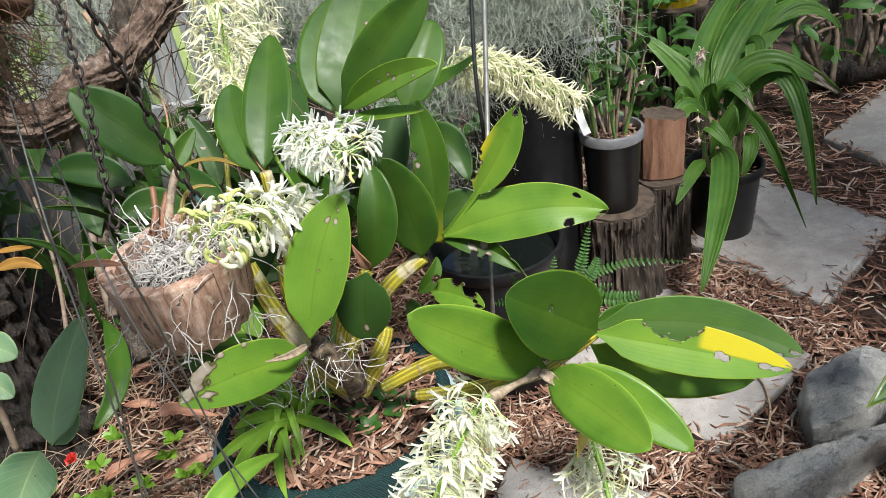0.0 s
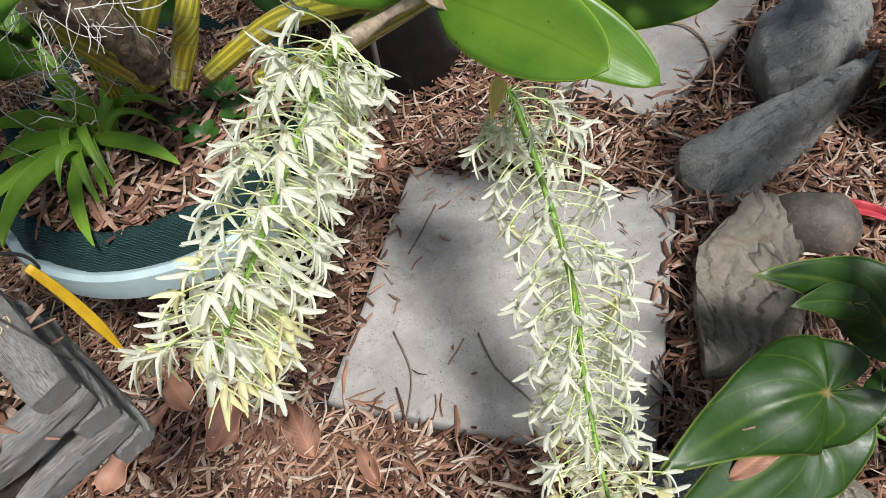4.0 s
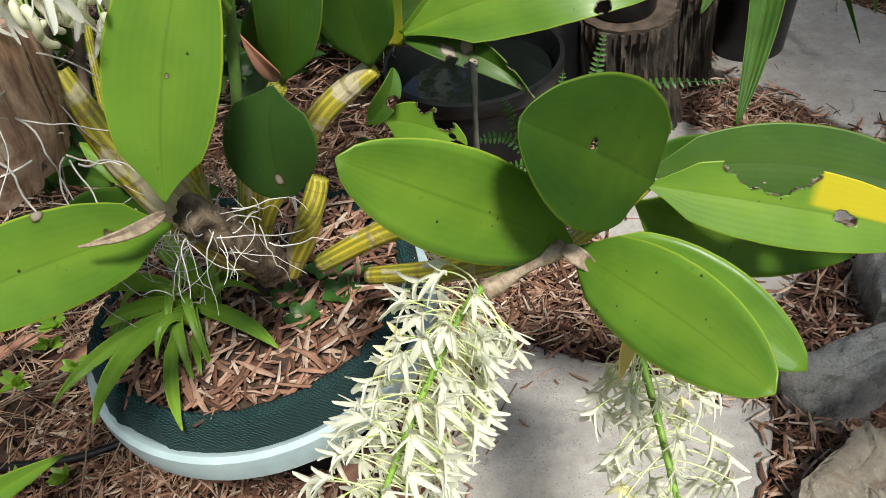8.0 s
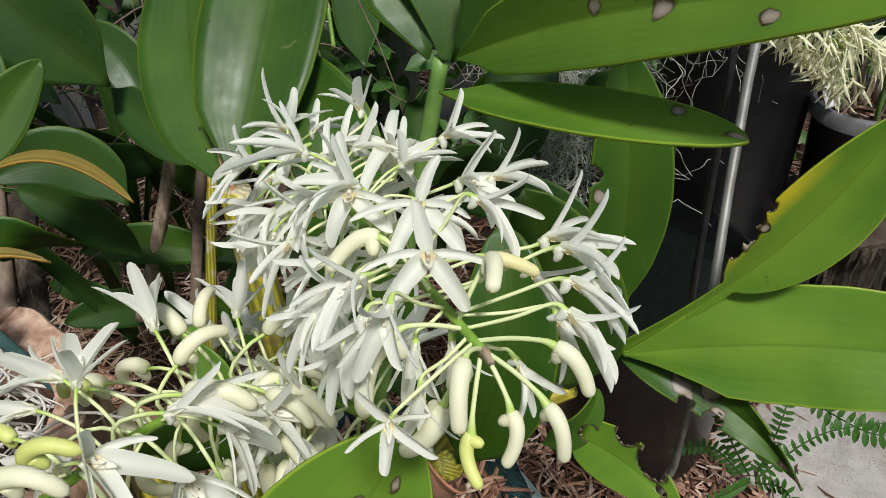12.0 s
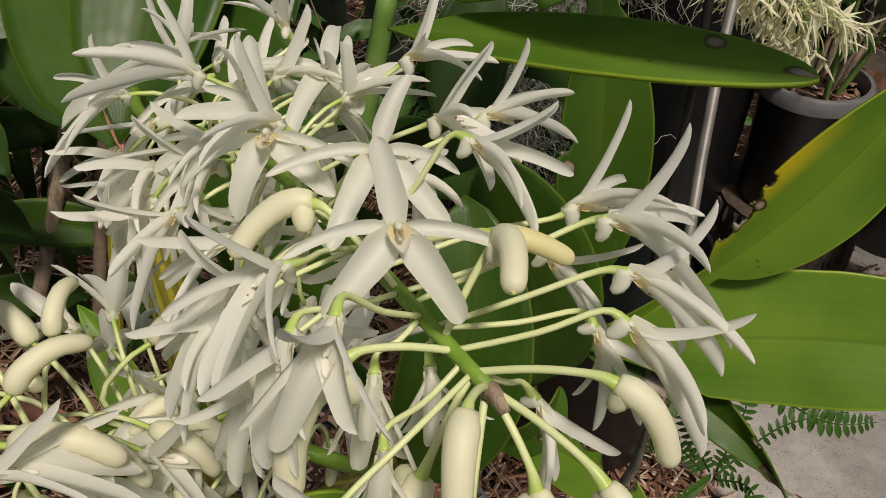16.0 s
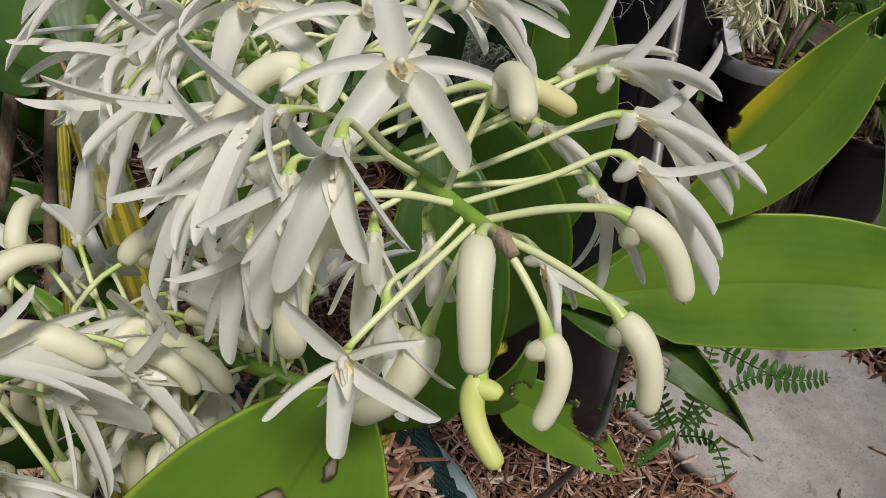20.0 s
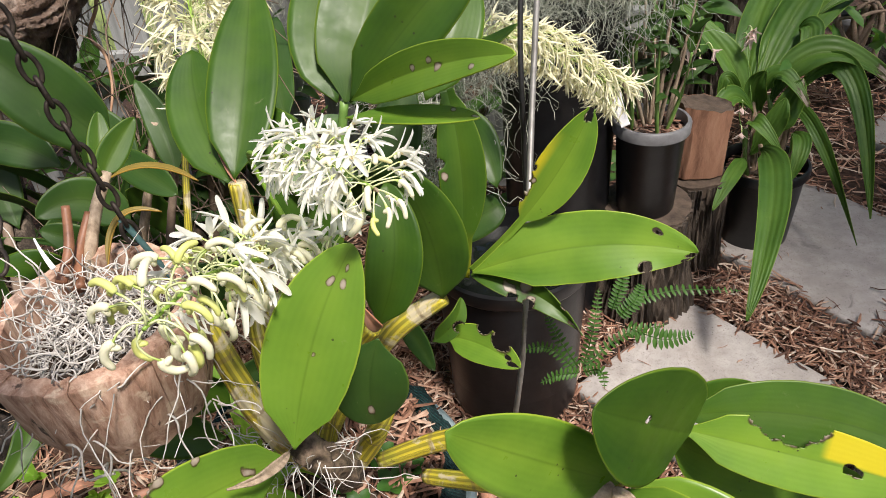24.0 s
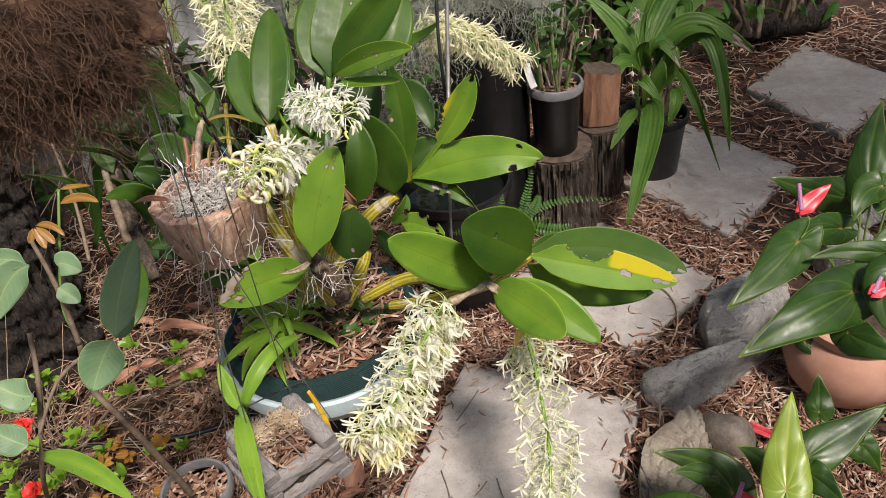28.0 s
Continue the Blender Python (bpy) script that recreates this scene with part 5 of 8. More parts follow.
spike_flower(0.8, (-34.5, 38.5, -30.3), (-0.1, 0.1, 1), (-0.1, 1, 0), 0.0165, 0.95, 1, 0, 1)
spike_flower(0.82, (-16.2, 35.5, -23.1), (0.1, 0.25, 1), (0, 1, 0.1), 0.0155, 0.85, 2, 0, 1.05)
spike_flower(0.88, (-13.6, 22.9, -1.4), (0.05, 0.0, 1), (-0.1, 1, 0.1), 0.0152, 0.95, 3, 5, 1.1)
spike_flower(0.7, (-26.4, 55.7, -59.9), (0.1, 0.45, 0.8), (0.1, 1, -0.2), 0.0165, 0.8, 4, 0, 1)
spike_flower(0.66, (-36.9, 68.8, -77.0), (-0.3, 0.9, 0.3), (0.1, 0.5, -0.8), 0.0165, -0.34, 5, 0, 0.8)
spike_flower(0.76, (-10.4, 56.2, -48.2), (0.75, 0.5, 0.45), (-0.3, 1, 0.1), 0.0185, -0.39, 6, 0, 0.8)
spike_flower(0.79, (-5.8, 42.4, -34.9), (0.75, 0.25, 0.55), (-0.1, 1, 0), 0.0185, -0.15, 7, 0, 0.95)
spike_flower(0.82, (2.8, 43.0, -35.1), (0.8, 0.5, 0.1), (-0.4, 0.8, 0.2), 0.0185, -0.7, 8, 0, 0.8)
spike_flower(0.86, (-2.1, 36.4, -14.6), (0.9, -0.25, 0.4), (0.2, 1, 0.1), 0.0175, -0.43, 9, 0, 0.95)
spike_flower(0.88, (15.3, 26.4, -20.4), (0.8, 0.45, 0.15), (-0.4, 1, 0.2), 0.0195, -0.62, 10, 0, 0.85)
spike_flower(0.91, (17.4, 24.2, -8.2), (0.9, 0.1, 0.35), (-0.1, 1, 0.2), 0.019, -0.35, 11, 0, 0.95)
spike_flower(0.93, (18.5, 16.7, -2.7), (0.95, -0.1, 0.25), (0.1, 1, 0.1), 0.019, -0.46, 12, 0, 0.95)
spike_flower(0.95, (17.6, 10.0, 0.3), (0.85, -0.5, 0.2), (0.4, 1, 0.2), 0.0185, -0.9, 13, 0, 1)
spike_flower(0.93, (17.9, 7.5, -15.7), (0.6, -0.7, -0.1), (0.5, 0.6, 0.3), 0.015, -0.95, 14, 0, 0.9)
spike_flower(0.58, (-63.5, 65.2, -91.2), (-0.85, 0.35, 0.3), (0.3, 1, 0), 0.0195, -0.48, 15, 0, 0.8)
spike_flower(0.6, (-57.0, 57.8, -80.6), (-0.7, -0.35, 0.5), (-0.3, 1, 0.2), 0.018, -0.58, 16, 0, 0.9)
spike_flower(0.62, (-67.7, 48.5, -82.1), (-0.7, -0.6, 0.35), (-0.4, 1, 0.2), 0.0175, -0.6, 17, 0, 0.9)
spike_flower(0.66, (-57.1, 41.2, -67.0), (-0.6, -0.6, 0.5), (-0.3, 1, 0.2), 0.018, -0.55, 18, 0, 0.9)
spike_flower(0.68, (-67.3, 34.3, -72.4), (-0.8, -0.5, 0.2), (-0.4, 1, 0.2), 0.0185, -0.59, 19, 0, 0.85)
spike_flower(0.72, (-47.0, 35.5, -49.3), (-0.7, -0.3, 0.6), (-0.2, 1, 0.2), 0.018, -0.27, 20, 0, 0.95)
spike_flower(0.76, (-53.8, 25.9, -46.2), (-0.8, -0.45, 0.4), (-0.4, 1, 0.2), 0.0185, -0.42, 21, 0, 0.9)
spike_flower(0.84, (-35.8, 15.2, -15.8), (-0.6, -0.35, 0.7), (-0.4, 1, 0.3), 0.0165, 0.061, 22, 0, 1)
spike_flower(0.86, (-29.0, 17.7, -4.6), (-0.75, -0.2, 0.6), (-0.2, 1, 0.3), 0.017, -0.17, 23, 0, 1)
spike_flower(0.86, (-39.7, 9.4, -18.6), (-0.8, -0.5, 0.3), (-0.4, 0.9, 0.2), 0.0175, -0.43, 24, 0, 0.9)
spike_flower(0.9, (-27.9, 8.9, -0.5), (-0.4, -0.75, 0.5), (-0.4, 0.8, 0.5), 0.016, -0.4, 25, 0, 1)
spike_flower(0.88, (-34.3, 0.6, -15.4), (-0.4, -0.8, 0.4), (-0.5, 0.7, 0.4), 0.0165, -0.47, 26, 0, 0.9)
spike_flower(0.92, (-21.4, 12.2, 10.1), (-0.3, -0.7, 0.6), (-0.3, 0.8, 0.6), 0.015, -0.42, 27, 0, 1)
spike_flower(0.92, (-16.7, 1.3, -9.9), (-0.1, -0.8, 0.4), (0, 0.6, 0.8), 0.015, -0.4, 28, 0, 0.9)
spike_flower(0.97, (-21.3, -12.9, 7.8), (-0.25, -0.4, 0.85), (-0.5, 0.8, 0.2), 0.0118, 0.75, 29, 10, 1)
spike_flower(0.96, (-15.3, -8.8, -5.8), (-0.1, -0.8, 0.4), (0, 0.6, 0.8), 0.015, -0.45, 30, 0, 0.9)
spike_flower(0.93, (-7.9, 1.0, -17.7), (0.1, -0.9, 0.2), (0, 0.3, 0.9), 0.0145, -0.59, 31, 0, 0.85)
spike_flower(0.97, (7.6, -2.8, -10.2), (0.6, -0.75, 0), (0.5, 0.5, 0.5), 0.0155, -0.65, 32, 0, 0.8)
spike_flower(0.9, (11.9, 18.4, -24.5), (0.8, -0.4, 0.1), (0.3, 0.9, 0.2), 0.015, -0.74, 33, 0, 0.9)
spike_flower(0.74, (-24.8, 48.8, -62.8), (0.2, 0.7, 0.2), (0, 0.3, -1), 0.0165, -0.26, 34, 0, 0.8)
spike_flower(0.72, (-43.6, 50.1, -59.3), (-0.4, 0.6, 0.5), (0.1, 0.8, -0.3), 0.0165, -0.056, 35, 0, 0.85)
tube("tip", [on_upper(0.99), on_upper(1.0), on_upper(1.0) + Vector((0.0012, -0.0018, -0.0008))], lambda s: 0.0016 - 0.0007 * s, PAPER, upper, "brown withered spike tip", 8, 6, 0.3)


def crown_of_canes(rng):
    return Vector((-0.221, 0.692, 0.577)) + Vector((rng.gauss(0, 0.022), rng.gauss(0, 0.012), rng.gauss(0, 0.008)))


tangle("dry_root", 50, crown_of_canes, (0.025, 0.07), (0.0003, 0.0007), ROOT, "pale dry roots about the foot of the canes", 31, 0.7, 4, 7, 0.25, orchid)


# pots, stumps and tubs behind the orchid
def pot(at, r, h, label, material=None, rim=None, taper=0.82, name="plant_pot", lip=0.006):
    at = Vector(at)
    ob = thing(name, at, label, "plant pot")
    lathe("pot_wall", at, [(r * taper, 0), (r * taper + 0.002, 0.004), (r * 0.98, h - 0.022), (r, h - 0.02), (r * 0.985, h - 0.012), (r * 0.96, h - 0.02), (r * taper * 0.95, 0.01)], material or BLACK_PLASTIC, ob, sides=56)
    lathe("rim", at, [(r * 0.985, h - 0.024), (r + lip, h - 0.022), (r + lip + 0.001, h - 0.004), (r + lip - 0.002, h), (r - 0.001, h), (r * 0.965, h - 0.006), (r * 0.96, h - 0.024)], rim or material or BLACK_PLASTIC, ob, sides=56)
    lathe("soil", at, [(r * 0.9, h - 0.06), (r * 0.95, h - 0.028), (r * 0.5, h - 0.022), (r * 0.1, h - 0.02)], SOIL, ob, sides=32, wobble=0.03)
    return ob


def stump(at, r, h, label, seed, name="tree_stump", material=None, lean=(0, 0), flare=1.15):
    at = Vector(at)
    ob = thing(name, at, label, "stump")
    prof = [(r * (flare - (flare - 1) * min(1, 2.2 * i / 40)), -0.02 + (h + 0.014) * i / 40) for i in range(41)]
    lathe("bark", at, prof, material or BARK_STUMP, ob, sides=150, lean=lean, wobble=0.13, seed=seed, furrow=0.24)
    lathe("cut_top", at, [(r * 0.9, h - 0.03), (r * 0.93, h), (r * 0.5, h + 0.003), (r * 0.1, h + 0.002)], END_GRAIN, ob, sides=64, lean=lean, wobble=0.12, seed=seed, smooth=False)
    return ob


def chips_in(at, r, n, label, seed, long=(0.01, 0.035), wide=(0.003, 0.008)):
    def spot(rng):
        a, q = rng.uniform(0, 6.2832), r * math.sqrt(rng.uniform(0, 1))
        return at[0] + math.cos(a) * q, at[1] + math.sin(a) * q, at[2]

    return strips("bark_mulch", n, spot, long, wide, BARK_CHIP, label, seed, 0.01)


stump((0.285, 1.575, 0), 0.098, 0.245, "rough-barked tree stump carrying a black pot", 2)
stump((0.425, 1.72, 0), 0.075, 0.225, "narrow dark stump beneath a short log", 5)
log_block = thing("log_block", (0.425, 1.72, 0.232), "short split log with a reddish cut face on a stump", "log")
split = [(-0.05, -0.03), (-0.03, -0.042), (0.018, -0.046), (0.05, -0.032), (0.055, 0.005), (0.03, 0.04), (-0.035, 0.036), (-0.056, 0.0)]
rim = [Vector(split[k]).lerp(Vector(split[(k + 1) % 8]), i / 6) for k in range(8) for i in range(6)]
verts = []
for i in range(25):
    for q in rim:
        u = i / 24
        groove = 1 + 0.07 * noise.noise((q.x * 60, q.y * 60, u * 0.8)) + 0.03 * noise.noise((q.x * 190, q.y * 190, u * 2.5))
        verts.append((0.425 + q.x * groove + 0.004 * u, 1.72 + q.y * groove, 0.232 + u * (0.158 - 0.12 * q.x + 0.008 * noise.noise((q.x * 50, q.y * 50, 3)))))
sides = [(i * 48 + k, i * 48 + (k + 1) % 48, (i + 1) * 48 + (k + 1) % 48, (i + 1) * 48 + k) for i in range(24) for k in range(48)]
bevel_sharp(make("split_face", verts, sides + [tuple(range(47, -1, -1))], BARK_PLANK, log_block))
make("cut_top", [Vector(v) + Vector((0, 0, -0.001)) for v in verts[-48:]], [tuple(range(48))], END_GRAIN, log_block, smooth=False)
pot((0.277, 1.562, 0.249), 0.066, 0.19, "black nursery pot with a translucent grey rim on a stump", rim=GREY_PLASTIC)
chips_in((0.277, 1.562, 0.415), 0.058, 120, "bark chips in the black pot on the stump", 61)
pot((0.61, 1.80, -0.005), 0.095, 0.2, "black nursery pot of long pleated leaves")
chips_in((0.61, 1.80, 0.17), 0.08, 120, "bark chips in the pot of pleated leaves", 62)


def tub(at, r, h, label, water):
    at = Vector(at)
    ob = thing("water_tub", at, label, "tub")
    lathe("tub_wall", at, [(r * 0.85, 0), (r * 0.87, 0.01), (r * 0.97, h - 0.03), (r, h - 0.028), (r * 1.04, h - 0.02), (r * 1.04, h), (r * 0.99, h + 0.002), (r * 0.95, h - 0.01), (r * 0.88, 0.02)], BLACK_PLASTIC, ob, sides=72)
    lathe("water", at, [(r * 0.92, h - 0.07), (r * 0.935, h - water), (r * 0.4, h - water + 0.0005)], WATER, ob, sides=64)
    return ob


tub((-0.01, 1.33, -0.005), 0.135, 0.33, "round black plastic tub of dark water", 0.035)
tub((0.11, 1.62, -0.005), 0.115, 0.66, "tall black plastic drum behind the orchid", 0.05)

tagged(tube("steel_rod", [(0.036, 1.222, 0.964), (0.006, 1.102, 0.69), (-0.024, 0.953, 0.427), (-0.047, 1.12, 0)], 0.0038, STEEL, None, "", 10, 12), "thin grey steel rod standing behind the leaves", "rod")
tagged(tube("black_rod", [(0.016, 1.222, 0.967), (-0.002, 1.146, 0.785), (-0.004, 1.116, 0.677), (0.002, 1.123, 0.453)], 0.0034, BLACK_ROD, None, "", 8, 12), "thin black rod beside the tub", "rod")


# hanging log planter
LOG = Vector((-0.358, 0.70, 0.635))


def log_planter():
    ob = thing("hanging_log_planter", LOG, "hollow log section hung on chains, filled with roots", "planter")
    lean = (0.05, 0.0)
    turn = Matrix.Rotation(radians(7), 3, Vector((0.93, -0.37, 0)))

    def tip(q):
        c = LOG + Vector((0, 0, 0.055))
        return c + turn @ (Vector(q) - c)

    rng = random.Random(3)
    n = 9
    for k in range(n):
        a0, a1 = 2 * math.pi * (k + 0.004) / n, 2 * math.pi * (k + 0.999 - 0.04 * (k % 4 == 0)) / n
        top = 0.105 + rng.uniform(-0.004, 0.004)
        out = rng.uniform(-0.0012, 0.0016)
        v, f, m = [], [], 9
        for r, z in ((0.05, 0.004), (0.06, 0.006), (0.0735, 0.045), (0.078, top - 0.002), (0.077, top), (0.0635, top + 0.001), (0.061, 0.06), (0.048, 0.009)):
            for i in range(m):
                a = a0 + (a1 - a0) * i / (m - 1)
                w = r + out + 0.0028 * noise.noise((math.cos(a) * 6, math.sin(a) * 6, z * 9)) + 0.002 * noise.noise((math.cos(a) * 25, math.sin(a) * 25, z * 20))
                zz = z + (0.005 * noise.noise((math.cos(a) * 3, math.sin(a) * 3, 2)) if z > 0.08 else 0.004 * noise.noise((a * 4, 7, 2)))
                v.append(tip(LOG + Vector((math.cos(a) * w + lean[0] * zz, math.sin(a) * w, zz))))
        rows = 8
        for j in range(rows):
            for i in range(m - 1):
                b, c = j * m + i, ((j + 1) % rows) * m + i
                f.append((b, b + 1, c + 1, c))
        f.append(tuple(j * m for j in range(rows)))
        f.append(tuple(j * m + m - 1 for j in range(rows - 1, -1, -1)))
        bevel_sharp(make("bark_slab", v, f, BARK_LOG, ob))
    lathe("potting_mix", LOG, [(0.04, 0.012), (0.055, 0.04), (0.061, 0.07), (0.03, 0.08), (0.01, 0.082)], SOIL, ob, sides=40, lean=lean, wobble=0.15, seed=3)

    def inside(rng):
        a, r = rng.uniform(0, 6.28), 0.058 * math.sqrt(rng.random())
        return tip(LOG + Vector((math.cos(a) * r * 0.9 + 0.01, math.sin(a) * r * 0.9 - 0.004, 0.082 + 0.034 * rng.random())))

    tangle("root_mat", 400, inside, (0.02, 0.065), (0.0004, 0.0011), ROOT, "matted pale grey aerial roots", 5, 0.9, 4, 7, 0.12, ob)

    def outside(rng):
        a = rng.uniform(3.0, 6.4)
        h = rng.uniform(0.0, 0.1)
        return tip(LOG + Vector((math.cos(a) * (0.066 + 0.13 * h) + 0.004, math.sin(a) * (0.066 + 0.13 * h), h)))

    tangle("hanging_root", 60, outside, (0.03, 0.09), (0.0005, 0.0013), ROOT, "pale roots trailing down the bark", 6, 0.6, 4, 7, 0.55, ob)
    return ob


log_planter()

small = thing("potted_orchid", (-0.371, 0.723, 0.741), "small orchid with brown canes growing from the log planter", "orchid")
tube("cane", [(-0.377, 0.743, 0.734), (-0.375, 0.784, 0.767), (-0.37, 0.816, 0.788)], lambda s: 0.0055 - 0.001 * s, PAPER, small, "papery striped cane", 10, 14, 0.12)
tube("cane", [(-0.385, 0.724, 0.746), (-0.384, 0.75, 0.761), (-0.386, 0.77, 0.786)], lambda s: 0.0045 - 0.0012 * s, RED_CANE, small, "broken red-brown cane", 10, 12, 0.1)
tube("cane", [(-0.372, 0.723, 0.741), (-0.382, 0.755, 0.75), (-0.379, 0.785, 0.77)], lambda s: 0.0045 - 0.001 * s, RED_CANE, small, "red-brown cane", 10, 12, 0.1)
leaf(small, (-0.372, 0.813, 0.786), (-0.364, 0.829, 0.802), (-0.347, 0.848, 0.821), 0.0236, (0.502, -0.794, 0.342), LEAF, fold=0.3)
leaf(small, (-0.38, 0.821, 0.782), (-0.384, 0.847, 0.799), (-0.385, 0.866, 0.821), 0.0200, (0.515, -0.79, 0.333), LEAF, fold=0.3)
leaf(small, (-0.374, 0.812, 0.785), (-0.374, 0.807, 0.795), (-0.375, 0.814, 0.804), 0.0090, (0.515, -0.79, 0.333), LEAF, fold=0.3)
leaf(small, (-0.369, 0.813, 0.784), (-0.332, 0.815, 0.792), (-0.289, 0.795, 0.786), 0.0063, (0, -0.3, 1), LEAF_OLIVE, fold=0.4)
leaf(small, (-0.352, 0.733, 0.746), (-0.344, 0.76, 0.777), (-0.313, 0.768, 0.776), 0.0057, (0, -0.3, 1), LEAF_OLIVE, fold=0.4)
leaf(small, (-0.379, 0.715, 0.766), (-0.387, 0.722, 0.776), (-0.392, 0.728, 0.785), 0.0039, (0.611, -0.655, 0.444), WHITE_PLASTIC, "plant_label", "white plastic plant label", outline=lambda s: 1 - 0.7 * s)
leaf(small, (-0.388, 0.65, 0.756), (-0.401, 0.626, 0.776), (-0.404, 0.589, 0.793), 0.0078, (0.493, -0.765, 0.415), DRY_LEAF, "leaf", "dry curled leaf", outline=spear)

# chains
LINK = None


def chain(path, label, step=0.0165):
    """A hanging chain: one mesh for the link, each link a part turned a quarter against the last."""
    global LINK
    ob = thing("chain", path[0], label, "chain", "chains that hold the log planter")
    if LINK is None:
        ring = [Vector((0.0052 * math.cos(a), 0, 0.0105 * math.sin(a))) for a in [2 * math.pi * k / 16 for k in range(17)]]
        v, f, uv = tube_data(ring, 0.0017, 6, 26, False)
        first = make("link", v, f, RUST, None, "", uv)
        LINK = first.data
        bpy.data.objects.remove(first)
    run = [spline(path, i / 240) for i in range(241)]
    far_on = [0.0]
    for a, b in zip(run, run[1:]):
        far_on.append(far_on[-1] + (b - a).length)
    n = int(far_on[-1] / step)
    for k in range(n):
        u = float(np.interp((k + 0.5) * step, far_on, np.arange(241))) / 240
        q = spline(path, u)
        t = (spline(path, min(1, u + 0.01)) - spline(path, max(0, u - 0.01))).normalized()
        x = t.cross(Vector((0.2, 1, 0.1))).normalized()
        m = Matrix((x, t.cross(x), t)).transposed().to_4x4() @ Matrix.Rotation(radians(50 + 90 * (k % 2)), 4, "Z")
        link = new("link", LINK)
        link.parent = ob
        link.matrix_basis = Matrix.Translation(q - Vector(path[0])) @ m
    return ob


chain([(-0.404, 0.697, 0.778), (-0.432, 0.765, 0.818), (-0.474, 0.872, 0.886), (-0.54, 1.023, 0.991)], "rusty steel chain with twisted links holding the planter")
chain([(-0.325, 0.738, 0.77), (-0.342, 0.731, 0.88), (-0.357, 0.726, 0.985), (-0.378, 0.72, 1.13)], "thin dark rusty chain beside the branch")
tagged(tube("tie", [(-0.33, 0.737, 0.79), (-0.32, 0.738, 0.765), (-0.306, 0.742, 0.72)], 0.0024, TEAL_CORD, None, "", 7, 10, 0.1), "blue-green cord tying the chain to the log planter", "cord")
tagged(tube("vine", [(-0.71, 1.415, 0.875), (-0.682, 1.394, 0.821), (-0.661, 1.405, 0.799), (-0.625, 1.442, 0.8), (-0.618, 1.425, 0.763), (-0.63, 1.396, 0.727), (-0.608, 1.378, 0.697), (-0.605, 1.354, 0.65), (-0.62, 1.33, 0.6)], lambda s: 0.0042 - 0.0025 * s, VINE, None, "", 8, 40, 0.25), "pale orange twisted vine hanging from the branch", "vine")

# the tree at the left, with its branches
def bark_tube(name, path, radius, material, parent, sides, rings, deep=0.22, seed=0.0, label=""):
    """A limb with long broken ridges of bark."""
    v, f, uv = tube_data(path, radius, sides, rings, True, 0.15)
    out = []
    for q, (s, k) in zip(v, uv):
        c = spline(path, min(max(s, 0), 1))
        a = 6.2832 * k
        x, y = math.cos(a), math.sin(a)
        ridge = 1 - 2.4 * abs(noise.noise((x * 3.2, y * 3.2, s * 5 + seed))) - 1.2 * abs(noise.noise((x * 7, y * 7, s * 12 + seed))) - 0.9 * abs(noise.noise((x * 17, y * 17, s * 45 + seed)))
        out.append(c + (Vector(q) - c) * (1 + deep * ridge))
    return make(name, out, f, material, parent, label, uv)


tree = thing("tree", (-1.13, 1.22, 0), "dark rough-barked garden tree with a low branch", "tree")
bark_tube("trunk", [(-1.13, 1.22, -0.05), (-1.12, 1.24, 0.5), (-1.1, 1.3, 1.0), (-1.05, 1.35, 2.2)], lambda s: 0.155 - 0.05 * s, BARK_DARK, tree, 110, 150, 0.16, 2.0)
bark_tube("branch", [(-1.08, 1.3, 0.8), (-0.775, 1.224, 0.738), (-0.679, 1.26, 0.783), (-0.63, 1.32, 0.798), (-0.553, 1.445, 0.878), (-0.476, 1.66, 1.03)], lambda s: 0.037 - 0.011 * s, BARK_LIMB, tree, 80, 160, 0.3, 5.0)
bark_tube("branch", [(-0.712, 1.349, 0.643), (-0.669, 1.393, 0.77), (-0.637, 1.502, 0.888), (-0.622, 1.66, 1.051)], lambda s: 0.032, BARK_STUMP, tree, 50, 90, 0.3, 9.0)
tube("branch", [(-0.718, 1.213, 0.614), (-0.725, 1.248, 0.711), (-0.741, 1.269, 0.769)], lambda s: 0.012, TWIG, tree, "", 10, 16, 0.2)


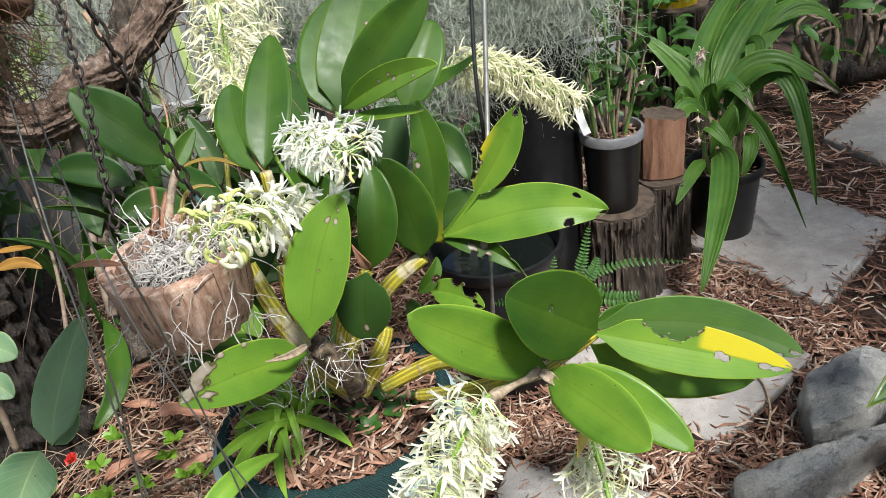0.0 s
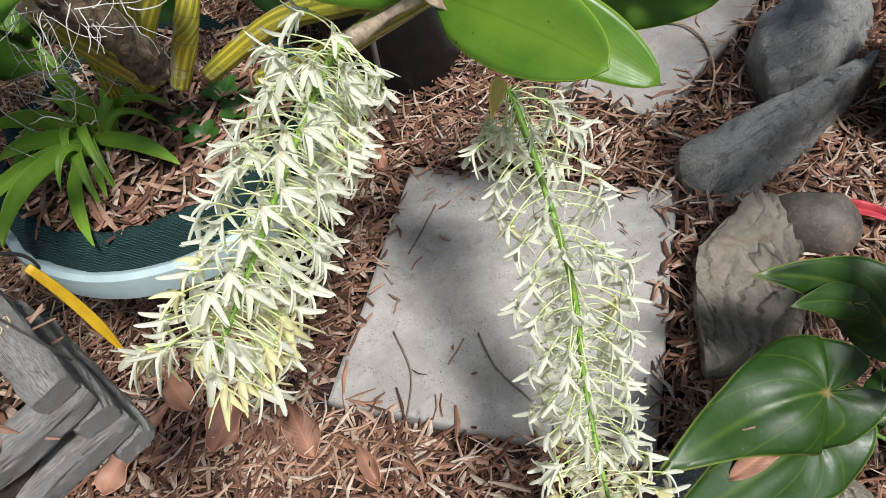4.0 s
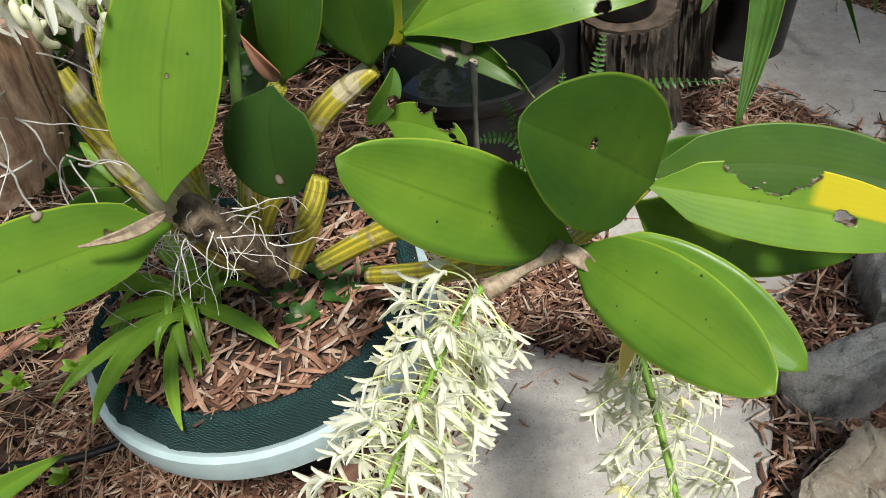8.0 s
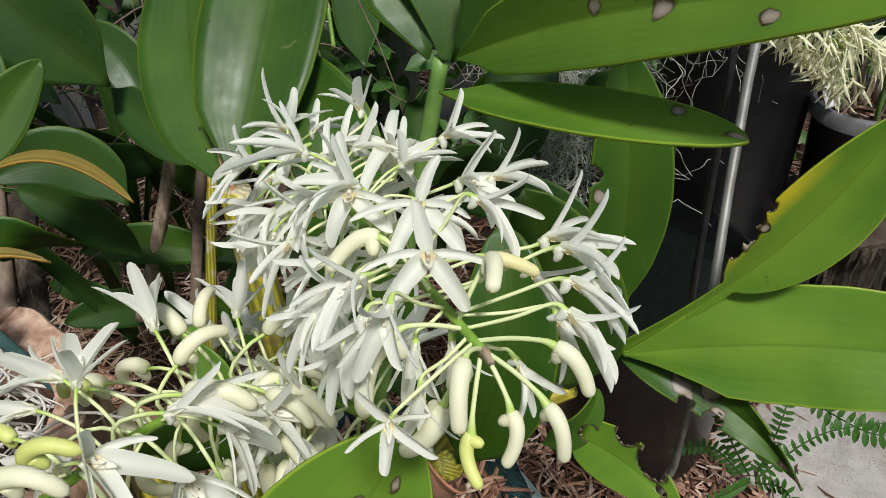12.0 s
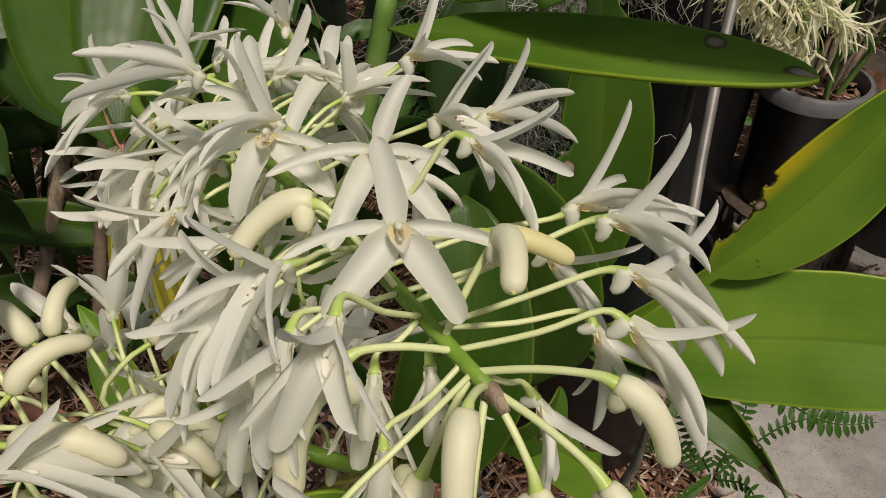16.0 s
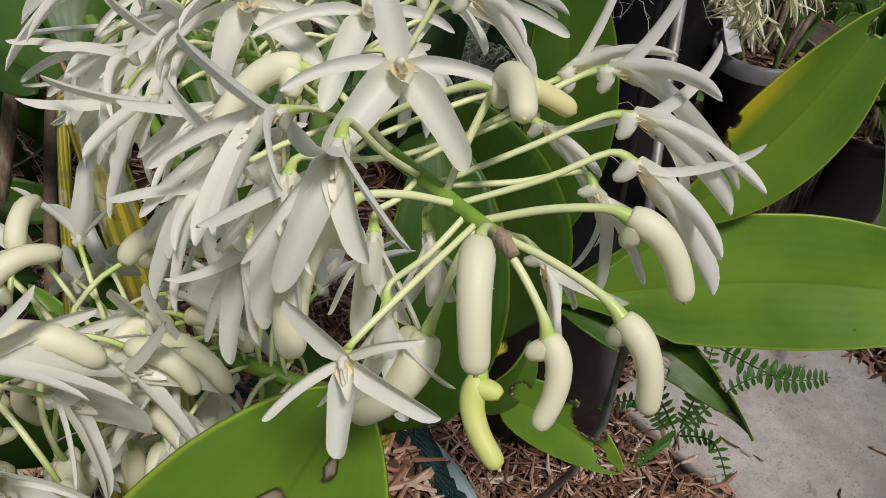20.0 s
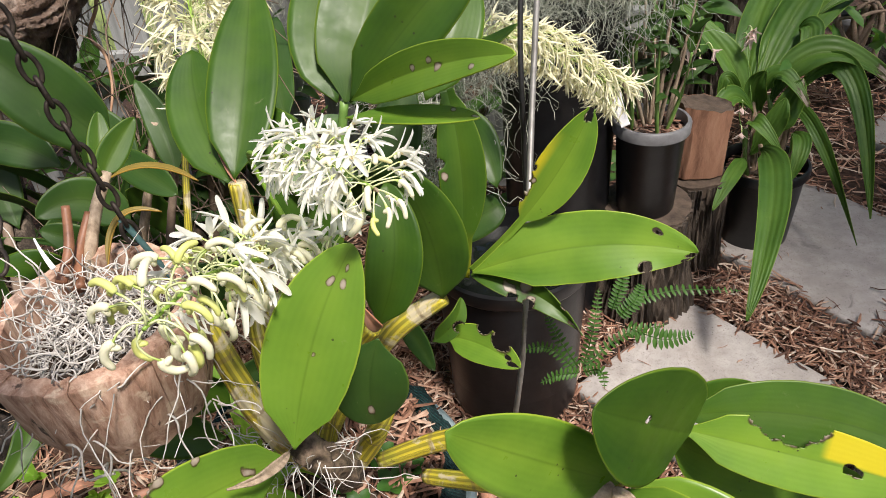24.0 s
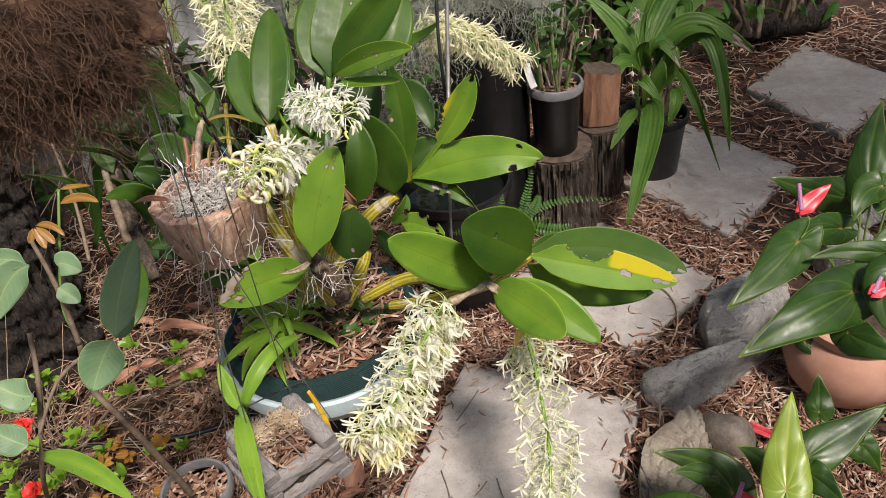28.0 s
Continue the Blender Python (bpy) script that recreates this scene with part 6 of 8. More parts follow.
# hanging slat basket
def slat_basket():
    c = [Vector((-0.241, 0.462, 0)), Vector((-0.18, 0.383, 0)), Vector((-0.258, 0.322, 0)), Vector((-0.322, 0.405, 0))]
    mid = sum(c, Vector()) / 4
    top = 0.562
    ob = thing("slat_basket", (mid.x, mid.y, top - 0.1), "grey weathered timber slat basket hung on wires", "basket")
    for level in range(5):
        z = top - 0.006 - level * 0.0142
        for e in ((1, 3) if level % 2 else (0, 2)):
            for a, b in ((c[e], c[(e + 1) % 4]),):
                way = (b - a).normalized()
                side = Vector((-way.y, way.x, 0))
                shrink = 0.8 + 0.04 * level
                a2, b2 = mid + (a - mid) * shrink - way * 0.009, mid + (b - mid) * shrink + way * 0.009
                w, h, n = 0.0112, 0.0076, 40
                v, f, uv = [], [], []
                for i in range(n + 1):
                    q = a2.lerp(b2, i / n)
                    end = min(1, 0.86 + 0.14 * min(i, n - i) / 2)
                    for k in range(28):
                        a0 = 6.2832 * (k + 0.5) / 28
                        dx, dz = [math.copysign(abs(m) ** 0.45, m) for m in (math.cos(a0), math.sin(a0))]
                        j = 0.0016 * noise.noise((i * 0.11 + e * 9, dx * 1.5 + level * 3, dz * 1.5)) + 0.0009 * noise.noise((i * 0.2 + e * 9, dx * 7 + level * 3, dz * 7))
                        j -= 0.0035 * max(0, 0.1 - abs(noise.noise((i * 0.045 + e * 5, dx * 2.6 + level * 7, dz * 2.6)))) * 6
                        v.append(q + side * dx * (w * end + j) + Vector((0, 0, z + dz * (h * end + j))))
                        uv.append((i / n + level * 1.7 + e, k / 28 + e * 0.37))
                for i in range(n):
                    for k in range(28):
                        f.append((i * 28 + k, i * 28 + (k + 1) % 28, (i + 1) * 28 + (k + 1) % 28, (i + 1) * 28 + k))
                f += [tuple(range(27, -1, -1)), tuple(n * 28 + k for k in range(28))]
                bevel_sharp(make("slat", v, f, WEATHERED, ob, uv=uv))
    lathe("potting_mix", (mid.x, mid.y, top - 0.07), [(0.035, 0), (0.045, 0.02), (0.046, 0.04), (0.02, 0.05)], SOIL, ob, sides=24, wobble=0.2)

    def inside(rng):
        k = rng.choice(((-0.004, 0.028), (-0.03, 0.012), (-0.016, -0.004), (0.014, 0.02)))
        return (mid.x + k[0] + rng.gauss(0, 0.008), mid.y + k[1] + rng.gauss(0, 0.008), top - 0.03 + 0.036 * rng.random() ** 2)

    tangle("sphagnum_moss", 3600, inside, (0.005, 0.015), (0.0003, 0.0008), MOSS_DRY, "pale dry sphagnum moss", 11, 2.2, 4, 5, 0.0, ob)

    def chip(rng):
        return mid.x + rng.uniform(-0.036, 0.036), mid.y + rng.uniform(-0.036, 0.036), top - 0.028 + 0.02 * rng.random()

    strips("bark_chips", 90, chip, (0.016, 0.05), (0.002, 0.006), BARK_CHIP, "dead leaf bits and bark in the slat basket", 15, 0.006)
    for k, (a, b) in enumerate(((-0.02, 0.02), (0.012, -0.02), (-0.005, -0.03))):
        tube("stem", [(mid.x - 0.045, mid.y - 0.012 + b * 0.3, top - 0.012), (mid.x - 0.005, mid.y + a, top + 0.006), (mid.x + 0.03, mid.y + b, top - 0.008)], 0.001, TWIG, ob, "thin brown root", 8, 12, 0.3)
    return ob, mid, top


MOSS_DRY = plain("dry_moss", (0.42, 0.30, 0.18), (0.75, 0.63, 0.46), 60, 0.85).m
basket, BMID, BTOP = slat_basket()
young = thing("young_orchid", (BMID.x - 0.02, BMID.y, BTOP), "young strap-leaved orchid rooted in the slat basket", "orchid")
leaf(young, (-0.264, 0.36, 0.652), (-0.233, 0.394, 0.69), (-0.2105, 0.463, 0.654), 0.0176, (0.272, -0.695, 0.666), LEAF_STRAP, fold=0.25, outline=strap)
leaf(young, (-0.268, 0.359, 0.651), (-0.278, 0.372, 0.669), (-0.287, 0.39, 0.693), 0.0176, (0.317, -0.668, 0.673), LEAF_STRAP, fold=0.3, outline=strap)
leaf(young, (-0.268, 0.348, 0.652), (-0.25, 0.289, 0.656), (-0.227, 0.228, 0.657), 0.0141, (0.304, -0.613, 0.729), LEAF_STRAP, fold=0.3, outline=strap)
leaf(young, (-0.263, 0.348, 0.652), (-0.242, 0.284, 0.657), (-0.22, 0.225, 0.652), 0.0153, (0.304, -0.613, 0.729), LEAF_STRAP, fold=0.3, outline=strap)
tube("stem", [(BMID.x - 0.035, BMID.y - 0.005, BTOP - 0.03), (-0.258, 0.338, 0.639), (-0.268, 0.359, 0.651)], 0.004, PETIOLE, young, "", 8, 8)
leaf(young, (-0.227, 0.475, 0.546), (-0.214, 0.467, 0.503), (-0.205, 0.454, 0.46), 0.0066, (0.399, -0.578, 0.711), YELLOW_LABEL, "plant_label", "yellow plastic plant label tied with black cord", outline=lambda s: (0.75 + 0.25 * math.sin(3.1 * s)) * (1 - 0.85 * max(0, s - 0.6) / 0.4), fold=0.35, wave=0.15, twist=25)
for a, b, c in (((-0.223, 0.4, 0.62), (-0.215, 0.379, 0.793), (-0.193, 0.323, 0.953)), ((-0.298, 0.36, 0.603), (-0.241, 0.343, 0.847), (-0.205, 0.296, 1.035)), ((-0.178, 0.39, 0.565), (-0.245, 0.397, 0.839), (-0.272, 0.438, 1.009)), ((-0.26, 0.328, 0.565), (-0.245, 0.348, 0.894), (-0.251, 0.388, 1.02))):
    tagged(tube("hanging_wire", [a, b, c], 0.0007, WIRE, None, "", 5, 14), "thin galvanised wire holding the slat basket", "wire", "wires of the slat basket")

tagged(tube("cord", [(-0.3, 0.44, 0.565), (-0.243, 0.466, 0.568), (-0.226, 0.476, 0.556), (-0.224, 0.478, 0.54), (-0.23, 0.474, 0.54)], 0.0011, BLACK_ROD, None, "", 6, 24), "thin black cord tying the yellow label", "cord")

# coir basket overhead
coir = thing("coir_basket", (-0.327, 0.381, 1.072), "hanging basket of shaggy brown coconut fibre", "basket")
CO = Vector((-0.327, 0.381, 1.072))
lathe("fibre_core", CO - Vector((0, 0, 0.07)), [(0.02, 0), (0.055, 0.02), (0.075, 0.07), (0.078, 0.12), (0.05, 0.13)], COIR, coir, sides=32, wobble=0.2)


def coir_spot(rng):
    a, h = rng.uniform(0, 6.28), rng.uniform(-0.06, 0.06)
    r = 0.078 - 0.35 * max(0, -h)
    return CO + Vector((math.cos(a) * r, math.sin(a) * r, h))


tangle("fibre", 6500, coir_spot, (0.025, 0.07), (0.00018, 0.00045), COIR, "loose brown fibres", 21, 1.3, 3, 6, 0.4, coir)
tube("twig", [(-0.251, 0.424, 1.092), (-0.24, 0.407, 1.068), (-0.238, 0.397, 1.055)], 0.012, COIR, coir, "hanging fibre strip", 8, 10, 0.3)

# sapling with its pot
AZ = (-0.555, 0.673, 0.12)
pot((AZ[0], AZ[1], -0.01), 0.062, 0.13, "grey plastic pot of bark with a thin sapling", BLACK_PLASTIC, GREY_PLASTIC)
chips_in((AZ[0], AZ[1], 0.1), 0.055, 160, "dry bark chips in the sapling pot", 63, (0.008, 0.025), (0.004, 0.009))
sapling = thing("sapling", (AZ[0], AZ[1], 0.1), "thin sapling with broad dull green leaves", "sapling")
tube("stem", [(AZ[0] - 0.01, AZ[1], 0.09), (-0.563, 0.603, 0.371), (-0.603, 0.622, 0.45), (-0.59, 0.627, 0.541)], lambda s: 0.0062 - 0.002 * s, TWIG, sapling, "", 10, 24, 0.12)
tube("branch", [(-0.59, 0.627, 0.541), (-0.592, 0.647, 0.635), (-0.604, 0.664, 0.71)], lambda s: 0.0045 - 0.0015 * s, TWIG, sapling, "", 8, 16, 0.1)
tube("branch", [(-0.593, 0.635, 0.551), (-0.598, 0.647, 0.603), (-0.58, 0.69, 0.693), (-0.568, 0.722, 0.753)], lambda s: 0.0022, PETIOLE, sapling, "", 6, 14)
tube("branch", [(-0.593, 0.624, 0.52), (-0.62, 0.579, 0.511), (-0.653, 0.536, 0.454)], lambda s: 0.0028, TWIG, sapling, "", 6, 14)
tube("branch", [(-0.68, 0.663, 0.544), (-0.675, 0.611, 0.473), (-0.715, 0.566, 0.329), (-0.914, 0.752, 0)], lambda s: 0.004, TWIG, sapling, "", 6, 14, 0.15)
leaf(sapling, (-0.497, 0.57, 0.594), (-0.484, 0.606, 0.642), (-0.453, 0.65, 0.701), 0.0487, (0.426, -0.723, 0.544), LEAF_SAP, fold=0.15, wave=0.05)
leaf(sapling, (-0.482, 0.538, 0.618), (-0.5, 0.522, 0.596), (-0.516, 0.499, 0.566), 0.0574, (0.45, -0.664, 0.597), LEAF_SAP, fold=0.15, wave=0.05)
leaf(sapling, (-0.506, 0.585, 0.581), (-0.49, 0.595, 0.594), (-0.48, 0.609, 0.613), 0.0208, (0.423, -0.7, 0.575), LEAF_SAP, fold=0.15, wave=0.05)
leaf(sapling, (-0.593, 0.619, 0.698), (-0.624, 0.606, 0.683), (-0.649, 0.575, 0.642), 0.0463, (0.528, -0.695, 0.488), LEAF_SAP, fold=0.15, wave=0.05)
leaf(sapling, (-0.598, 0.621, 0.702), (-0.624, 0.625, 0.708), (-0.654, 0.628, 0.714), 0.0308, (0.528, -0.71, 0.466), LEAF_SAP, fold=0.15, wave=0.05)
leaf(sapling, (-0.583, 0.658, 0.667), (-0.571, 0.658, 0.667), (-0.548, 0.651, 0.656), 0.0372, (0.476, -0.728, 0.494), LEAF_SAP, fold=0.15, wave=0.05)
leaf(sapling, (-0.585, 0.638, 0.641), (-0.572, 0.633, 0.633), (-0.555, 0.625, 0.621), 0.0291, (0.477, -0.707, 0.523), LEAF_SAP, fold=0.15, wave=0.05)
leaf(sapling, (-0.569, 0.709, 0.736), (-0.54, 0.714, 0.741), (-0.513, 0.709, 0.732), 0.0129, (0.452, -0.779, 0.435), LEAF_NEW, fold=0.15, wave=0.05)
leaf(sapling, (-0.567, 0.722, 0.753), (-0.546, 0.724, 0.754), (-0.522, 0.723, 0.753), 0.0065, (0.456, -0.784, 0.422), LEAF_NEW, fold=0.15, wave=0.05)
leaf(sapling, (-0.596, 0.676, 0.725), (-0.574, 0.675, 0.723), (-0.556, 0.665, 0.709), 0.0095, (0.483, -0.75, 0.452), LEAF_NEW, fold=0.15, wave=0.05)
leaf(sapling, (-0.596, 0.675, 0.724), (-0.58, 0.666, 0.712), (-0.571, 0.659, 0.702), 0.0111, (0.487, -0.742, 0.461), LEAF_NEW, fold=0.15, wave=0.05)
leaf(sapling, (-0.598, 0.674, 0.723), (-0.59, 0.664, 0.709), (-0.584, 0.656, 0.698), 0.0111, (0.495, -0.736, 0.462), LEAF_NEW, fold=0.15, wave=0.05)
leaf(sapling, (-0.6, 0.674, 0.723), (-0.603, 0.666, 0.713), (-0.608, 0.662, 0.707), 0.0095, (0.503, -0.735, 0.455), LEAF_NEW, fold=0.15, wave=0.05)
leaf(sapling, (-0.655, 0.571, 0.501), (-0.679, 0.572, 0.504), (-0.71, 0.583, 0.521), 0.0499, (0.528, -0.612, 0.588), LEAF_SAP, fold=0.15, wave=0.05)
leaf(sapling, (-0.626, 0.49, 0.458), (-0.546, 0.452, 0.469), (-0.467, 0.395, 0.456), 0.0278, (0.467, -0.57, 0.676), LEAF_STRAP, "leaf", "pale yellowing long leaf", fold=0.2, outline=strap)
leaf(sapling, (-0.671, 0.527, 0.442), (-0.695, 0.533, 0.452), (-0.726, 0.544, 0.468), 0.0457, (0.534, -0.574, 0.621), LEAF_SAP, fold=0.15, wave=0.05)


# strap-leaved plant in the tub
strap_plant = thing("strap_fern", (-0.36, 0.79, 0.285), "bright green strap-leaved fern growing in the tub", "fern")
leaf(strap_plant, (-0.349, 0.841, 0.347), (-0.405, 0.778, 0.372), (-0.446, 0.717, 0.369), 0.0157, (0.461, -0.599, 0.654), LEAF_STRAP, fold=0.25, outline=strap, wave=0.15, seed=1)
leaf(strap_plant, (-0.35, 0.839, 0.345), (-0.387, 0.765, 0.372), (-0.401, 0.69, 0.366), 0.0182, (0.448, -0.595, 0.668), LEAF_STRAP, fold=0.25, outline=strap, wave=0.15, seed=2)
leaf(strap_plant, (-0.359, 0.81, 0.344), (-0.352, 0.753, 0.341), (-0.33, 0.694, 0.335), 0.0140, (0.405, -0.58, 0.707), LEAF_STRAP, fold=0.25, outline=strap, wave=0.2, seed=3)
leaf(strap_plant, (-0.357, 0.857, 0.335), (-0.293, 0.817, 0.346), (-0.249, 0.781, 0.334), 0.0177, (0.325, -0.648, 0.688), LEAF_STRAP, fold=0.25, outline=strap, wave=0.1, seed=4)
leaf(strap_plant, (-0.357, 0.857, 0.335), (-0.386, 0.823, 0.374), (-0.414, 0.79, 0.386), 0.0180, (0.429, -0.639, 0.638), LEAF_STRAP, fold=0.25, outline=strap, wave=0.15, seed=5)
leaf(strap_plant, (-0.364, 0.866, 0.331), (-0.394, 0.862, 0.373), (-0.426, 0.828, 0.397), 0.0200, (0.429, -0.639, 0.638), LEAF_STRAP, fold=0.25, outline=strap, wave=0.1, seed=6)
leaf(strap_plant, (-0.351, 0.879, 0.329), (-0.36, 0.894, 0.374), (-0.378, 0.903, 0.415), 0.0192, (0.422, -0.689, 0.589), LEAF_STRAP, fold=0.25, outline=strap, wave=0.1, seed=7)
leaf(strap_plant, (-0.344, 0.89, 0.326), (-0.372, 0.919, 0.374), (-0.391, 0.955, 0.413), 0.0167, (0.422, -0.689, 0.589), LEAF_STRAP, fold=0.25, outline=strap, wave=0.1, seed=8)
leaf(strap_plant, (-0.339, 0.885, 0.32), (-0.313, 0.881, 0.357), (-0.282, 0.861, 0.363), 0.0143, (0.332, -0.691, 0.642), LEAF_STRAP, fold=0.25, outline=strap, wave=0.1, seed=9)
leaf(strap_plant, (-0.465, 1.054, 0.363), (-0.494, 1.075, 0.388), (-0.522, 1.095, 0.411), 0.0244, (0.443, -0.748, 0.494), LEAF_STRAP, fold=0.25, outline=strap, wave=0.1, seed=10)
srng = random.Random(6)
for k in range(17):
    a = srng.uniform(0, 6.28)
    q = Vector((-0.352 + srng.gauss(0, 0.012), 0.855 + srng.gauss(0, 0.02), 0.31))
    w, l = Vector((math.cos(a), math.sin(a), 0)), srng.uniform(0.05, 0.09)
    leaf(strap_plant, q, q + w * l * 0.6 + Vector((0, 0, srng.uniform(0.03, 0.06))), q + w * l * 1.3 + Vector((0, 0, srng.uniform(-0.005, 0.035))), srng.uniform(0.008, 0.013), (0.1, -0.5, 0.85), LEAF_STRAP, fold=0.25, outline=strap, wave=0.15, nu=12, nv=6, seed=20 + k)
tangle("loose_root", 46, lambda rng: Vector((-0.335, 0.878, 0.414)) + Vector((rng.gauss(0, 0.05), rng.gauss(0, 0.03), rng.gauss(0, 0.025))), (0.03, 0.09), (0.0005, 0.001), ROOT, "pale wiry roots loose over the dried cane", 31, 0.8, 4, 8, 0.15, None, "roots")
tangle("dry_husk", 16, lambda rng: Vector((-0.337, 0.896, 0.419)) + Vector((rng.gauss(0, 0.03), rng.gauss(0, 0.015), rng.gauss(0, 0.012))), (0.03, 0.06), (0.0016, 0.003), PAPER, "papery brown husks around the cane foot", 32, 0.3, 5, 5, 0.0, None, "husks")
for k, (x, y, z, s) in enumerate([(-0.19, 0.86, 0.30, 0.02), (-0.23, 0.83, 0.30, 0.018), (-0.21, 0.9, 0.3, 0.02), (-0.17, 0.88, 0.3, 0.016), (-0.25, 0.86, 0.3, 0.018)]):
    weed = thing("seedling", (x, y, 0.312), "tiny round-leaved weed in the bark", "weed", "weeds in the tub")
    for j in range(5):
        a = j * 1.26 + k
        out = Vector((math.cos(a), math.sin(a), 0.25))
        leaf(weed, Vector((x, y, 0.314)), Vector((x, y, 0.323)) + out * s * 0.6, Vector((x, y, 0.324)) + out * s * 1.2, s * 0.8, (0, -0.3, 1), LEAF_SEDGE, nu=8, nv=4, thick=0)


# fishbone ferns
def frond(parent, path, leaflet, count, normal, seed=0):
    """One frond: a wiry stalk and a comb of small toothed leaflets on both sides, in one mesh."""
    rng = random.Random(seed)
    pieces = [(0, tube_data(path, lambda s: 0.0011 * (1 - 0.6 * s), 5, 14))]
    n = Vector(normal).normalized()
    for k in range(count):
        s = 0.08 + 0.9 * k / count
        q = spline(path, s)
        t = (spline(path, min(1, s + 0.02)) - spline(path, max(0, s - 0.02))).normalized()
        side = t.cross(n).normalized()
        l = leaflet * (math.sin(math.pi * min(1, 0.25 + 0.75 * s)) ** 0.6) * rng.uniform(0.85, 1.1)
        for sign in (-1, 1):
            tip = q + side * sign * l + t * l * 0.25 - n * l * rng.uniform(0.0, 0.25)
            v, f, uv, _ = leaf_data(q, q.lerp(tip, 0.5) + n * l * 0.05, tip, l * 0.42, n, strap, 0.15, 0, 0, 4, 4)
            pieces.append((0, (v, f, uv)))
    v, f, uv, _ = join(pieces)
    return make("frond", v, f, LEAF_SEDGE, parent, "", uv)


fern = thing("fishbone_fern", (0.197, 1.557, 0), "green fishbone fern beside the black tub", "fern", "ferns by the stump")
FN = (-0.119, -0.831, 0.543)
frond(fern, [(0.135, 1.182, 0.298), (0.151, 1.19, 0.348), (0.169, 1.22, 0.395)], 0.012, 17, FN, 1)
frond(fern, [(0.157, 1.187, 0.304), (0.235, 1.201, 0.315), (0.354, 1.228, 0.284)], 0.012, 20, (0, -0.4, 1), 2)
frond(fern, [(0.142, 1.162, 0.303), (0.164, 1.159, 0.334), (0.176, 1.173, 0.355)], 0.014, 12, FN, 3)
frond(fern, [(0.151, 1.154, 0.288), (0.193, 1.099, 0.308), (0.238, 1.097, 0.315)], 0.016, 14, FN, 4)
frond(fern, [(0.047, 0.997, 0.36), (0.012, 0.989, 0.407), (-0.026, 0.968, 0.423)], 0.009, 14, FN, 5)
frond(fern, [(0.053, 0.998, 0.36), (0.024, 1, 0.417), (0.012, 1.018, 0.442)], 0.009, 14, FN, 6)
frond(fern, [(0.059, 0.999, 0.359), (0.076, 1.026, 0.402), (0.088, 1.061, 0.441)], 0.010, 18, FN, 7)
frond(fern, [(0.059, 0.997, 0.357), (0.117, 1.038, 0.374), (0.187, 1.069, 0.362)], 0.010, 18, FN, 8)
frond(fern, [(0.053, 0.994, 0.355), (0.02, 0.953, 0.393), (-0.005, 0.93, 0.404)], 0.009, 10, FN, 9)
frond(fern, [(0.059, 0.995, 0.354), (0.077, 0.976, 0.374), (0.074, 0.932, 0.386)], 0.009, 10, FN, 10)
fern2 = thing("fishbone_fern", (0.23, 2.155, 0), "fern hidden between the drum and the stump", "fern", "ferns by the stump")
frond(fern2, [(0.168, 1.573, 0.302), (0.175, 1.573, 0.359), (0.166, 1.581, 0.413)], 0.014, 12, FN, 11)
frond(fern2, [(0.148, 1.573, 0.304), (0.152, 1.573, 0.362), (0.143, 1.578, 0.411)], 0.014, 12, FN, 12)

# dendrobium in the pot on the stump
bush = thing("potted_orchid", (0.277, 1.562, 0.42), "wiry dendrobium with thin canes and small dark leaves", "orchid")
brng = random.Random(17)
for k in range(17):
    a, r = brng.uniform(0, 6.28), brng.uniform(0.005, 0.045)
    foot = Vector((0.277 + math.cos(a) * r, 1.562 + math.sin(a) * r, 0.415))
    topp = foot + Vector((math.cos(a) * r * 1.6 + brng.uniform(-0.03, 0.03), math.sin(a) * r * 1.6, brng.uniform(0.16, 0.34)))
    cpath = [foot, foot.lerp(topp, 0.5) + Vector((brng.uniform(-0.012, 0.012), 0, 0)), topp]
    tube("cane", cpath, lambda s: 0.0028 + 0.0012 * math.sin(6 * s), PAPER if k % 3 else PETIOLE, bush, "", 7, 10, 0.2)
    for j in range(4):
        q = spline(cpath, 0.45 + 0.17 * j)
        w = Vector((brng.uniform(-1, 1), brng.uniform(-1, 0.4), brng.uniform(0.1, 0.8))).normalized()
        leaf(bush, q, q + w * 0.026 + Vector((0, 0, 0.004)), q + w * 0.055, 0.015, (brng.uniform(-0.3, 0.3), -0.7, 0.7), LEAF_SHADE_TONE, outline=spear, nu=8, nv=4, thick=0.0006)
pinks = tube("flower_stem", [(0.3, 1.648, 0.504), (0.327, 1.619, 0.55), (0.371, 1.594, 0.561)], 0.0011, PETIOLE, bush, "", 5, 10)
PINKS = [flower_mesh("flower", random.Random(40 + k), 0.012, 0.012, PINK, 0.35, 5, broad=1.5) for k in range(2)]
for at, w in (((0.345, 1.614, 0.559), (-0.3, -1, 0.2)), ((0.359, 1.599, 0.551), (0.1, -1, -0.4)), ((0.371, 1.594, 0.561), (0.6, -1, 0)), ((0.349, 1.594, 0.544), (-0.2, -1, -0.6)), ((0.339, 1.608, 0.549), (-0.6, -0.8, 0))):
    set_flower(PINKS[0], pinks, at, w, scale=1.5)
leaf(bush, (0.218, 1.514, 0.45), (0.209, 1.529, 0.476), (0.204, 1.545, 0.503), 0.0171, (-0.125, -0.915, 0.383), WHITE_PLASTIC, "plant_label", "white plastic plant label", outline=lambda s: 1, fold=0)
tagged(tube("support_cane", [(0.29, 1.61, 0.404), (0.305, 1.701, 0.553), (0.337, 1.881, 0.791)], 0.0017, PETIOLE, None, "", 6, 8), "thin green support stake in the black pot", "stake")

# long pleated leaves
pleated = thing("pleated_orchid", (0.61, 1.80, 0.17), "orchid with long arching pleated green leaves", "orchid")


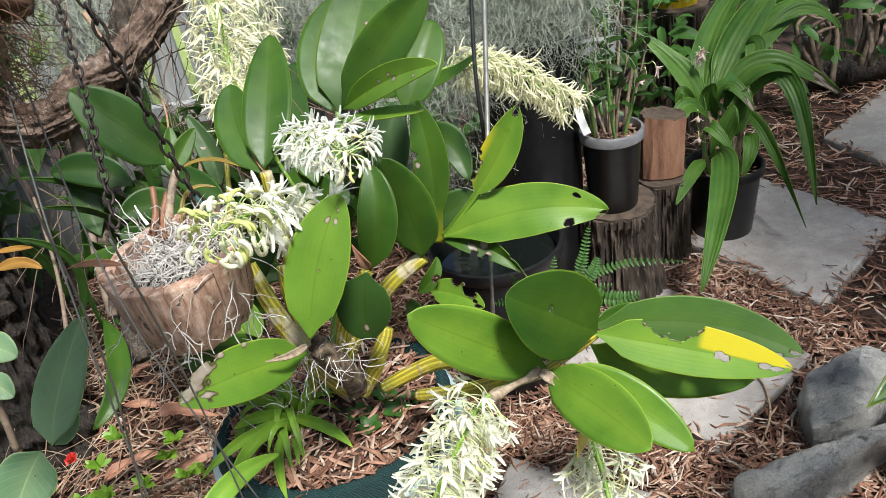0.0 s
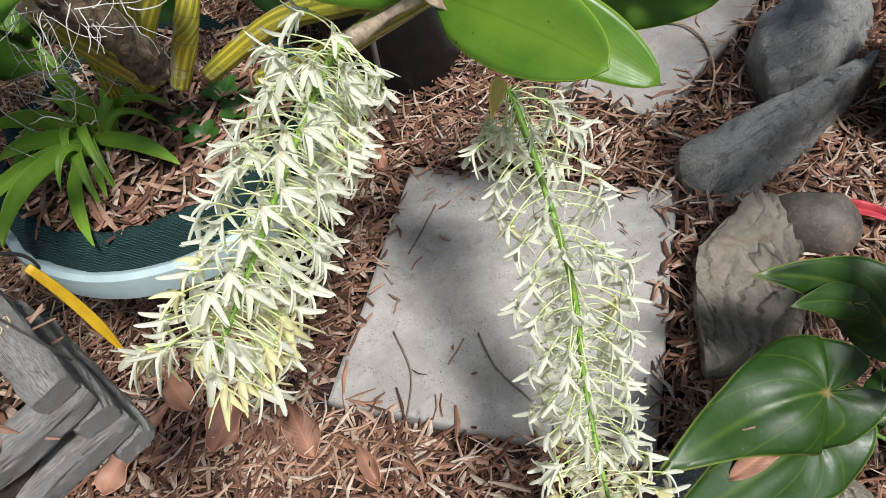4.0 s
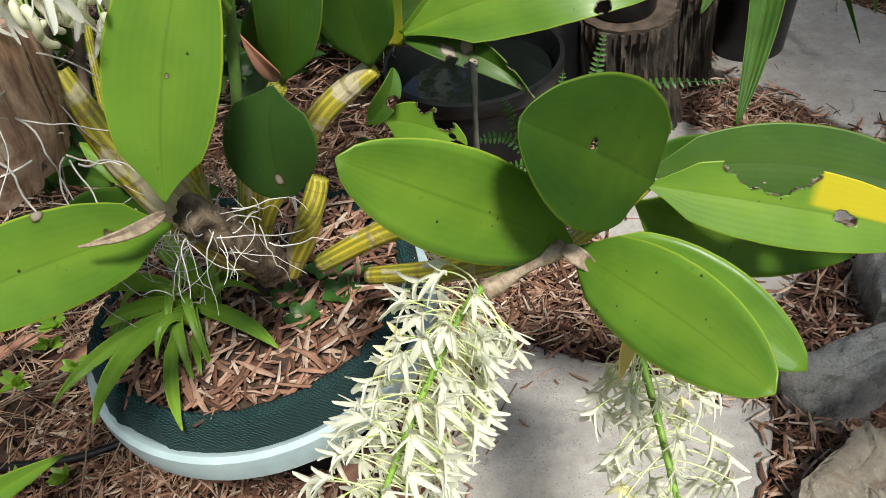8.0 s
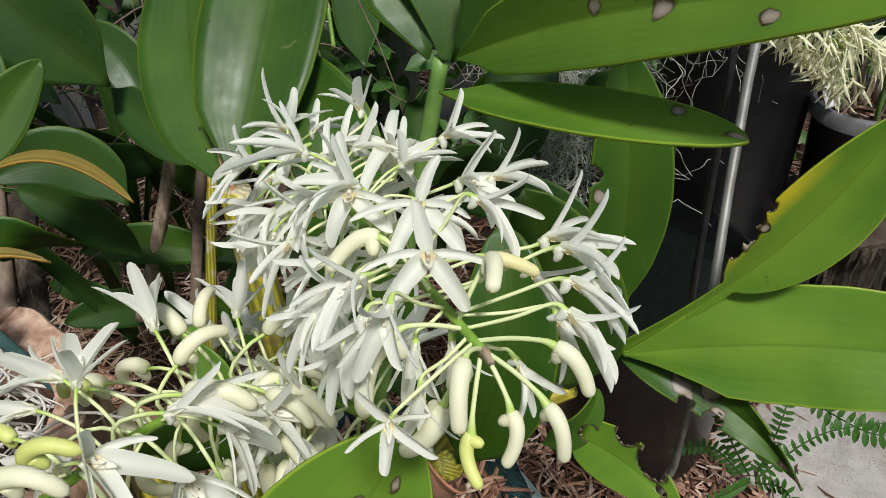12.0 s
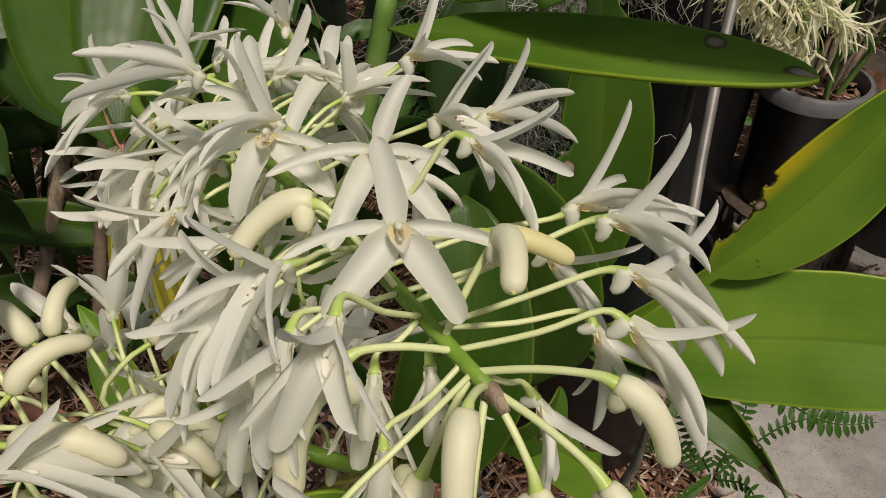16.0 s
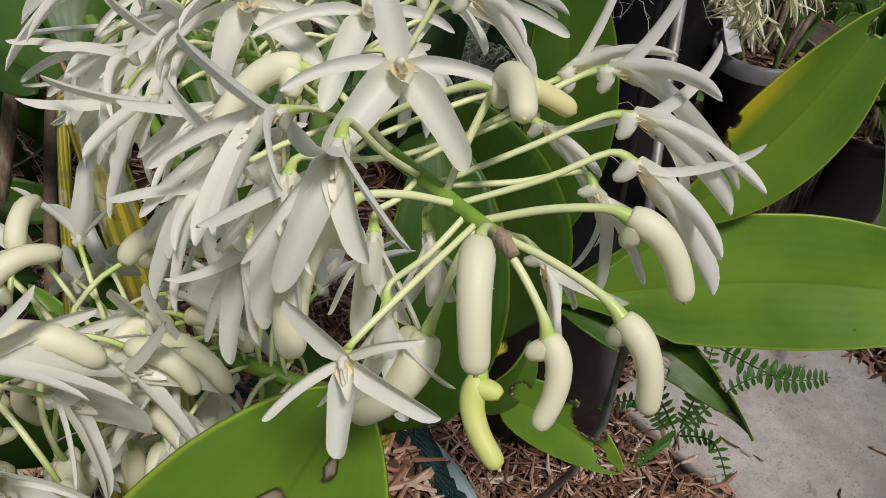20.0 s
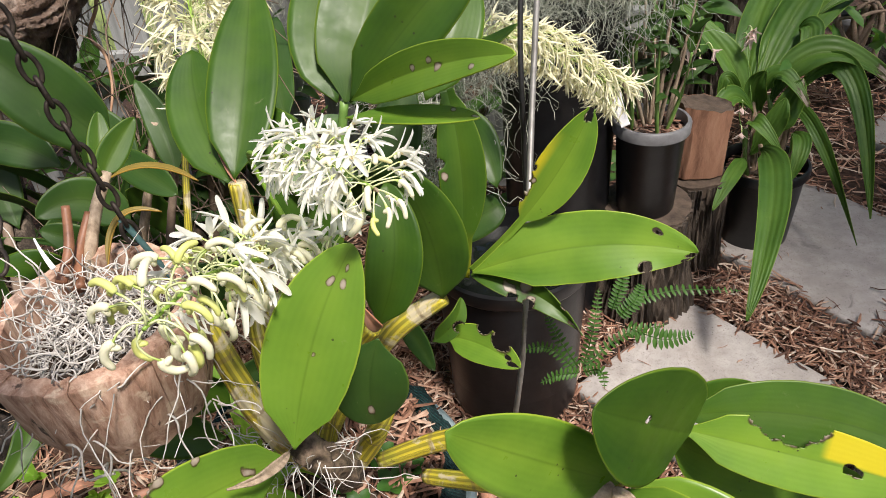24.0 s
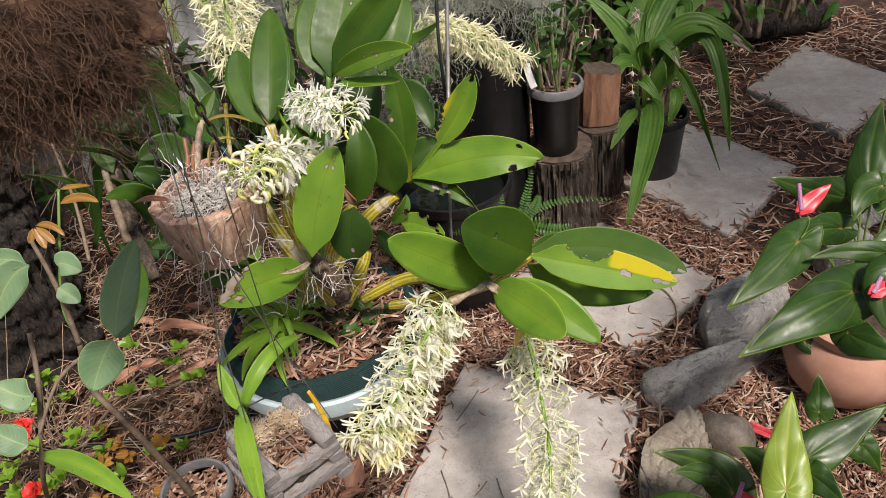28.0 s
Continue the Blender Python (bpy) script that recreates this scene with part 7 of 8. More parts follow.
def pleat_leaf(base, mid, tip, width, normal, seed, burnt=(), twist=0):
    return leaf(pleated, base, mid, tip, width, normal, LEAF_PLEAT, outline=lambda s: max(0.06, ellipse(s, 0.85, 0.62) * min(1, 0.3 + s * 2.6)), fold=0.35, pleat=0.028, wave=0.2, twist=twist, nu=36, nv=20, seed=seed, thick=0.0008, scars=burnt)


for k, (foot, knee, top) in enumerate((((0.59, 1.8, 0.16), (0.585, 1.815, 0.25), (0.575, 1.845, 0.345)), ((0.62, 1.79, 0.16), (0.625, 1.8, 0.25), (0.61, 1.84, 0.34)), ((0.64, 1.81, 0.16), (0.655, 1.82, 0.24), (0.655, 1.835, 0.315)), ((0.57, 1.78, 0.16), (0.555, 1.775, 0.22), (0.55, 1.79, 0.285)), ((0.6, 1.765, 0.16), (0.59, 1.755, 0.21), (0.575, 1.757, 0.26)), ((0.63, 1.77, 0.16), (0.65, 1.76, 0.22), (0.65, 1.77, 0.275)))):
    tube("cane", [foot, knee, top], lambda s: 0.009 - 0.004 * s, PETIOLE if k % 2 else STRAW, pleated, "", 9, 14, 0.2)
    leaf(pleated, foot, knee, Vector(knee).lerp(Vector(top), 0.6) + Vector((0.006, -0.006, 0)), 0.02, (-0.4, -0.8, 0.2), PAPER, "sheath", "dry papery leaf sheath", fold=0.9, wave=0.4, seed=k, outline=spear, nu=12, nv=6)
pleat_leaf((0.588, 1.855, 0.335), (0.7, 1.99, 0.465), (0.862, 2.167, 0.539), 0.088, (-0.15, -0.9, 0.42), 1)
pleat_leaf((0.607, 1.86, 0.34), (0.773, 2.04, 0.442), (1.018, 2.206, 0.494), 0.08, (-0.05, -0.75, 0.65), 2)
pleat_leaf((0.575, 1.856, 0.33), (0.631, 2.01, 0.46), (0.8, 2.224, 0.56), 0.075, (-0.4, -0.85, 0.3), 3)
pleat_leaf((0.563, 1.841, 0.32), (0.525, 1.886, 0.415), (0.417, 1.958, 0.528), 0.062, (0.3, -0.85, 0.45), 4)
pleat_leaf((0.61, 1.831, 0.315), (0.708, 1.838, 0.43), (0.872, 1.776, 0.352), 0.066, (0.15, -0.6, 0.8), 5, [(1.0, 0, 0.03), (0.9, 0.5, 0.012), (0.88, -0.6, 0.01)])
pleat_leaf((0.585, 1.841, 0.323), (0.621, 1.827, 0.392), (0.663, 1.758, 0.342), 0.046, (0.0, -0.6, 0.8), 6, [(1.0, 0, 0.02)])
pleat_leaf((0.66, 1.839, 0.31), (0.755, 1.8, 0.4), (0.772, 1.609, 0.143), 0.049, (-0.351, -0.75, 0.5), 7, (), 30)
pleat_leaf((0.65, 1.83, 0.31), (0.688, 1.741, 0.29), (0.741, 1.579, 0.099), 0.031, (-0.5, -0.75, 0.4), 8, (), 60)
pleat_leaf((0.575, 1.755, 0.25), (0.529, 1.553, 0.27), (0.409, 1.305, 0.15), 0.062, (-0.274, -0.814, 0.513), 9)
pleat_leaf((0.568, 1.808, 0.315), (0.499, 1.786, 0.362), (0.446, 1.702, 0.272), 0.045, (-0.1, -0.55, 0.83), 10)
pleat_leaf((0.545, 1.755, 0.23), (0.496, 1.688, 0.23), (0.438, 1.62, 0.185), 0.034, (-0.257, -0.851, 0.457), 11)
pleat_leaf((0.7, 1.96, 0.44), (0.713, 1.912, 0.45), (0.664, 1.854, 0.37), 0.05, (-0.2, -0.8, 0.5), 12)
pleat_leaf((0.78, 2.04, 0.44), (0.9, 2.064, 0.485), (0.984, 2.037, 0.42), 0.04, (0.1, -0.6, 0.8), 13)
pleat_leaf((0.65, 1.769, 0.275), (0.645, 1.713, 0.275), (0.614, 1.672, 0.21), 0.038, (-0.2, -0.6, 0.7), 14)
pleat_leaf((0.56, 1.83, 0.3), (0.505, 1.815, 0.4), (0.493, 1.809, 0.328), 0.026, (-0.4, -0.8, 0.4), 15)
pleat_leaf((0.56, 1.79, 0.28), (0.56, 1.751, 0.315), (0.602, 1.705, 0.262), 0.036, (-0.1, -0.6, 0.8), 16)
pleat_leaf((0.6, 1.84, 0.3), (0.575, 1.83, 0.36), (0.585, 1.815, 0.41), 0.05, (-0.4, -0.85, 0.2), 17)
pleat_leaf((0.61, 1.8, 0.25), (0.64, 1.8, 0.33), (0.66, 1.8, 0.39), 0.06, (-0.3, -0.9, 0.2), 18, [(0.95, 0.3, 0.012)])
pleat_leaf((0.57, 1.79, 0.22), (0.6, 1.77, 0.3), (0.62, 1.775, 0.36), 0.05, (-0.3, -0.9, 0.2), 19)
for at, w in (((0.568, 1.89, 0.473), (-0.4, -1, 0)), ((0.548, 1.885, 0.466), (0.5, -1, 0.1)), ((0.531, 1.778, 0.302), (0, -1, -0.4)), ((0.537, 1.808, 0.349), (0, -1, -0.6)), ((0.558, 1.886, 0.478), (0.2, -1, 0.4))):
    set_flower(PINKS[1], pleated, at, w, scale=1.7)
tube("flower_stem", [(0.575, 1.82, 0.301), (0.555, 1.84, 0.41), (0.558, 1.889, 0.472)], 0.0012, PETIOLE, pleated, "", 5, 10)
tube("flower_stem", [(0.56, 1.8, 0.25), (0.538, 1.805, 0.31), (0.537, 1.811, 0.352)], 0.0012, PETIOLE, pleated, "", 5, 10)

# anthuriums and the terracotta pot
terra = thing("plant_pot", (0.757, 0.865, -0.01), "round-bellied terracotta pot half hidden by anthurium leaves", "plant pot")
lathe("pot_wall", (0.757, 0.865, -0.01), [(0.06, 0), (0.075, 0.004), (0.105, 0.04), (0.122, 0.09), (0.12, 0.13), (0.104, 0.165), (0.095, 0.175), (0.088, 0.17), (0.1, 0.12), (0.06, 0.02)], TERRACOTTA, terra, sides=64)
lathe("rim", (0.757, 0.865, -0.01), [(0.094, 0.168), (0.104, 0.178), (0.106, 0.196), (0.1, 0.2), (0.088, 0.198), (0.085, 0.17)], TERRACOTTA, terra, sides=64)
lathe("soil", (0.757, 0.865, -0.01), [(0.08, 0.12), (0.09, 0.17), (0.05, 0.178), (0.01, 0.18)], SOIL, terra, sides=32, wobble=0.03)
anthurium = thing("anthurium", (0.757, 0.865, 0.17), "anthurium with glossy pointed leaves and red spathes", "anthurium", "anthuriums beside the path")


HEART = (1.0, 0.85, 0.735, 0.665, 0.62, 0.59, 0.57, 0.553, 0.532, 0.505, 0.47, 0.43, 0.392, 0.362, 0.335, 0.3, 0.24, 0.14, 0.03)


def anth_leaf(plant, base, mid, tip, width, normal, foot, seed, paint=None, twist=0):
    """A heart-shaped leaf round its stalk: rings out from the junction, with two lobes behind it and a drawn tip."""
    base, mid, tip, normal = Vector(base), Vector(mid), Vector(tip), Vector(normal).normalized()
    length = (mid - base).length + (tip - mid).length
    first = (mid - base).normalized()
    around, rings = 60, 12
    verts, uv, faces = [base.copy()], [(0.5, 0.0)], []
    for r in range(1, rings + 1):
        f = r / rings
        for k in range(around + 1):
            a = math.pi * (2 * k / around - 1)
            x = abs(a) / math.pi * (len(HEART) - 1)
            edge = HEART[int(x)] + (HEART[min(int(x) + 1, len(HEART) - 1)] - HEART[int(x)]) * (x - int(x))
            edge *= 1 + 0.025 * noise.noise((math.cos(a) * 3, math.sin(a) * 3, seed * 1.7))
            along, across = f * edge * math.cos(a), f * edge * math.sin(a) * width / 1.06
            if along >= 0:
                q, t = bez(base, mid, tip, along), (bez(base, mid, tip, min(along + 0.02, 1)) - bez(base, mid, tip, max(along - 0.02, 0))).normalized()
            else:
                q, t = base + first * (along * length), first
            n = Matrix.Rotation(radians(twist * along), 3, t) @ normal
            side = t.cross(n).normalized()
            n = side.cross(t)
            lift = 0.24 * abs(across) - 0.9 * across * across / width + 0.16 * f * f * max(0, -along) * length
            lift += width * (0.13 * f * noise.noise((along * 3 + seed, across / width * 2, seed * 1.3)) - 0.02 * f * (1 - f) * math.cos(a * 10))
            verts.append(q + side * across + n * lift)
            uv.append((k / around, f))
    row = around + 1
    for k in range(around):
        faces.append((0, 1 + k, 2 + k))
        for r in range(rings - 1):
            o = 1 + r * row + k
            faces.append((o, o + row, o + row + 1, o + 1))
    ob = make("leaf", verts, faces, paint or LEAF_HEART, plant, "", uv)
    m = ob.modifiers.new("thickness", "SOLIDIFY")
    m.thickness, m.offset = 0.0012, 0
    f0 = Vector(foot) + Vector((0.012 * math.sin(seed * 2.1), 0.012 * math.cos(seed * 1.7), 0))
    under = base - normal * 0.035 - first * 0.03
    tube("petiole", [f0, f0.lerp(under, 0.55) + Vector((0, 0, 0.02)), under, base - normal * 0.001], lambda s: 0.0024 - 0.0006 * s, PETIOLE, plant, "", 7, 16)


AF = (0.75, 0.87, 0.17)
anth_leaf(anthurium, (0.523, 0.717, 0.508), (0.464, 0.668, 0.495), (0.38, 0.621, 0.469), 0.0713, (-0.37, -0.703, 0.608), AF, 1)
anth_leaf(anthurium, (0.585, 0.637, 0.464), (0.486, 0.588, 0.47), (0.368, 0.541, 0.445), 0.0915, (-0.397, -0.655, 0.643), AF, 2)
anth_leaf(anthurium, (0.692, 0.886, 0.459), (0.623, 0.879, 0.487), (0.54, 0.88, 0.526), 0.0698, (-0.422, -0.741, 0.522), AF, 3)
anth_leaf(anthurium, (0.63, 0.782, 0.473), (0.568, 0.757, 0.493), (0.512, 0.733, 0.496), 0.0553, (-0.418, -0.714, 0.563), AF, 4)
anth_leaf(anthurium, (0.712, 0.86, 0.491), (0.733, 0.921, 0.538), (0.785, 1.004, 0.582), 0.0766, (-0.478, -0.742, 0.471), AF, 5)
anth_leaf(anthurium, (0.704, 0.821, 0.522), (0.668, 0.805, 0.52), (0.636, 0.765, 0.5), 0.0562, (-0.469, -0.715, 0.518), AF, 6)
anth_leaf(anthurium, (0.648, 0.676, 0.496), (0.584, 0.681, 0.507), (0.518, 0.676, 0.504), 0.0365, (-0.447, -0.685, 0.575), AF, 7)
anth_leaf(anthurium, (0.555, 0.585, 0.429), (0.565, 0.545, 0.442), (0.61, 0.507, 0.438), 0.0582, (-0.452, -0.607, 0.653), AF, 8)
anth_leaf(anthurium, (0.63, 0.622, 0.508), (0.601, 0.603, 0.484), (0.61, 0.563, 0.43), 0.0665, (-0.471, -0.64, 0.607), AF, 9)
anth_leaf(anthurium, (0.702, 0.729, 0.482), (0.674, 0.725, 0.478), (0.606, 0.701, 0.449), 0.0544, (-0.478, -0.676, 0.561), AF, 10)
near_anth = thing("anthurium", (0.488, 0.437, 0), "low anthurium with dark glossy leaves and a red spathe", "anthurium", "anthuriums beside the path")
NF = (0.427, 0.403, 0.02)
anth_leaf(near_anth, (0.293, 0.439, 0.202), (0.227, 0.431, 0.213), (0.12, 0.397, 0.216), 0.105, (-0.288, -0.416, 0.862), NF, 11)
anth_leaf(near_anth, (0.297, 0.433, 0.12), (0.23, 0.409, 0.125), (0.106, 0.364, 0.138), 0.108, (-0.265, -0.349, 0.899), NF, 12)
anth_leaf(near_anth, (0.378, 0.492, 0.194), (0.344, 0.522, 0.231), (0.257, 0.534, 0.264), 0.076, (-0.416, -0.5, 0.76), NF, 13)
anth_leaf(near_anth, (0.341, 0.504, 0.229), (0.312, 0.506, 0.242), (0.28, 0.502, 0.251), 0.034, (-0.39, -0.497, 0.775), NF, 14)
anth_leaf(near_anth, (0.453, 0.52, 0.192), (0.437, 0.541, 0.209), (0.398, 0.548, 0.239), 0.0490, (-0.495, -0.481, 0.724), NF, 15)
anth_leaf(near_anth, (0.388, 0.466, 0.097), (0.371, 0.451, 0.084), (0.306, 0.409, 0.075), 0.0397, (-0.401, -0.358, 0.843), NF, 16)
anth_leaf(near_anth, (0.382, 0.367, 0.377), (0.397, 0.414, 0.406), (0.421, 0.471, 0.448), 0.0635, (-0.351, -0.555, 0.754), NF, 17, LEAF_YOUNG)
anth_leaf(near_anth, (0.428, 0.415, 0.372), (0.482, 0.432, 0.393), (0.556, 0.455, 0.421), 0.0617, (-0.407, -0.546, 0.732), NF, 18)
anth_leaf(near_anth, (0.421, 0.391, 0.374), (0.433, 0.368, 0.376), (0.445, 0.332, 0.377), 0.0454, (-0.379, -0.51, 0.772), NF, 19)
anth_leaf(near_anth, (0.49, 0.504, 0.355), (0.493, 0.519, 0.375), (0.495, 0.538, 0.402), 0.0399, (-0.395, -0.586, 0.707), NF, 20)
anth_leaf(near_anth, (0.518, 0.441, 0.352), (0.529, 0.435, 0.344), (0.545, 0.416, 0.317), 0.0476, (-0.427, -0.524, 0.737), NF, 21)
anth_leaf(near_anth, (0.649, 0.836, 0.154), (0.624, 0.852, 0.166), (0.558, 0.815, 0.161), 0.0431, (-0.53, -0.63, 0.568), AF, 22)


def spathe(plant, base, mid, tip, width, normal, rod_tip, foot, seed):
    leaf(plant, base, mid, tip, width, normal, RED_SPATHE, "spathe", "glossy red spathe", fold=0.25, heart=0.15, wave=0.1, seed=seed, outline=lambda s: max(0.01, (min(1, 0.6 + s * 2.6)) * (1 - s ** 2) ** 0.8))
    b = Vector(base)
    tube("spadix", [b, b.lerp(Vector(rod_tip), 0.5), Vector(rod_tip)], lambda s: 0.0042 - 0.001 * s, SPADIX, plant, "knobbly mauve spadix", 12, 20, 0.15)
    f0 = Vector(foot)
    tube("petiole", [f0, f0.lerp(b, 0.6) + Vector((0, 0, 0.03)), b], 0.0022, PETIOLE, plant, "", 6, 12)


SPADIX = plain("spadix", (0.30, 0.10, 0.22), (0.5, 0.25, 0.38), 500, 0.5, 0.9, 0.001).m
spathe(near_anth, (0.347, 0.419, 0.263), (0.368, 0.413, 0.259), (0.401, 0.399, 0.248), 0.0567, (-0.487, -0.385, 0.784), (0.36, 0.436, 0.302), NF, 1)
spathe(anthurium, (0.566, 0.803, 0.505), (0.589, 0.814, 0.518), (0.621, 0.827, 0.534), 0.0321, (-0.422, -0.736, 0.53), (0.567, 0.83, 0.541), AF, 2)
spathe(anthurium, (0.589, 0.604, 0.486), (0.606, 0.608, 0.491), (0.636, 0.614, 0.497), 0.0249, (-0.472, -0.644, 0.602), (0.604, 0.618, 0.504), AF, 3)
tagged(tube("twig", [(0.154, 0.429, 0.199), (0.185, 0.423, 0.206), (0.218, 0.419, 0.215)], 0.0013, TWIG, None, "", 5, 8), "pale dry twig lying on the anthurium leaf", "twig")
tagged(leaf(None, (0.203, 0.409, 0.13), (0.237, 0.418, 0.146), (0.268, 0.424, 0.153), 0.02, (-0.265, -0.349, 0.899), DRY_LEAF, "fallen_leaf", outline=spear, fold=0.4, wave=0.5, seed=3, nu=16, nv=8, thick=0.0007), "dry brown leaf caught on the anthurium leaf", "leaf")
tagged(leaf(None, (0.512, 0.764, 0.012), (0.546, 0.735, 0.022), (0.578, 0.706, 0.012), 0.02, (-0.35, -0.3, 0.88), PINK_CORAL, "fallen_spathe", "", fold=1.1, wave=0.5, seed=4, nu=26, nv=10, outline=spear), "fallen crumpled red spathe on the mulch", "petal")

# azalea at the lower left
azalea = thing("azalea", (-0.928, 0.852, 0), "small azalea with tiny leaves and red flowers", "azalea")
arng = random.Random(9)
sprigs = ([], [])
AC = Vector((-0.953, 0.886, 0))
for k in range(64):
    tip = AC + Vector((arng.uniform(-0.18, 0.34), arng.uniform(-0.3, 0.16), arng.uniform(0.03, 0.2)))
    tube("twig", [AC + Vector((arng.uniform(-0.05, 0.05), arng.uniform(-0.03, 0.03), -0.01)), AC.lerp(tip, 0.6) + Vector((0, 0, 0.02)), tip], 0.0016, TWIG, azalea, "", 5, 8)
    for j in range(10):
        w = Vector((arng.uniform(-1, 1), arng.uniform(-1, 0.5), arng.uniform(0, 1))).normalized()
        v, f, uv, _ = leaf_data(tip, tip + w * 0.012, tip + w * 0.026, 0.0115, (arng.uniform(-0.4, 0.4), -0.5, 0.8), blade, 0.1, 0, 0, 6, 4)
        sprigs[k % 5 == 0].append((0, (v, f, uv)))
for some, paint in zip(sprigs, (LEAF_STRAP, LEAF_NEW)):
    v, f, uv, _ = join(some)
    make("foliage", v, f, paint, azalea, "", uv)["kind"] = "stuff"


def ruffle(plant, at, r, seed):
    rng = random.Random(seed)
    pieces = []
    for k in range(14):
        a, e = rng.uniform(0, 6.28), rng.uniform(0.1, 1.3)
        w = Vector((math.cos(a) * math.cos(e), math.sin(a) * math.cos(e), math.sin(e)))
        v, f, uv, _ = leaf_data(at, Vector(at) + w * r * 0.5, Vector(at) + w * r, r * 0.9, (rng.gauss(0, 0.5), -0.5, 1), lambda s: 0.3 + 0.7 * s, 0.1, 0, 0.5, 6, 5, seed=k)
        pieces.append((0, (v, f, uv)))
    v, f, uv, _ = join(pieces)
    return make("flower", v, f, RED_FLOWER, plant, "ruffled red flower", uv)


ruffle(azalea, (-0.799, 0.675, 0.312), 0.026, 1)
ruffle(azalea, (-0.757, 0.581, 0.267), 0.022, 2)
ruffle(azalea, (-0.755, 0.89, 0.265), 0.012, 3)
tagged(tube("irrigation_pipe", [(-1.006, 0.9, 0.01), (-0.768, 0.889, 0.02), (-0.62, 0.9, 0.015), (-0.429, 0.985, 0.01)], 0.0065, BLACK_PLASTIC, None, "", 10, 20), "black irrigation pipe lying on the mulch", "pipe")


# the fence and what grows before it
fence = thing("paling_fence", (-0.9, 2.15, 0), "grey weathered timber paling fence with bright gaps", "fence")
rng = random.Random(4)


def board(parent, name, a, b, wide, deep, seed):
    """A sawn board from a to b with slightly uneven edges."""
    a, b = Vector(a), Vector(b)
    t = (b - a).normalized()
    side = t.cross(Vector((0, 1, 0))).normalized() if abs(t.y) < 0.9 else Vector((1, 0, 0))
    dep = side.cross(t)
    v, f, n = [], [], 8
    for i in range(n + 1):
        q = a.lerp(b, i / n)
        j = 0.002 * noise.noise((i * 0.9, seed, 1))
        for dx, dy in ((-1, -1), (1, -1), (1, 1), (-1, 1)):
            v.append(q + side * (dx * wide / 2 + j) + dep * (dy * deep / 2))
    for i in range(n):
        for k in range(4):
            f.append((i * 4 + k, i * 4 + (k + 1) % 4, i * 4 + 4 + (k + 1) % 4, i * 4 + 4 + k))
    f += [(3, 2, 1, 0), tuple(n * 4 + k for k in range(4))]
    return make(name, v, f, PALING, parent, smooth=False)


x = -2.6
while x < 0.3:
    w = rng.uniform(0.08, 0.095)
    board(fence, "paling", (x, 2.15, -0.02), (x + rng.uniform(-0.02, 0.02), 2.15, 1.25 + rng.uniform(-0.03, 0.03)), w, 0.016, x)
    x += w + rng.uniform(0.025, 0.065)
board(fence, "rail", (-2.7, 2.118, 0.42), (0.4, 2.118, 0.44), 0.06, 0.035, 1)
board(fence, "rail", (-2.7, 2.118, 1.05), (0.4, 2.118, 1.07), 0.06, 0.035, 2)

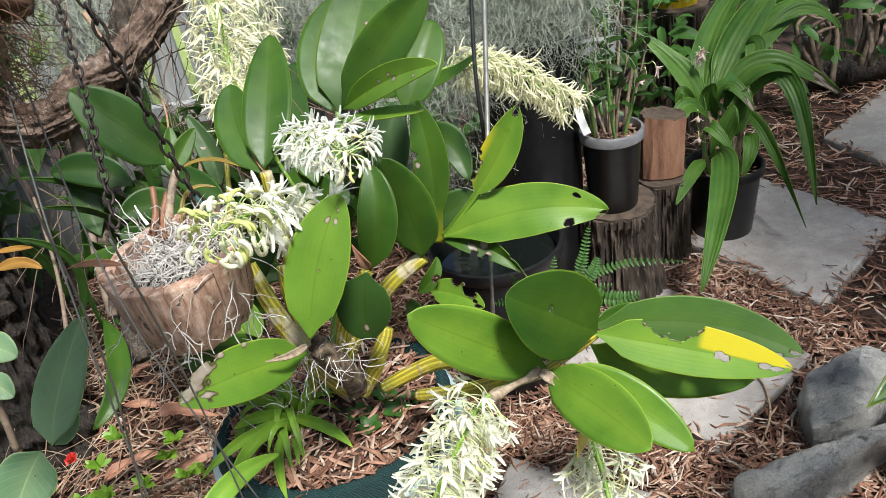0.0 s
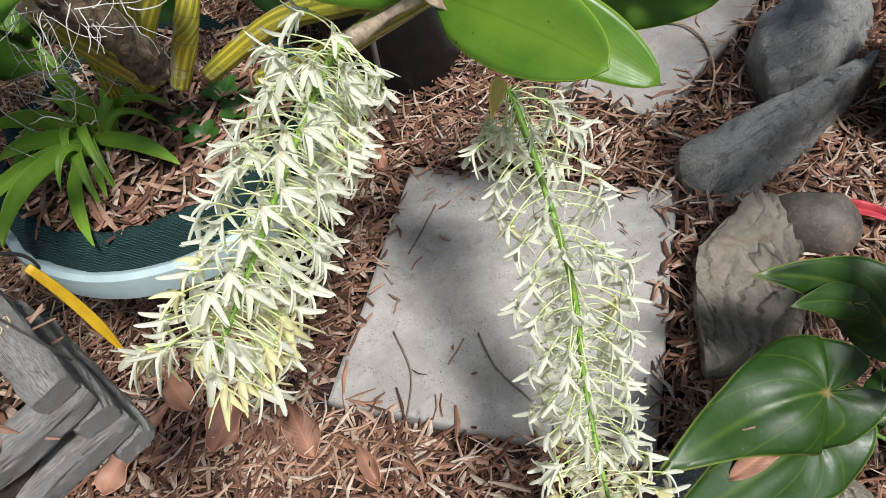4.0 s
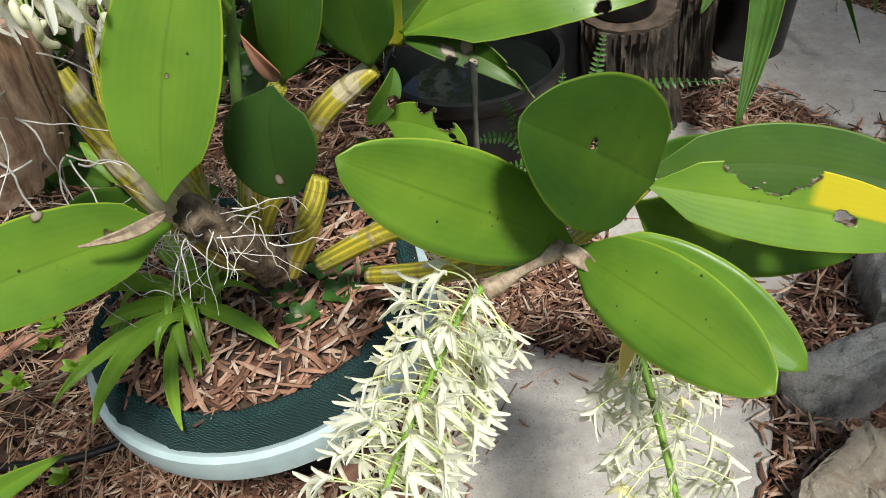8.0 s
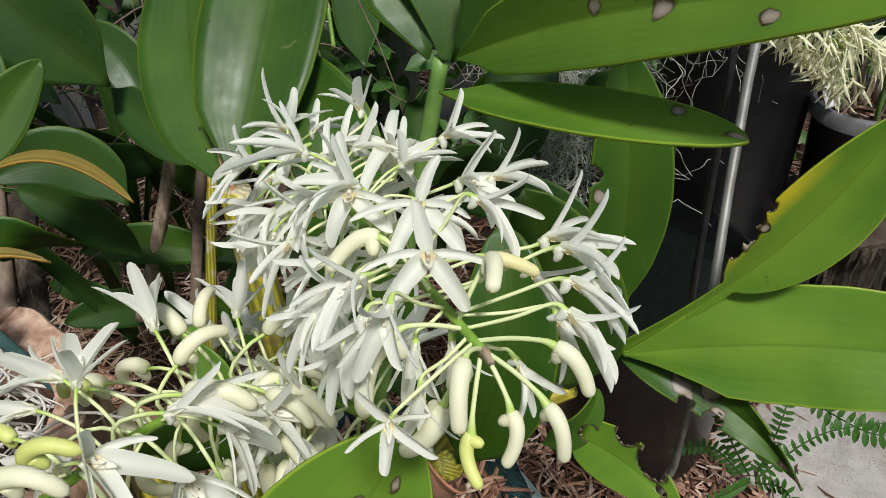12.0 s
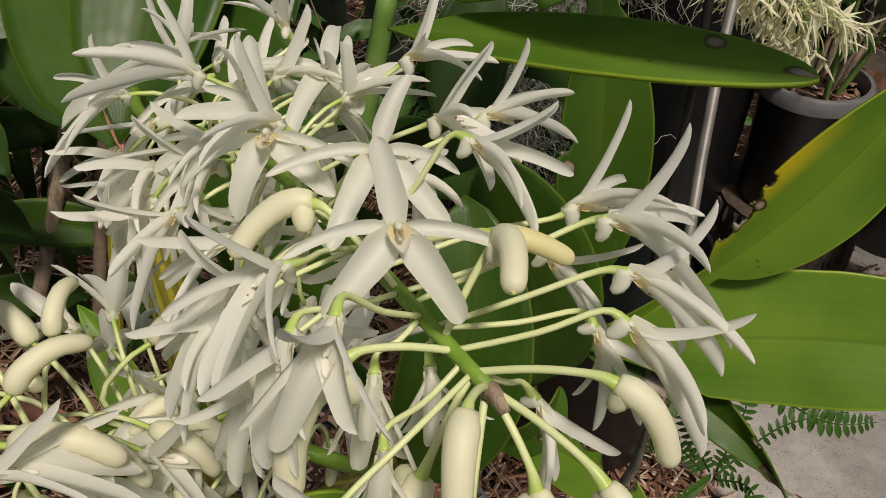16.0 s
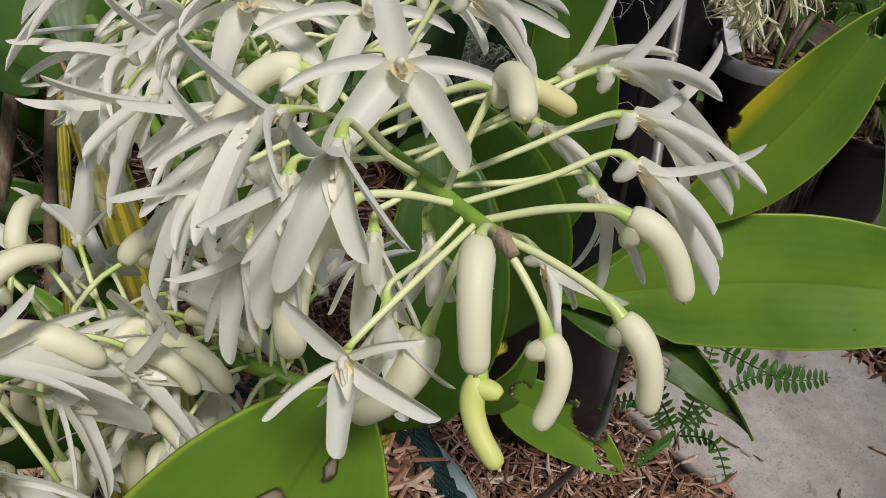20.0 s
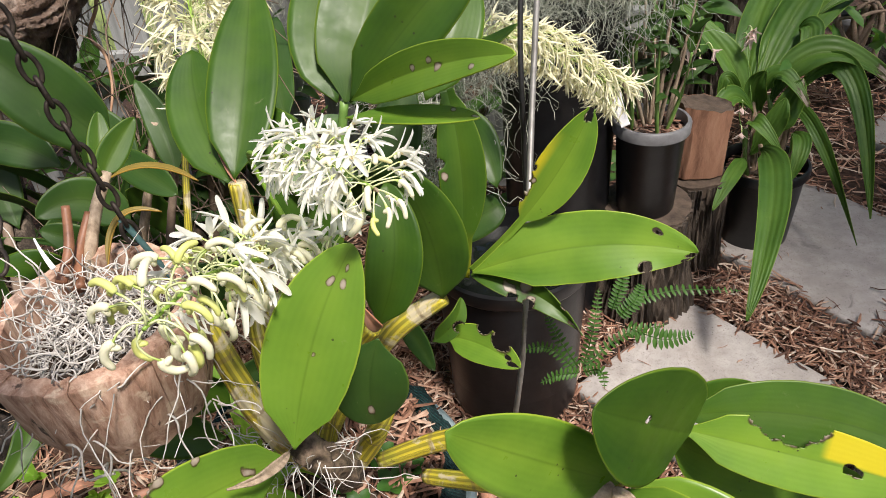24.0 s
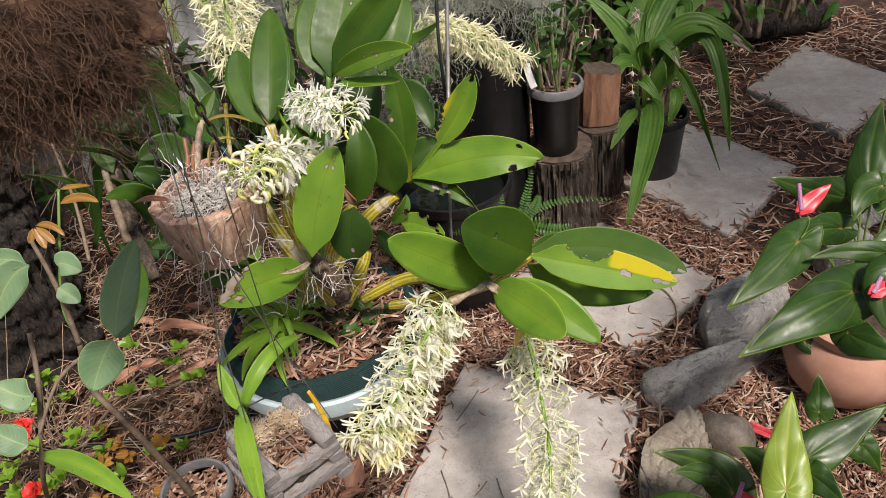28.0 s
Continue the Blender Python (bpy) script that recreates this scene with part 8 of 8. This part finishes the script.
# the orchid behind, with cream spikes
back = thing("orchid", (-0.45, 1.35, 0.2), "shaded orchid clump, leaves coloured darker for the shade, with cream flower spikes", "orchid")
# the clump's shade is partly in its colour: mostly the darker leaf copy
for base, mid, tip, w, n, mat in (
    ((-0.501, 1.096, 0.679), (-0.553, 1.082, 0.76), (-0.61, 1.081, 0.826), 0.0869, (0.437, -0.855, 0.281), LEAF_SHADE_TONE),
    ((-0.489, 1.046, 0.592), (-0.53, 1.046, 0.638), (-0.574, 1.008, 0.639), 0.0553, (0.419, -0.826, 0.378), LEAF_SHADE_TONE),
    ((-0.531, 1.138, 0.655), (-0.475, 1.099, 0.64), (-0.43, 1.069, 0.623), 0.0417, (0.369, -0.853, 0.369), LEAF_SHADE_TONE),
    ((-0.614, 1.168, 0.621), (-0.688, 1.184, 0.657), (-0.757, 1.179, 0.659), 0.0590, (0.476, -0.82, 0.318), LEAF_SHADE_TONE),
    ((-0.71, 1.166, 0.533), (-0.731, 1.203, 0.598), (-0.736, 1.245, 0.669), 0.0510, (0.487, -0.802, 0.345), LEAF_SHADE_TONE),
    ((-0.822, 1.373, 0.799), (-0.799, 1.401, 0.841), (-0.799, 1.449, 0.882), 0.0381, (0.489, -0.856, 0.168), LEAF_LIT_TONE),
    ((-0.526, 1.168, 0.608), (-0.549, 1.194, 0.654), (-0.594, 1.209, 0.686), 0.0491, (0.394, -0.857, 0.332), LEAF_SHADE_TONE),
    ((-0.468, 1.168, 0.599), (-0.48, 1.199, 0.652), (-0.511, 1.232, 0.712), 0.0393, (0.35, -0.874, 0.338), LEAF_SHADE_TONE),
    ((-0.185, 1.166, 0.455), (-0.075, 1.148, 0.507), (-0.033, 1.161, 0.522), 0.0590, (0.057, -0.882, 0.468), LEAF_SHADE_TONE),
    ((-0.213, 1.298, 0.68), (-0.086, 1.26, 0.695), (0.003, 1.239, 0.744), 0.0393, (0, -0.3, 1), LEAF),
    ((-0.312, 1.209, 0.644), (-0.336, 1.293, 0.689), (-0.339, 1.379, 0.736), 0.0491, (0.239, -0.922, 0.304), LEAF_SHADE_TONE),
    ((-0.119, 1.204, 0.607), (-0.068, 1.191, 0.616), (-0.038, 1.137, 0.561), 0.0590, (0.053, -0.921, 0.387), LEAF_SHADE_TONE),
    ((-0.167, 1.168, 0.554), (-0.167, 1.209, 0.622), (-0.148, 1.245, 0.679), 0.0688, (0.127, -0.918, 0.375), LEAF_SHADE_TONE),
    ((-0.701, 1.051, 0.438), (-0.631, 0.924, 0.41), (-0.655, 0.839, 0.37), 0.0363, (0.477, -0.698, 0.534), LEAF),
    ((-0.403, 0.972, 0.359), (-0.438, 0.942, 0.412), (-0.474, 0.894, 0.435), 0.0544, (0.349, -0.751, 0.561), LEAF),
    ((-0.4, 0.952, 0.422), (-0.414, 0.971, 0.456), (-0.436, 0.989, 0.49), 0.0363, (0.332, -0.78, 0.531), LEAF_LIT_TONE),
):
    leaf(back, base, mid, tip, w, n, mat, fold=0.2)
drng = random.Random(23)
# filler leaves, mostly in the darker copy, to keep this corner in shade
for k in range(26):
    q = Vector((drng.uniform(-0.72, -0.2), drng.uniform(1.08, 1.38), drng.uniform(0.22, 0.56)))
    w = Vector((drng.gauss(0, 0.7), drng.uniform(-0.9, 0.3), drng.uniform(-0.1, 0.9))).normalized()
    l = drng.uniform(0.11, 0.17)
    leaf(back, q, q + w * l * 0.5 + Vector((0, 0, 0.015)), q + w * l, drng.uniform(0.036, 0.05), (drng.gauss(0.2, 0.3), -0.8, 0.5), LEAF_SHADE_TONE if k % 3 else LEAF, fold=0.2)
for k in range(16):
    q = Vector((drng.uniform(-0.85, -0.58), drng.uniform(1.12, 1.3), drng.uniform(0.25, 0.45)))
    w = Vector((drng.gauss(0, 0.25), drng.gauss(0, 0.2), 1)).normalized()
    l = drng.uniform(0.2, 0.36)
    leaf(back, q, q + w * l * 0.55, q + w * l + Vector((drng.gauss(0, 0.06), -0.04, -0.03)), drng.uniform(0.012, 0.022), (drng.gauss(0.2, 0.4), -0.9, 0.2), LEAF_SHADE_TONE, fold=0.3, outline=strap, nu=14, nv=6)
for pth, r, mat in (
    ([(-0.643, 1.011, 0.362), (-0.697, 1.134, 0.478), (-0.745, 1.258, 0.595), (-0.802, 1.354, 0.666)], 0.016, BARK_STUMP),
    ([(-0.681, 1.051, 0.435), (-0.726, 1.161, 0.527), (-0.755, 1.258, 0.597)], 0.009, TWIG),
    ([(-0.598, 1.132, 0.363), (-0.536, 1.176, 0.525), (-0.489, 1.204, 0.662)], 0.008, PAPER),
    ([(-0.535, 1.132, 0.353), (-0.5, 1.176, 0.519), (-0.457, 1.194, 0.64)], 0.007, TWIG),
    ([(-0.467, 1.051, 0.403), (-0.44, 1.089, 0.56), (-0.434, 1.153, 0.665)], 0.006, CANE),
    ([(-0.764, 1.031, 0.414), (-0.798, 1.134, 0.493), (-0.852, 1.247, 0.593)], 0.004, TWIG),
):
    tube("cane", pth, lambda s, r=r: r * (1 - 0.3 * s), mat, back, "", 9, 18, 0.15)


def pick_cream(s, rng):
    return rng.choice(CREAM)


spike(back, [(-0.146, 1.255, 0.696), (-0.043, 1.276, 0.716), (0.054, 1.312, 0.683), (0.15, 1.317, 0.61)], 190, pick_cream, "long arching spike of cream flowers", 0.003, 0.3, 1.0, 31, 0.75)
spike(back, [(-0.327, 1.002, 0.69), (-0.355, 1.068, 0.766), (-0.384, 1.165, 0.854), (-0.389, 1.276, 0.962)], 150, pick_cream, "upright spike of cream flowers before the fence", 0.003, 0.28, 1.1, 32, 0.2)
spike(back, [(-0.405, 1.395, 0.578), (-0.432, 1.491, 0.703), (-0.449, 1.628, 0.856)], 60, pick_cream, "second cream spike in the shade", 0.003, 0.4, 1.1, 33, 0.2)
leaf(back, (-0.284, 0.863, 0.745), (-0.314, 0.936, 0.774), (-0.346, 1.041, 0.797), 0.0113, (0.3, -0.896, 0.328), DRY_LEAF, "bract", "yellowed papery bract", outline=spear)

# grey moss curtains
def curtain(count, left, right, deep, top, long, label, seed):
    """Hanging moss: fine curling strands falling from a line left to right."""
    a, b = Vector(left), Vector(right)
    return tangle("hanging_moss", count, lambda rng: a.lerp(b, rng.random()) + Vector((0, rng.uniform(0, deep), rng.uniform(-top, 0.0))), long, (0.0004, 0.0009), MOSS, label, seed, 1.35, 3, 18, 0.6, None, "moss")


curtain(1100, (-0.505, 1.788, 0.857), (-0.295, 1.788, 0.826), 0.15, 0.1, (0.12, 0.32), "silvery grey moss hanging before the fence", 1)
curtain(1000, (-0.082, 1.493, 0.849), (0.009, 1.525, 0.83), 0.15, 0.25, (0.15, 0.35), "curtain of silvery grey moss over the tub", 2)
curtain(1100, (0.058, 1.967, 0.781), (0.272, 2.02, 0.74), 0.2, 0.12, (0.15, 0.34), "grey moss trailing above the drum", 3)
curtain(1000, (0.03, 1.5, 0.86), (0.24, 1.5, 0.84), 0.06, 0.14, (0.12, 0.3), "silvery moss curtain before the drum", 9)
curtain(520, (-0.821, 1.357, 0.966), (-0.701, 1.409, 0.938), 0.15, 0.15, (0.12, 0.3), "thin grey moss on the tree branch", 4)
curtain(260, (-0.266, 1.507, 0.744), (-0.104, 1.313, 0.591), 0.1, 0.1, (0.1, 0.25), "loose moss between the orchid leaves", 5)
curtain(160, (-0.173, 1.184, 0.581), (-0.068, 1.214, 0.616), 0.1, 0.1, (0.08, 0.2), "grey moss strands behind tall leaves", 6)
tangle("vine_stems", 170, lambda rng: Vector((-0.675, 1.373, 0.777)) + Vector((rng.uniform(-0.35, 0.2), rng.uniform(-0.1, 0.2), rng.uniform(-0.45, 0.25))), (0.15, 0.5), (0.0008, 0.002), TWIG, "tangled brown vine stems around the branch", 7, 0.35, 4, 9, 0.4, None, "vines")
tangle("dry_stalks", 420, lambda rng: Vector((-0.78, 1.12, 0)) + Vector((rng.uniform(-0.35, 0.42), rng.uniform(-0.25, 0.4), rng.uniform(0.0, 0.06))), (0.08, 0.28), (0.0006, 0.0017), STRAW, "dry fallen stalks at the foot of the tree", 8, 0.22, 4, 6, 0.1, None, "stalks")


# shrubs that close the view
def shrub(at, size, count, long, material, label, seed):
    """A loose shrub: bent stems and a crown of many separate leaves with gaps."""
    rng = random.Random(seed)
    at = Vector(at)
    ob = thing("shrub", at, label, "shrub")
    stems, leaves = [], []
    for k in range(9):
        tip = at + Vector((rng.uniform(-1, 1) * size[0] * 0.7, rng.uniform(-1, 1) * size[1] * 0.7, size[2] * rng.uniform(0.6, 1)))
        path = [at + Vector((rng.uniform(-0.05, 0.05), rng.uniform(-0.05, 0.05), -0.03)), at.lerp(tip, 0.5) + Vector((rng.uniform(-0.08, 0.08), 0, 0.05)), tip]
        stems.append((0, tube_data(path, lambda s: 0.012 * (1 - 0.7 * s), 6, 10)))
    for k in range(count):
        d = Vector((rng.gauss(0, 0.5), rng.gauss(0, 0.5), rng.uniform(0.08, 1.0)))
        q = at + Vector((d.x * size[0], d.y * size[1], d.z * size[2]))
        w = Vector((rng.gauss(0, 1), rng.gauss(0, 1) - 0.3, rng.gauss(0, 0.6) - 0.2)).normalized()
        l = rng.uniform(*long)
        v, f, uv, _ = leaf_data(q, q + w * l * 0.5 + Vector((0, 0, l * 0.1)), q + w * l, l * rng.uniform(0.28, 0.42), (rng.gauss(0, 0.5), rng.gauss(0, 0.5) - 0.4, 1), spear, 0.2, 0, 0, 5, 4)
        leaves.append((0, (v, f, uv)))
    v, f, uv, _ = join(stems)
    make("stem", v, f, TWIG, ob, "", uv)
    v, f, uv, _ = join(leaves)
    make("crown", v, f, material, ob, "", uv)
    return ob


shrub((-0.15, 1.95, 0), (0.5, 0.15, 1.1), 420, (0.05, 0.12), LEAF_SHRUB, "dark leafy shrub in front of the fence", 1)
shrub((0.5, 2.45, 0), (0.5, 0.2, 1.2), 520, (0.05, 0.13), LEAF_SHRUB, "dense green shrub behind the stumps", 2)
shrub((1.25, 3.3, 0), (0.8, 0.3, 1.3), 620, (0.05, 0.14), LEAF_SHRUB, "mixed green shrubs beyond the path", 3)
shrub((2.2, 3.6, 0), (0.7, 0.35, 1.2), 520, (0.06, 0.14), LEAF_SHRUB, "shadowy green shrub by the far trunk", 4)
shrub((-1.55, 1.75, 0), (0.5, 0.2, 1.2), 420, (0.06, 0.16), LEAF_SHADE_TONE, "dark shrub beside the tree", 5)
shrub((-0.75, 1.95, 0), (0.4, 0.12, 0.5), 260, (0.06, 0.14), LEAF_SHADE_TONE, "low dark foliage at the fence foot", 6)
shrub((0.75, 3.0, 0), (0.5, 0.3, 1.4), 520, (0.06, 0.16), LEAF_SHRUB, "tall green shrub at the back", 7)
shrub((2.3, 2.2, 0), (0.5, 0.5, 0.8), 420, (0.06, 0.14), LEAF_SHRUB, "green bed plants beyond the rocks", 8)
# unseen ring of shrubs, added to cut low sky light and deepen shade
for k, (hx, hy) in enumerate(((-2.9, 0.1), (-2.3, -1.5), (-0.9, -2.5), (0.7, -2.7), (2.3, -2.0), (3.3, -0.4), (3.6, 1.4))):
    shrub((hx, hy, 0), (0.95, 0.7, 2.1), 430, (0.16, 0.32), LEAF_SHRUB, "unseen tall shrub added to block low sky light", 80 + k)
shrub((-1.9, 0.9, 0), (0.4, 0.5, 1.0), 320, (0.06, 0.14), LEAF_SHADE_TONE, "dark shrub past the tree trunk", 9)

def crown(parent, centre, size, count, seed):
    """A wide airy tree crown, added unseen overhead for its shade: many separate leaves with gaps between them."""
    rng = random.Random(seed)
    c = Vector(centre)
    pieces = []
    for k in range(count):
        d = Vector((rng.gauss(0, 0.45), rng.gauss(0, 0.45), rng.gauss(0, 0.4)))
        q = c + Vector((d.x * size[0], d.y * size[1], d.z * size[2])) * 1.15
        w = Vector((rng.gauss(0, 1), rng.gauss(0, 1), rng.gauss(0, 0.5))).normalized()
        l = rng.uniform(0.10, 0.2)
        v, f, uv, _ = leaf_data(q, q + w * l * 0.5, q + w * l, l * 0.45, (rng.gauss(0, 0.4), rng.gauss(0, 0.4), 1), spear, 0.15, 0, 0, 4, 2)
        pieces.append((0, (v, f, uv)))
    v, f, uv, _ = join(pieces)
    return make("crown", v, f, LEAF_SHRUB, parent, "unseen airy leaf crown added to cast shade", uv)


# unseen crown, added to darken the ground and fence at the back
crown(tree, (-0.4, 2.35, 2.5), (1.3, 0.7, 0.4), 360, 22)
stump((0.673, 2.551, 0), 0.12, 0.42, "tall grey stump under a yellow pot", 15)
yp = Vector((0.673, 2.551, 0))
pot((yp.x, yp.y, 0.42), 0.09, 0.12, "bright yellow plastic pot on a stump", YELLOW_PLASTIC)
for at, r, lean_x, label in (((1.37, 2.783, 0), 0.055, -0.12, "rough brown tree trunk beyond the path"), ((0.999, 2.654, 0), 0.022, 0.1, "thin leaning trunk behind the pleated orchid"), ((0.962, 2.828, 0), 0.03, -0.05, "slim shaded trunk at the back")):
    at = Vector(at)
    far = thing("tree", at, label, "tree")
    v, f, uv = tube_data([at - Vector((0, 0, 0.05)), at + Vector((lean_x * 0.3, 0, 0.6)), at + Vector((lean_x, 0, 2.2))], lambda s, r=r: r * (1.15 - 0.3 * s), 20, 30, True, 0.25)
    make("trunk", v, f, BARK_STUMP, far, "", uv)
    if r > 0.05:
        # unseen crowns set sunward to shade the far pavers; the limb only carries them
        crown(far, (2.15, 0.7, 2.8), (0.75, 0.7, 0.35), 340, 21)
        crown(far, (1.72, 0.25, 2.85), (0.5, 0.5, 0.3), 190, 24)
        tube("limb", [at + Vector((-0.1, 0, 2.0)), (1.3, 2.0, 2.65), (1.55, 0.9, 2.85), (1.65, 0.0, 2.9)], lambda s: 0.045 - 0.03 * s, BARK_STUMP, far, "", 12, 24, 0.2)
tagged(tube("fallen_log", [(1.155, 2.722, 0.03), (1.305, 2.69, 0.04), (1.554, 2.711, 0.05)], 0.05, BARK_DARK, None, "", 18, 24, 0.25), "dark fallen log across the back bed", "log")
pot((1.307, 2.84, -0.005), 0.07, 0.16, "blue-grey nursery pot by the far trunk", GREY_PLASTIC)
pot((1.574, 2.954, -0.005), 0.09, 0.18, "black nursery pot at the back bed")
for k, (at, lab) in enumerate((((1.138, 2.473, 0.14), "pale green plant in the blue-grey pot"), ((1.342, 2.52, 0.16), "small plant in the back pot"))):
    shrub(at, (0.08, 0.08, 0.2), 13, (0.06, 0.12), LEAF_SHRUB, lab, 70 + k)


# fallen leaves, twigs and bark on the ground
def fallen(at, way, long, wide, lift, seed, label="dry brown fallen leaf on the mulch"):
    at = Vector(at)
    w = Vector((math.cos(radians(way)), math.sin(radians(way)), 0))
    ob = leaf(None, at - w * long / 2, at + Vector((0, 0, lift)), at + w * long / 2 + Vector((0, 0, lift * 0.4)), wide, (0, -0.2, 1), DRY_LEAF, "fallen_leaf", outline=spear, fold=0.3, wave=0.55, seed=seed, nu=16, nv=8, thick=0.0007)
    return tagged(ob, label, "leaf", "fallen leaves on the mulch")


fallen((-0.322, 0.66, 0.008), 60, 0.085, 0.046, 0.01, 1)
fallen((-0.232, 0.627, 0.008), 110, 0.09, 0.04, 0.012, 2)
fallen((-0.273, 0.745, 0.008), 80, 0.085, 0.042, 0.01, 3)
fallen((-0.461, 0.634, 0.008), 55, 0.08, 0.04, 0.01, 4)
fallen((-0.394, 0.722, 0.008), 120, 0.075, 0.036, 0.01, 40)
fallen((-0.234, 0.825, 0.008), 20, 0.06, 0.03, 0.01, 41)
fallen((-0.153, 0.561, 0.008), 110, 0.06, 0.022, 0.008, 42)
fallen((-0.279, 0.702, 0.008), 10, 0.055, 0.02, 0.006, 5)
fallen((0.35, 1.581, 0.01), 15, 0.10, 0.035, 0.012, 6)
fallen((0.3, 1.576, 0.01), -10, 0.07, 0.03, 0.01, 7)
fallen((-0.079, 1.07, 0.008), 100, 0.07, 0.024, 0.008, 8)
fallen((-0.149, 1.067, 0.008), 70, 0.09, 0.02, 0.01, 9)
fallen((-0.8, 1.098, 0.02), 20, 0.14, 0.03, 0.03, 10, "long curled strip of tan bark on the mulch")
fallen((-0.714, 1.197, 0.06), -15, 0.16, 0.03, 0.02, 11, "long curled strip of tan bark on the mulch")
fallen((-0.667, 1.073, 0.03), 25, 0.16, 0.024, 0.02, 12, "long curled strip of tan bark on the mulch")
lrng = random.Random(77)
for k in range(34):
    fallen((lrng.uniform(-0.95, -0.1), lrng.uniform(0.35, 1.5), 0.0), lrng.uniform(0, 180), lrng.uniform(0.04, 0.09), lrng.uniform(0.014, 0.028), lrng.uniform(0.004, 0.014), 20 + k)
for k, pts in enumerate((((-0.099, 0.739, 0.004), (-0.085, 0.671, 0.004), (-0.1, 0.609, 0.004)), ((0.011, 0.706, 0.004), (0.022, 0.65, 0.004), (0.054, 0.595, 0.004)), ((-0.009, 0.703, 0.004), (-0.023, 0.685, 0.004), (-0.036, 0.671, 0.004)), ((-0.06, 0.864, 0.004), (-0.034, 0.901, 0.004), (-0.006, 0.945, 0.004)))):
    tagged(tube("twig", pts, 0.0013, TWIG, None, "", 5, 8), "thin dry twig lying across the paver", "twig", "twigs on the path")

tagged(tube("twig", [(0.454, 1.231, 0.008), (0.482, 1.207, 0.01), (0.494, 1.153, 0.009), (0.478, 1.076, 0.01), (0.44, 1.012, 0.006), (0.4, 0.968, 0.0)], 0.0021, STRAW, None, "", 6, 26, 0.15), "pale curved dry twig running off the paver", "twig", "twigs on the path")
tagged(tube("string", [(-0.619, 0.793, 0.012), (-0.501, 0.744, 0.014), (-0.37, 0.699, 0.012), (-0.258, 0.663, 0.015), (-0.194, 0.656, 0.008)], 0.0011, WIRE, None, "", 5, 30, 0.2), "thin grey string lying across the mulch", "string")
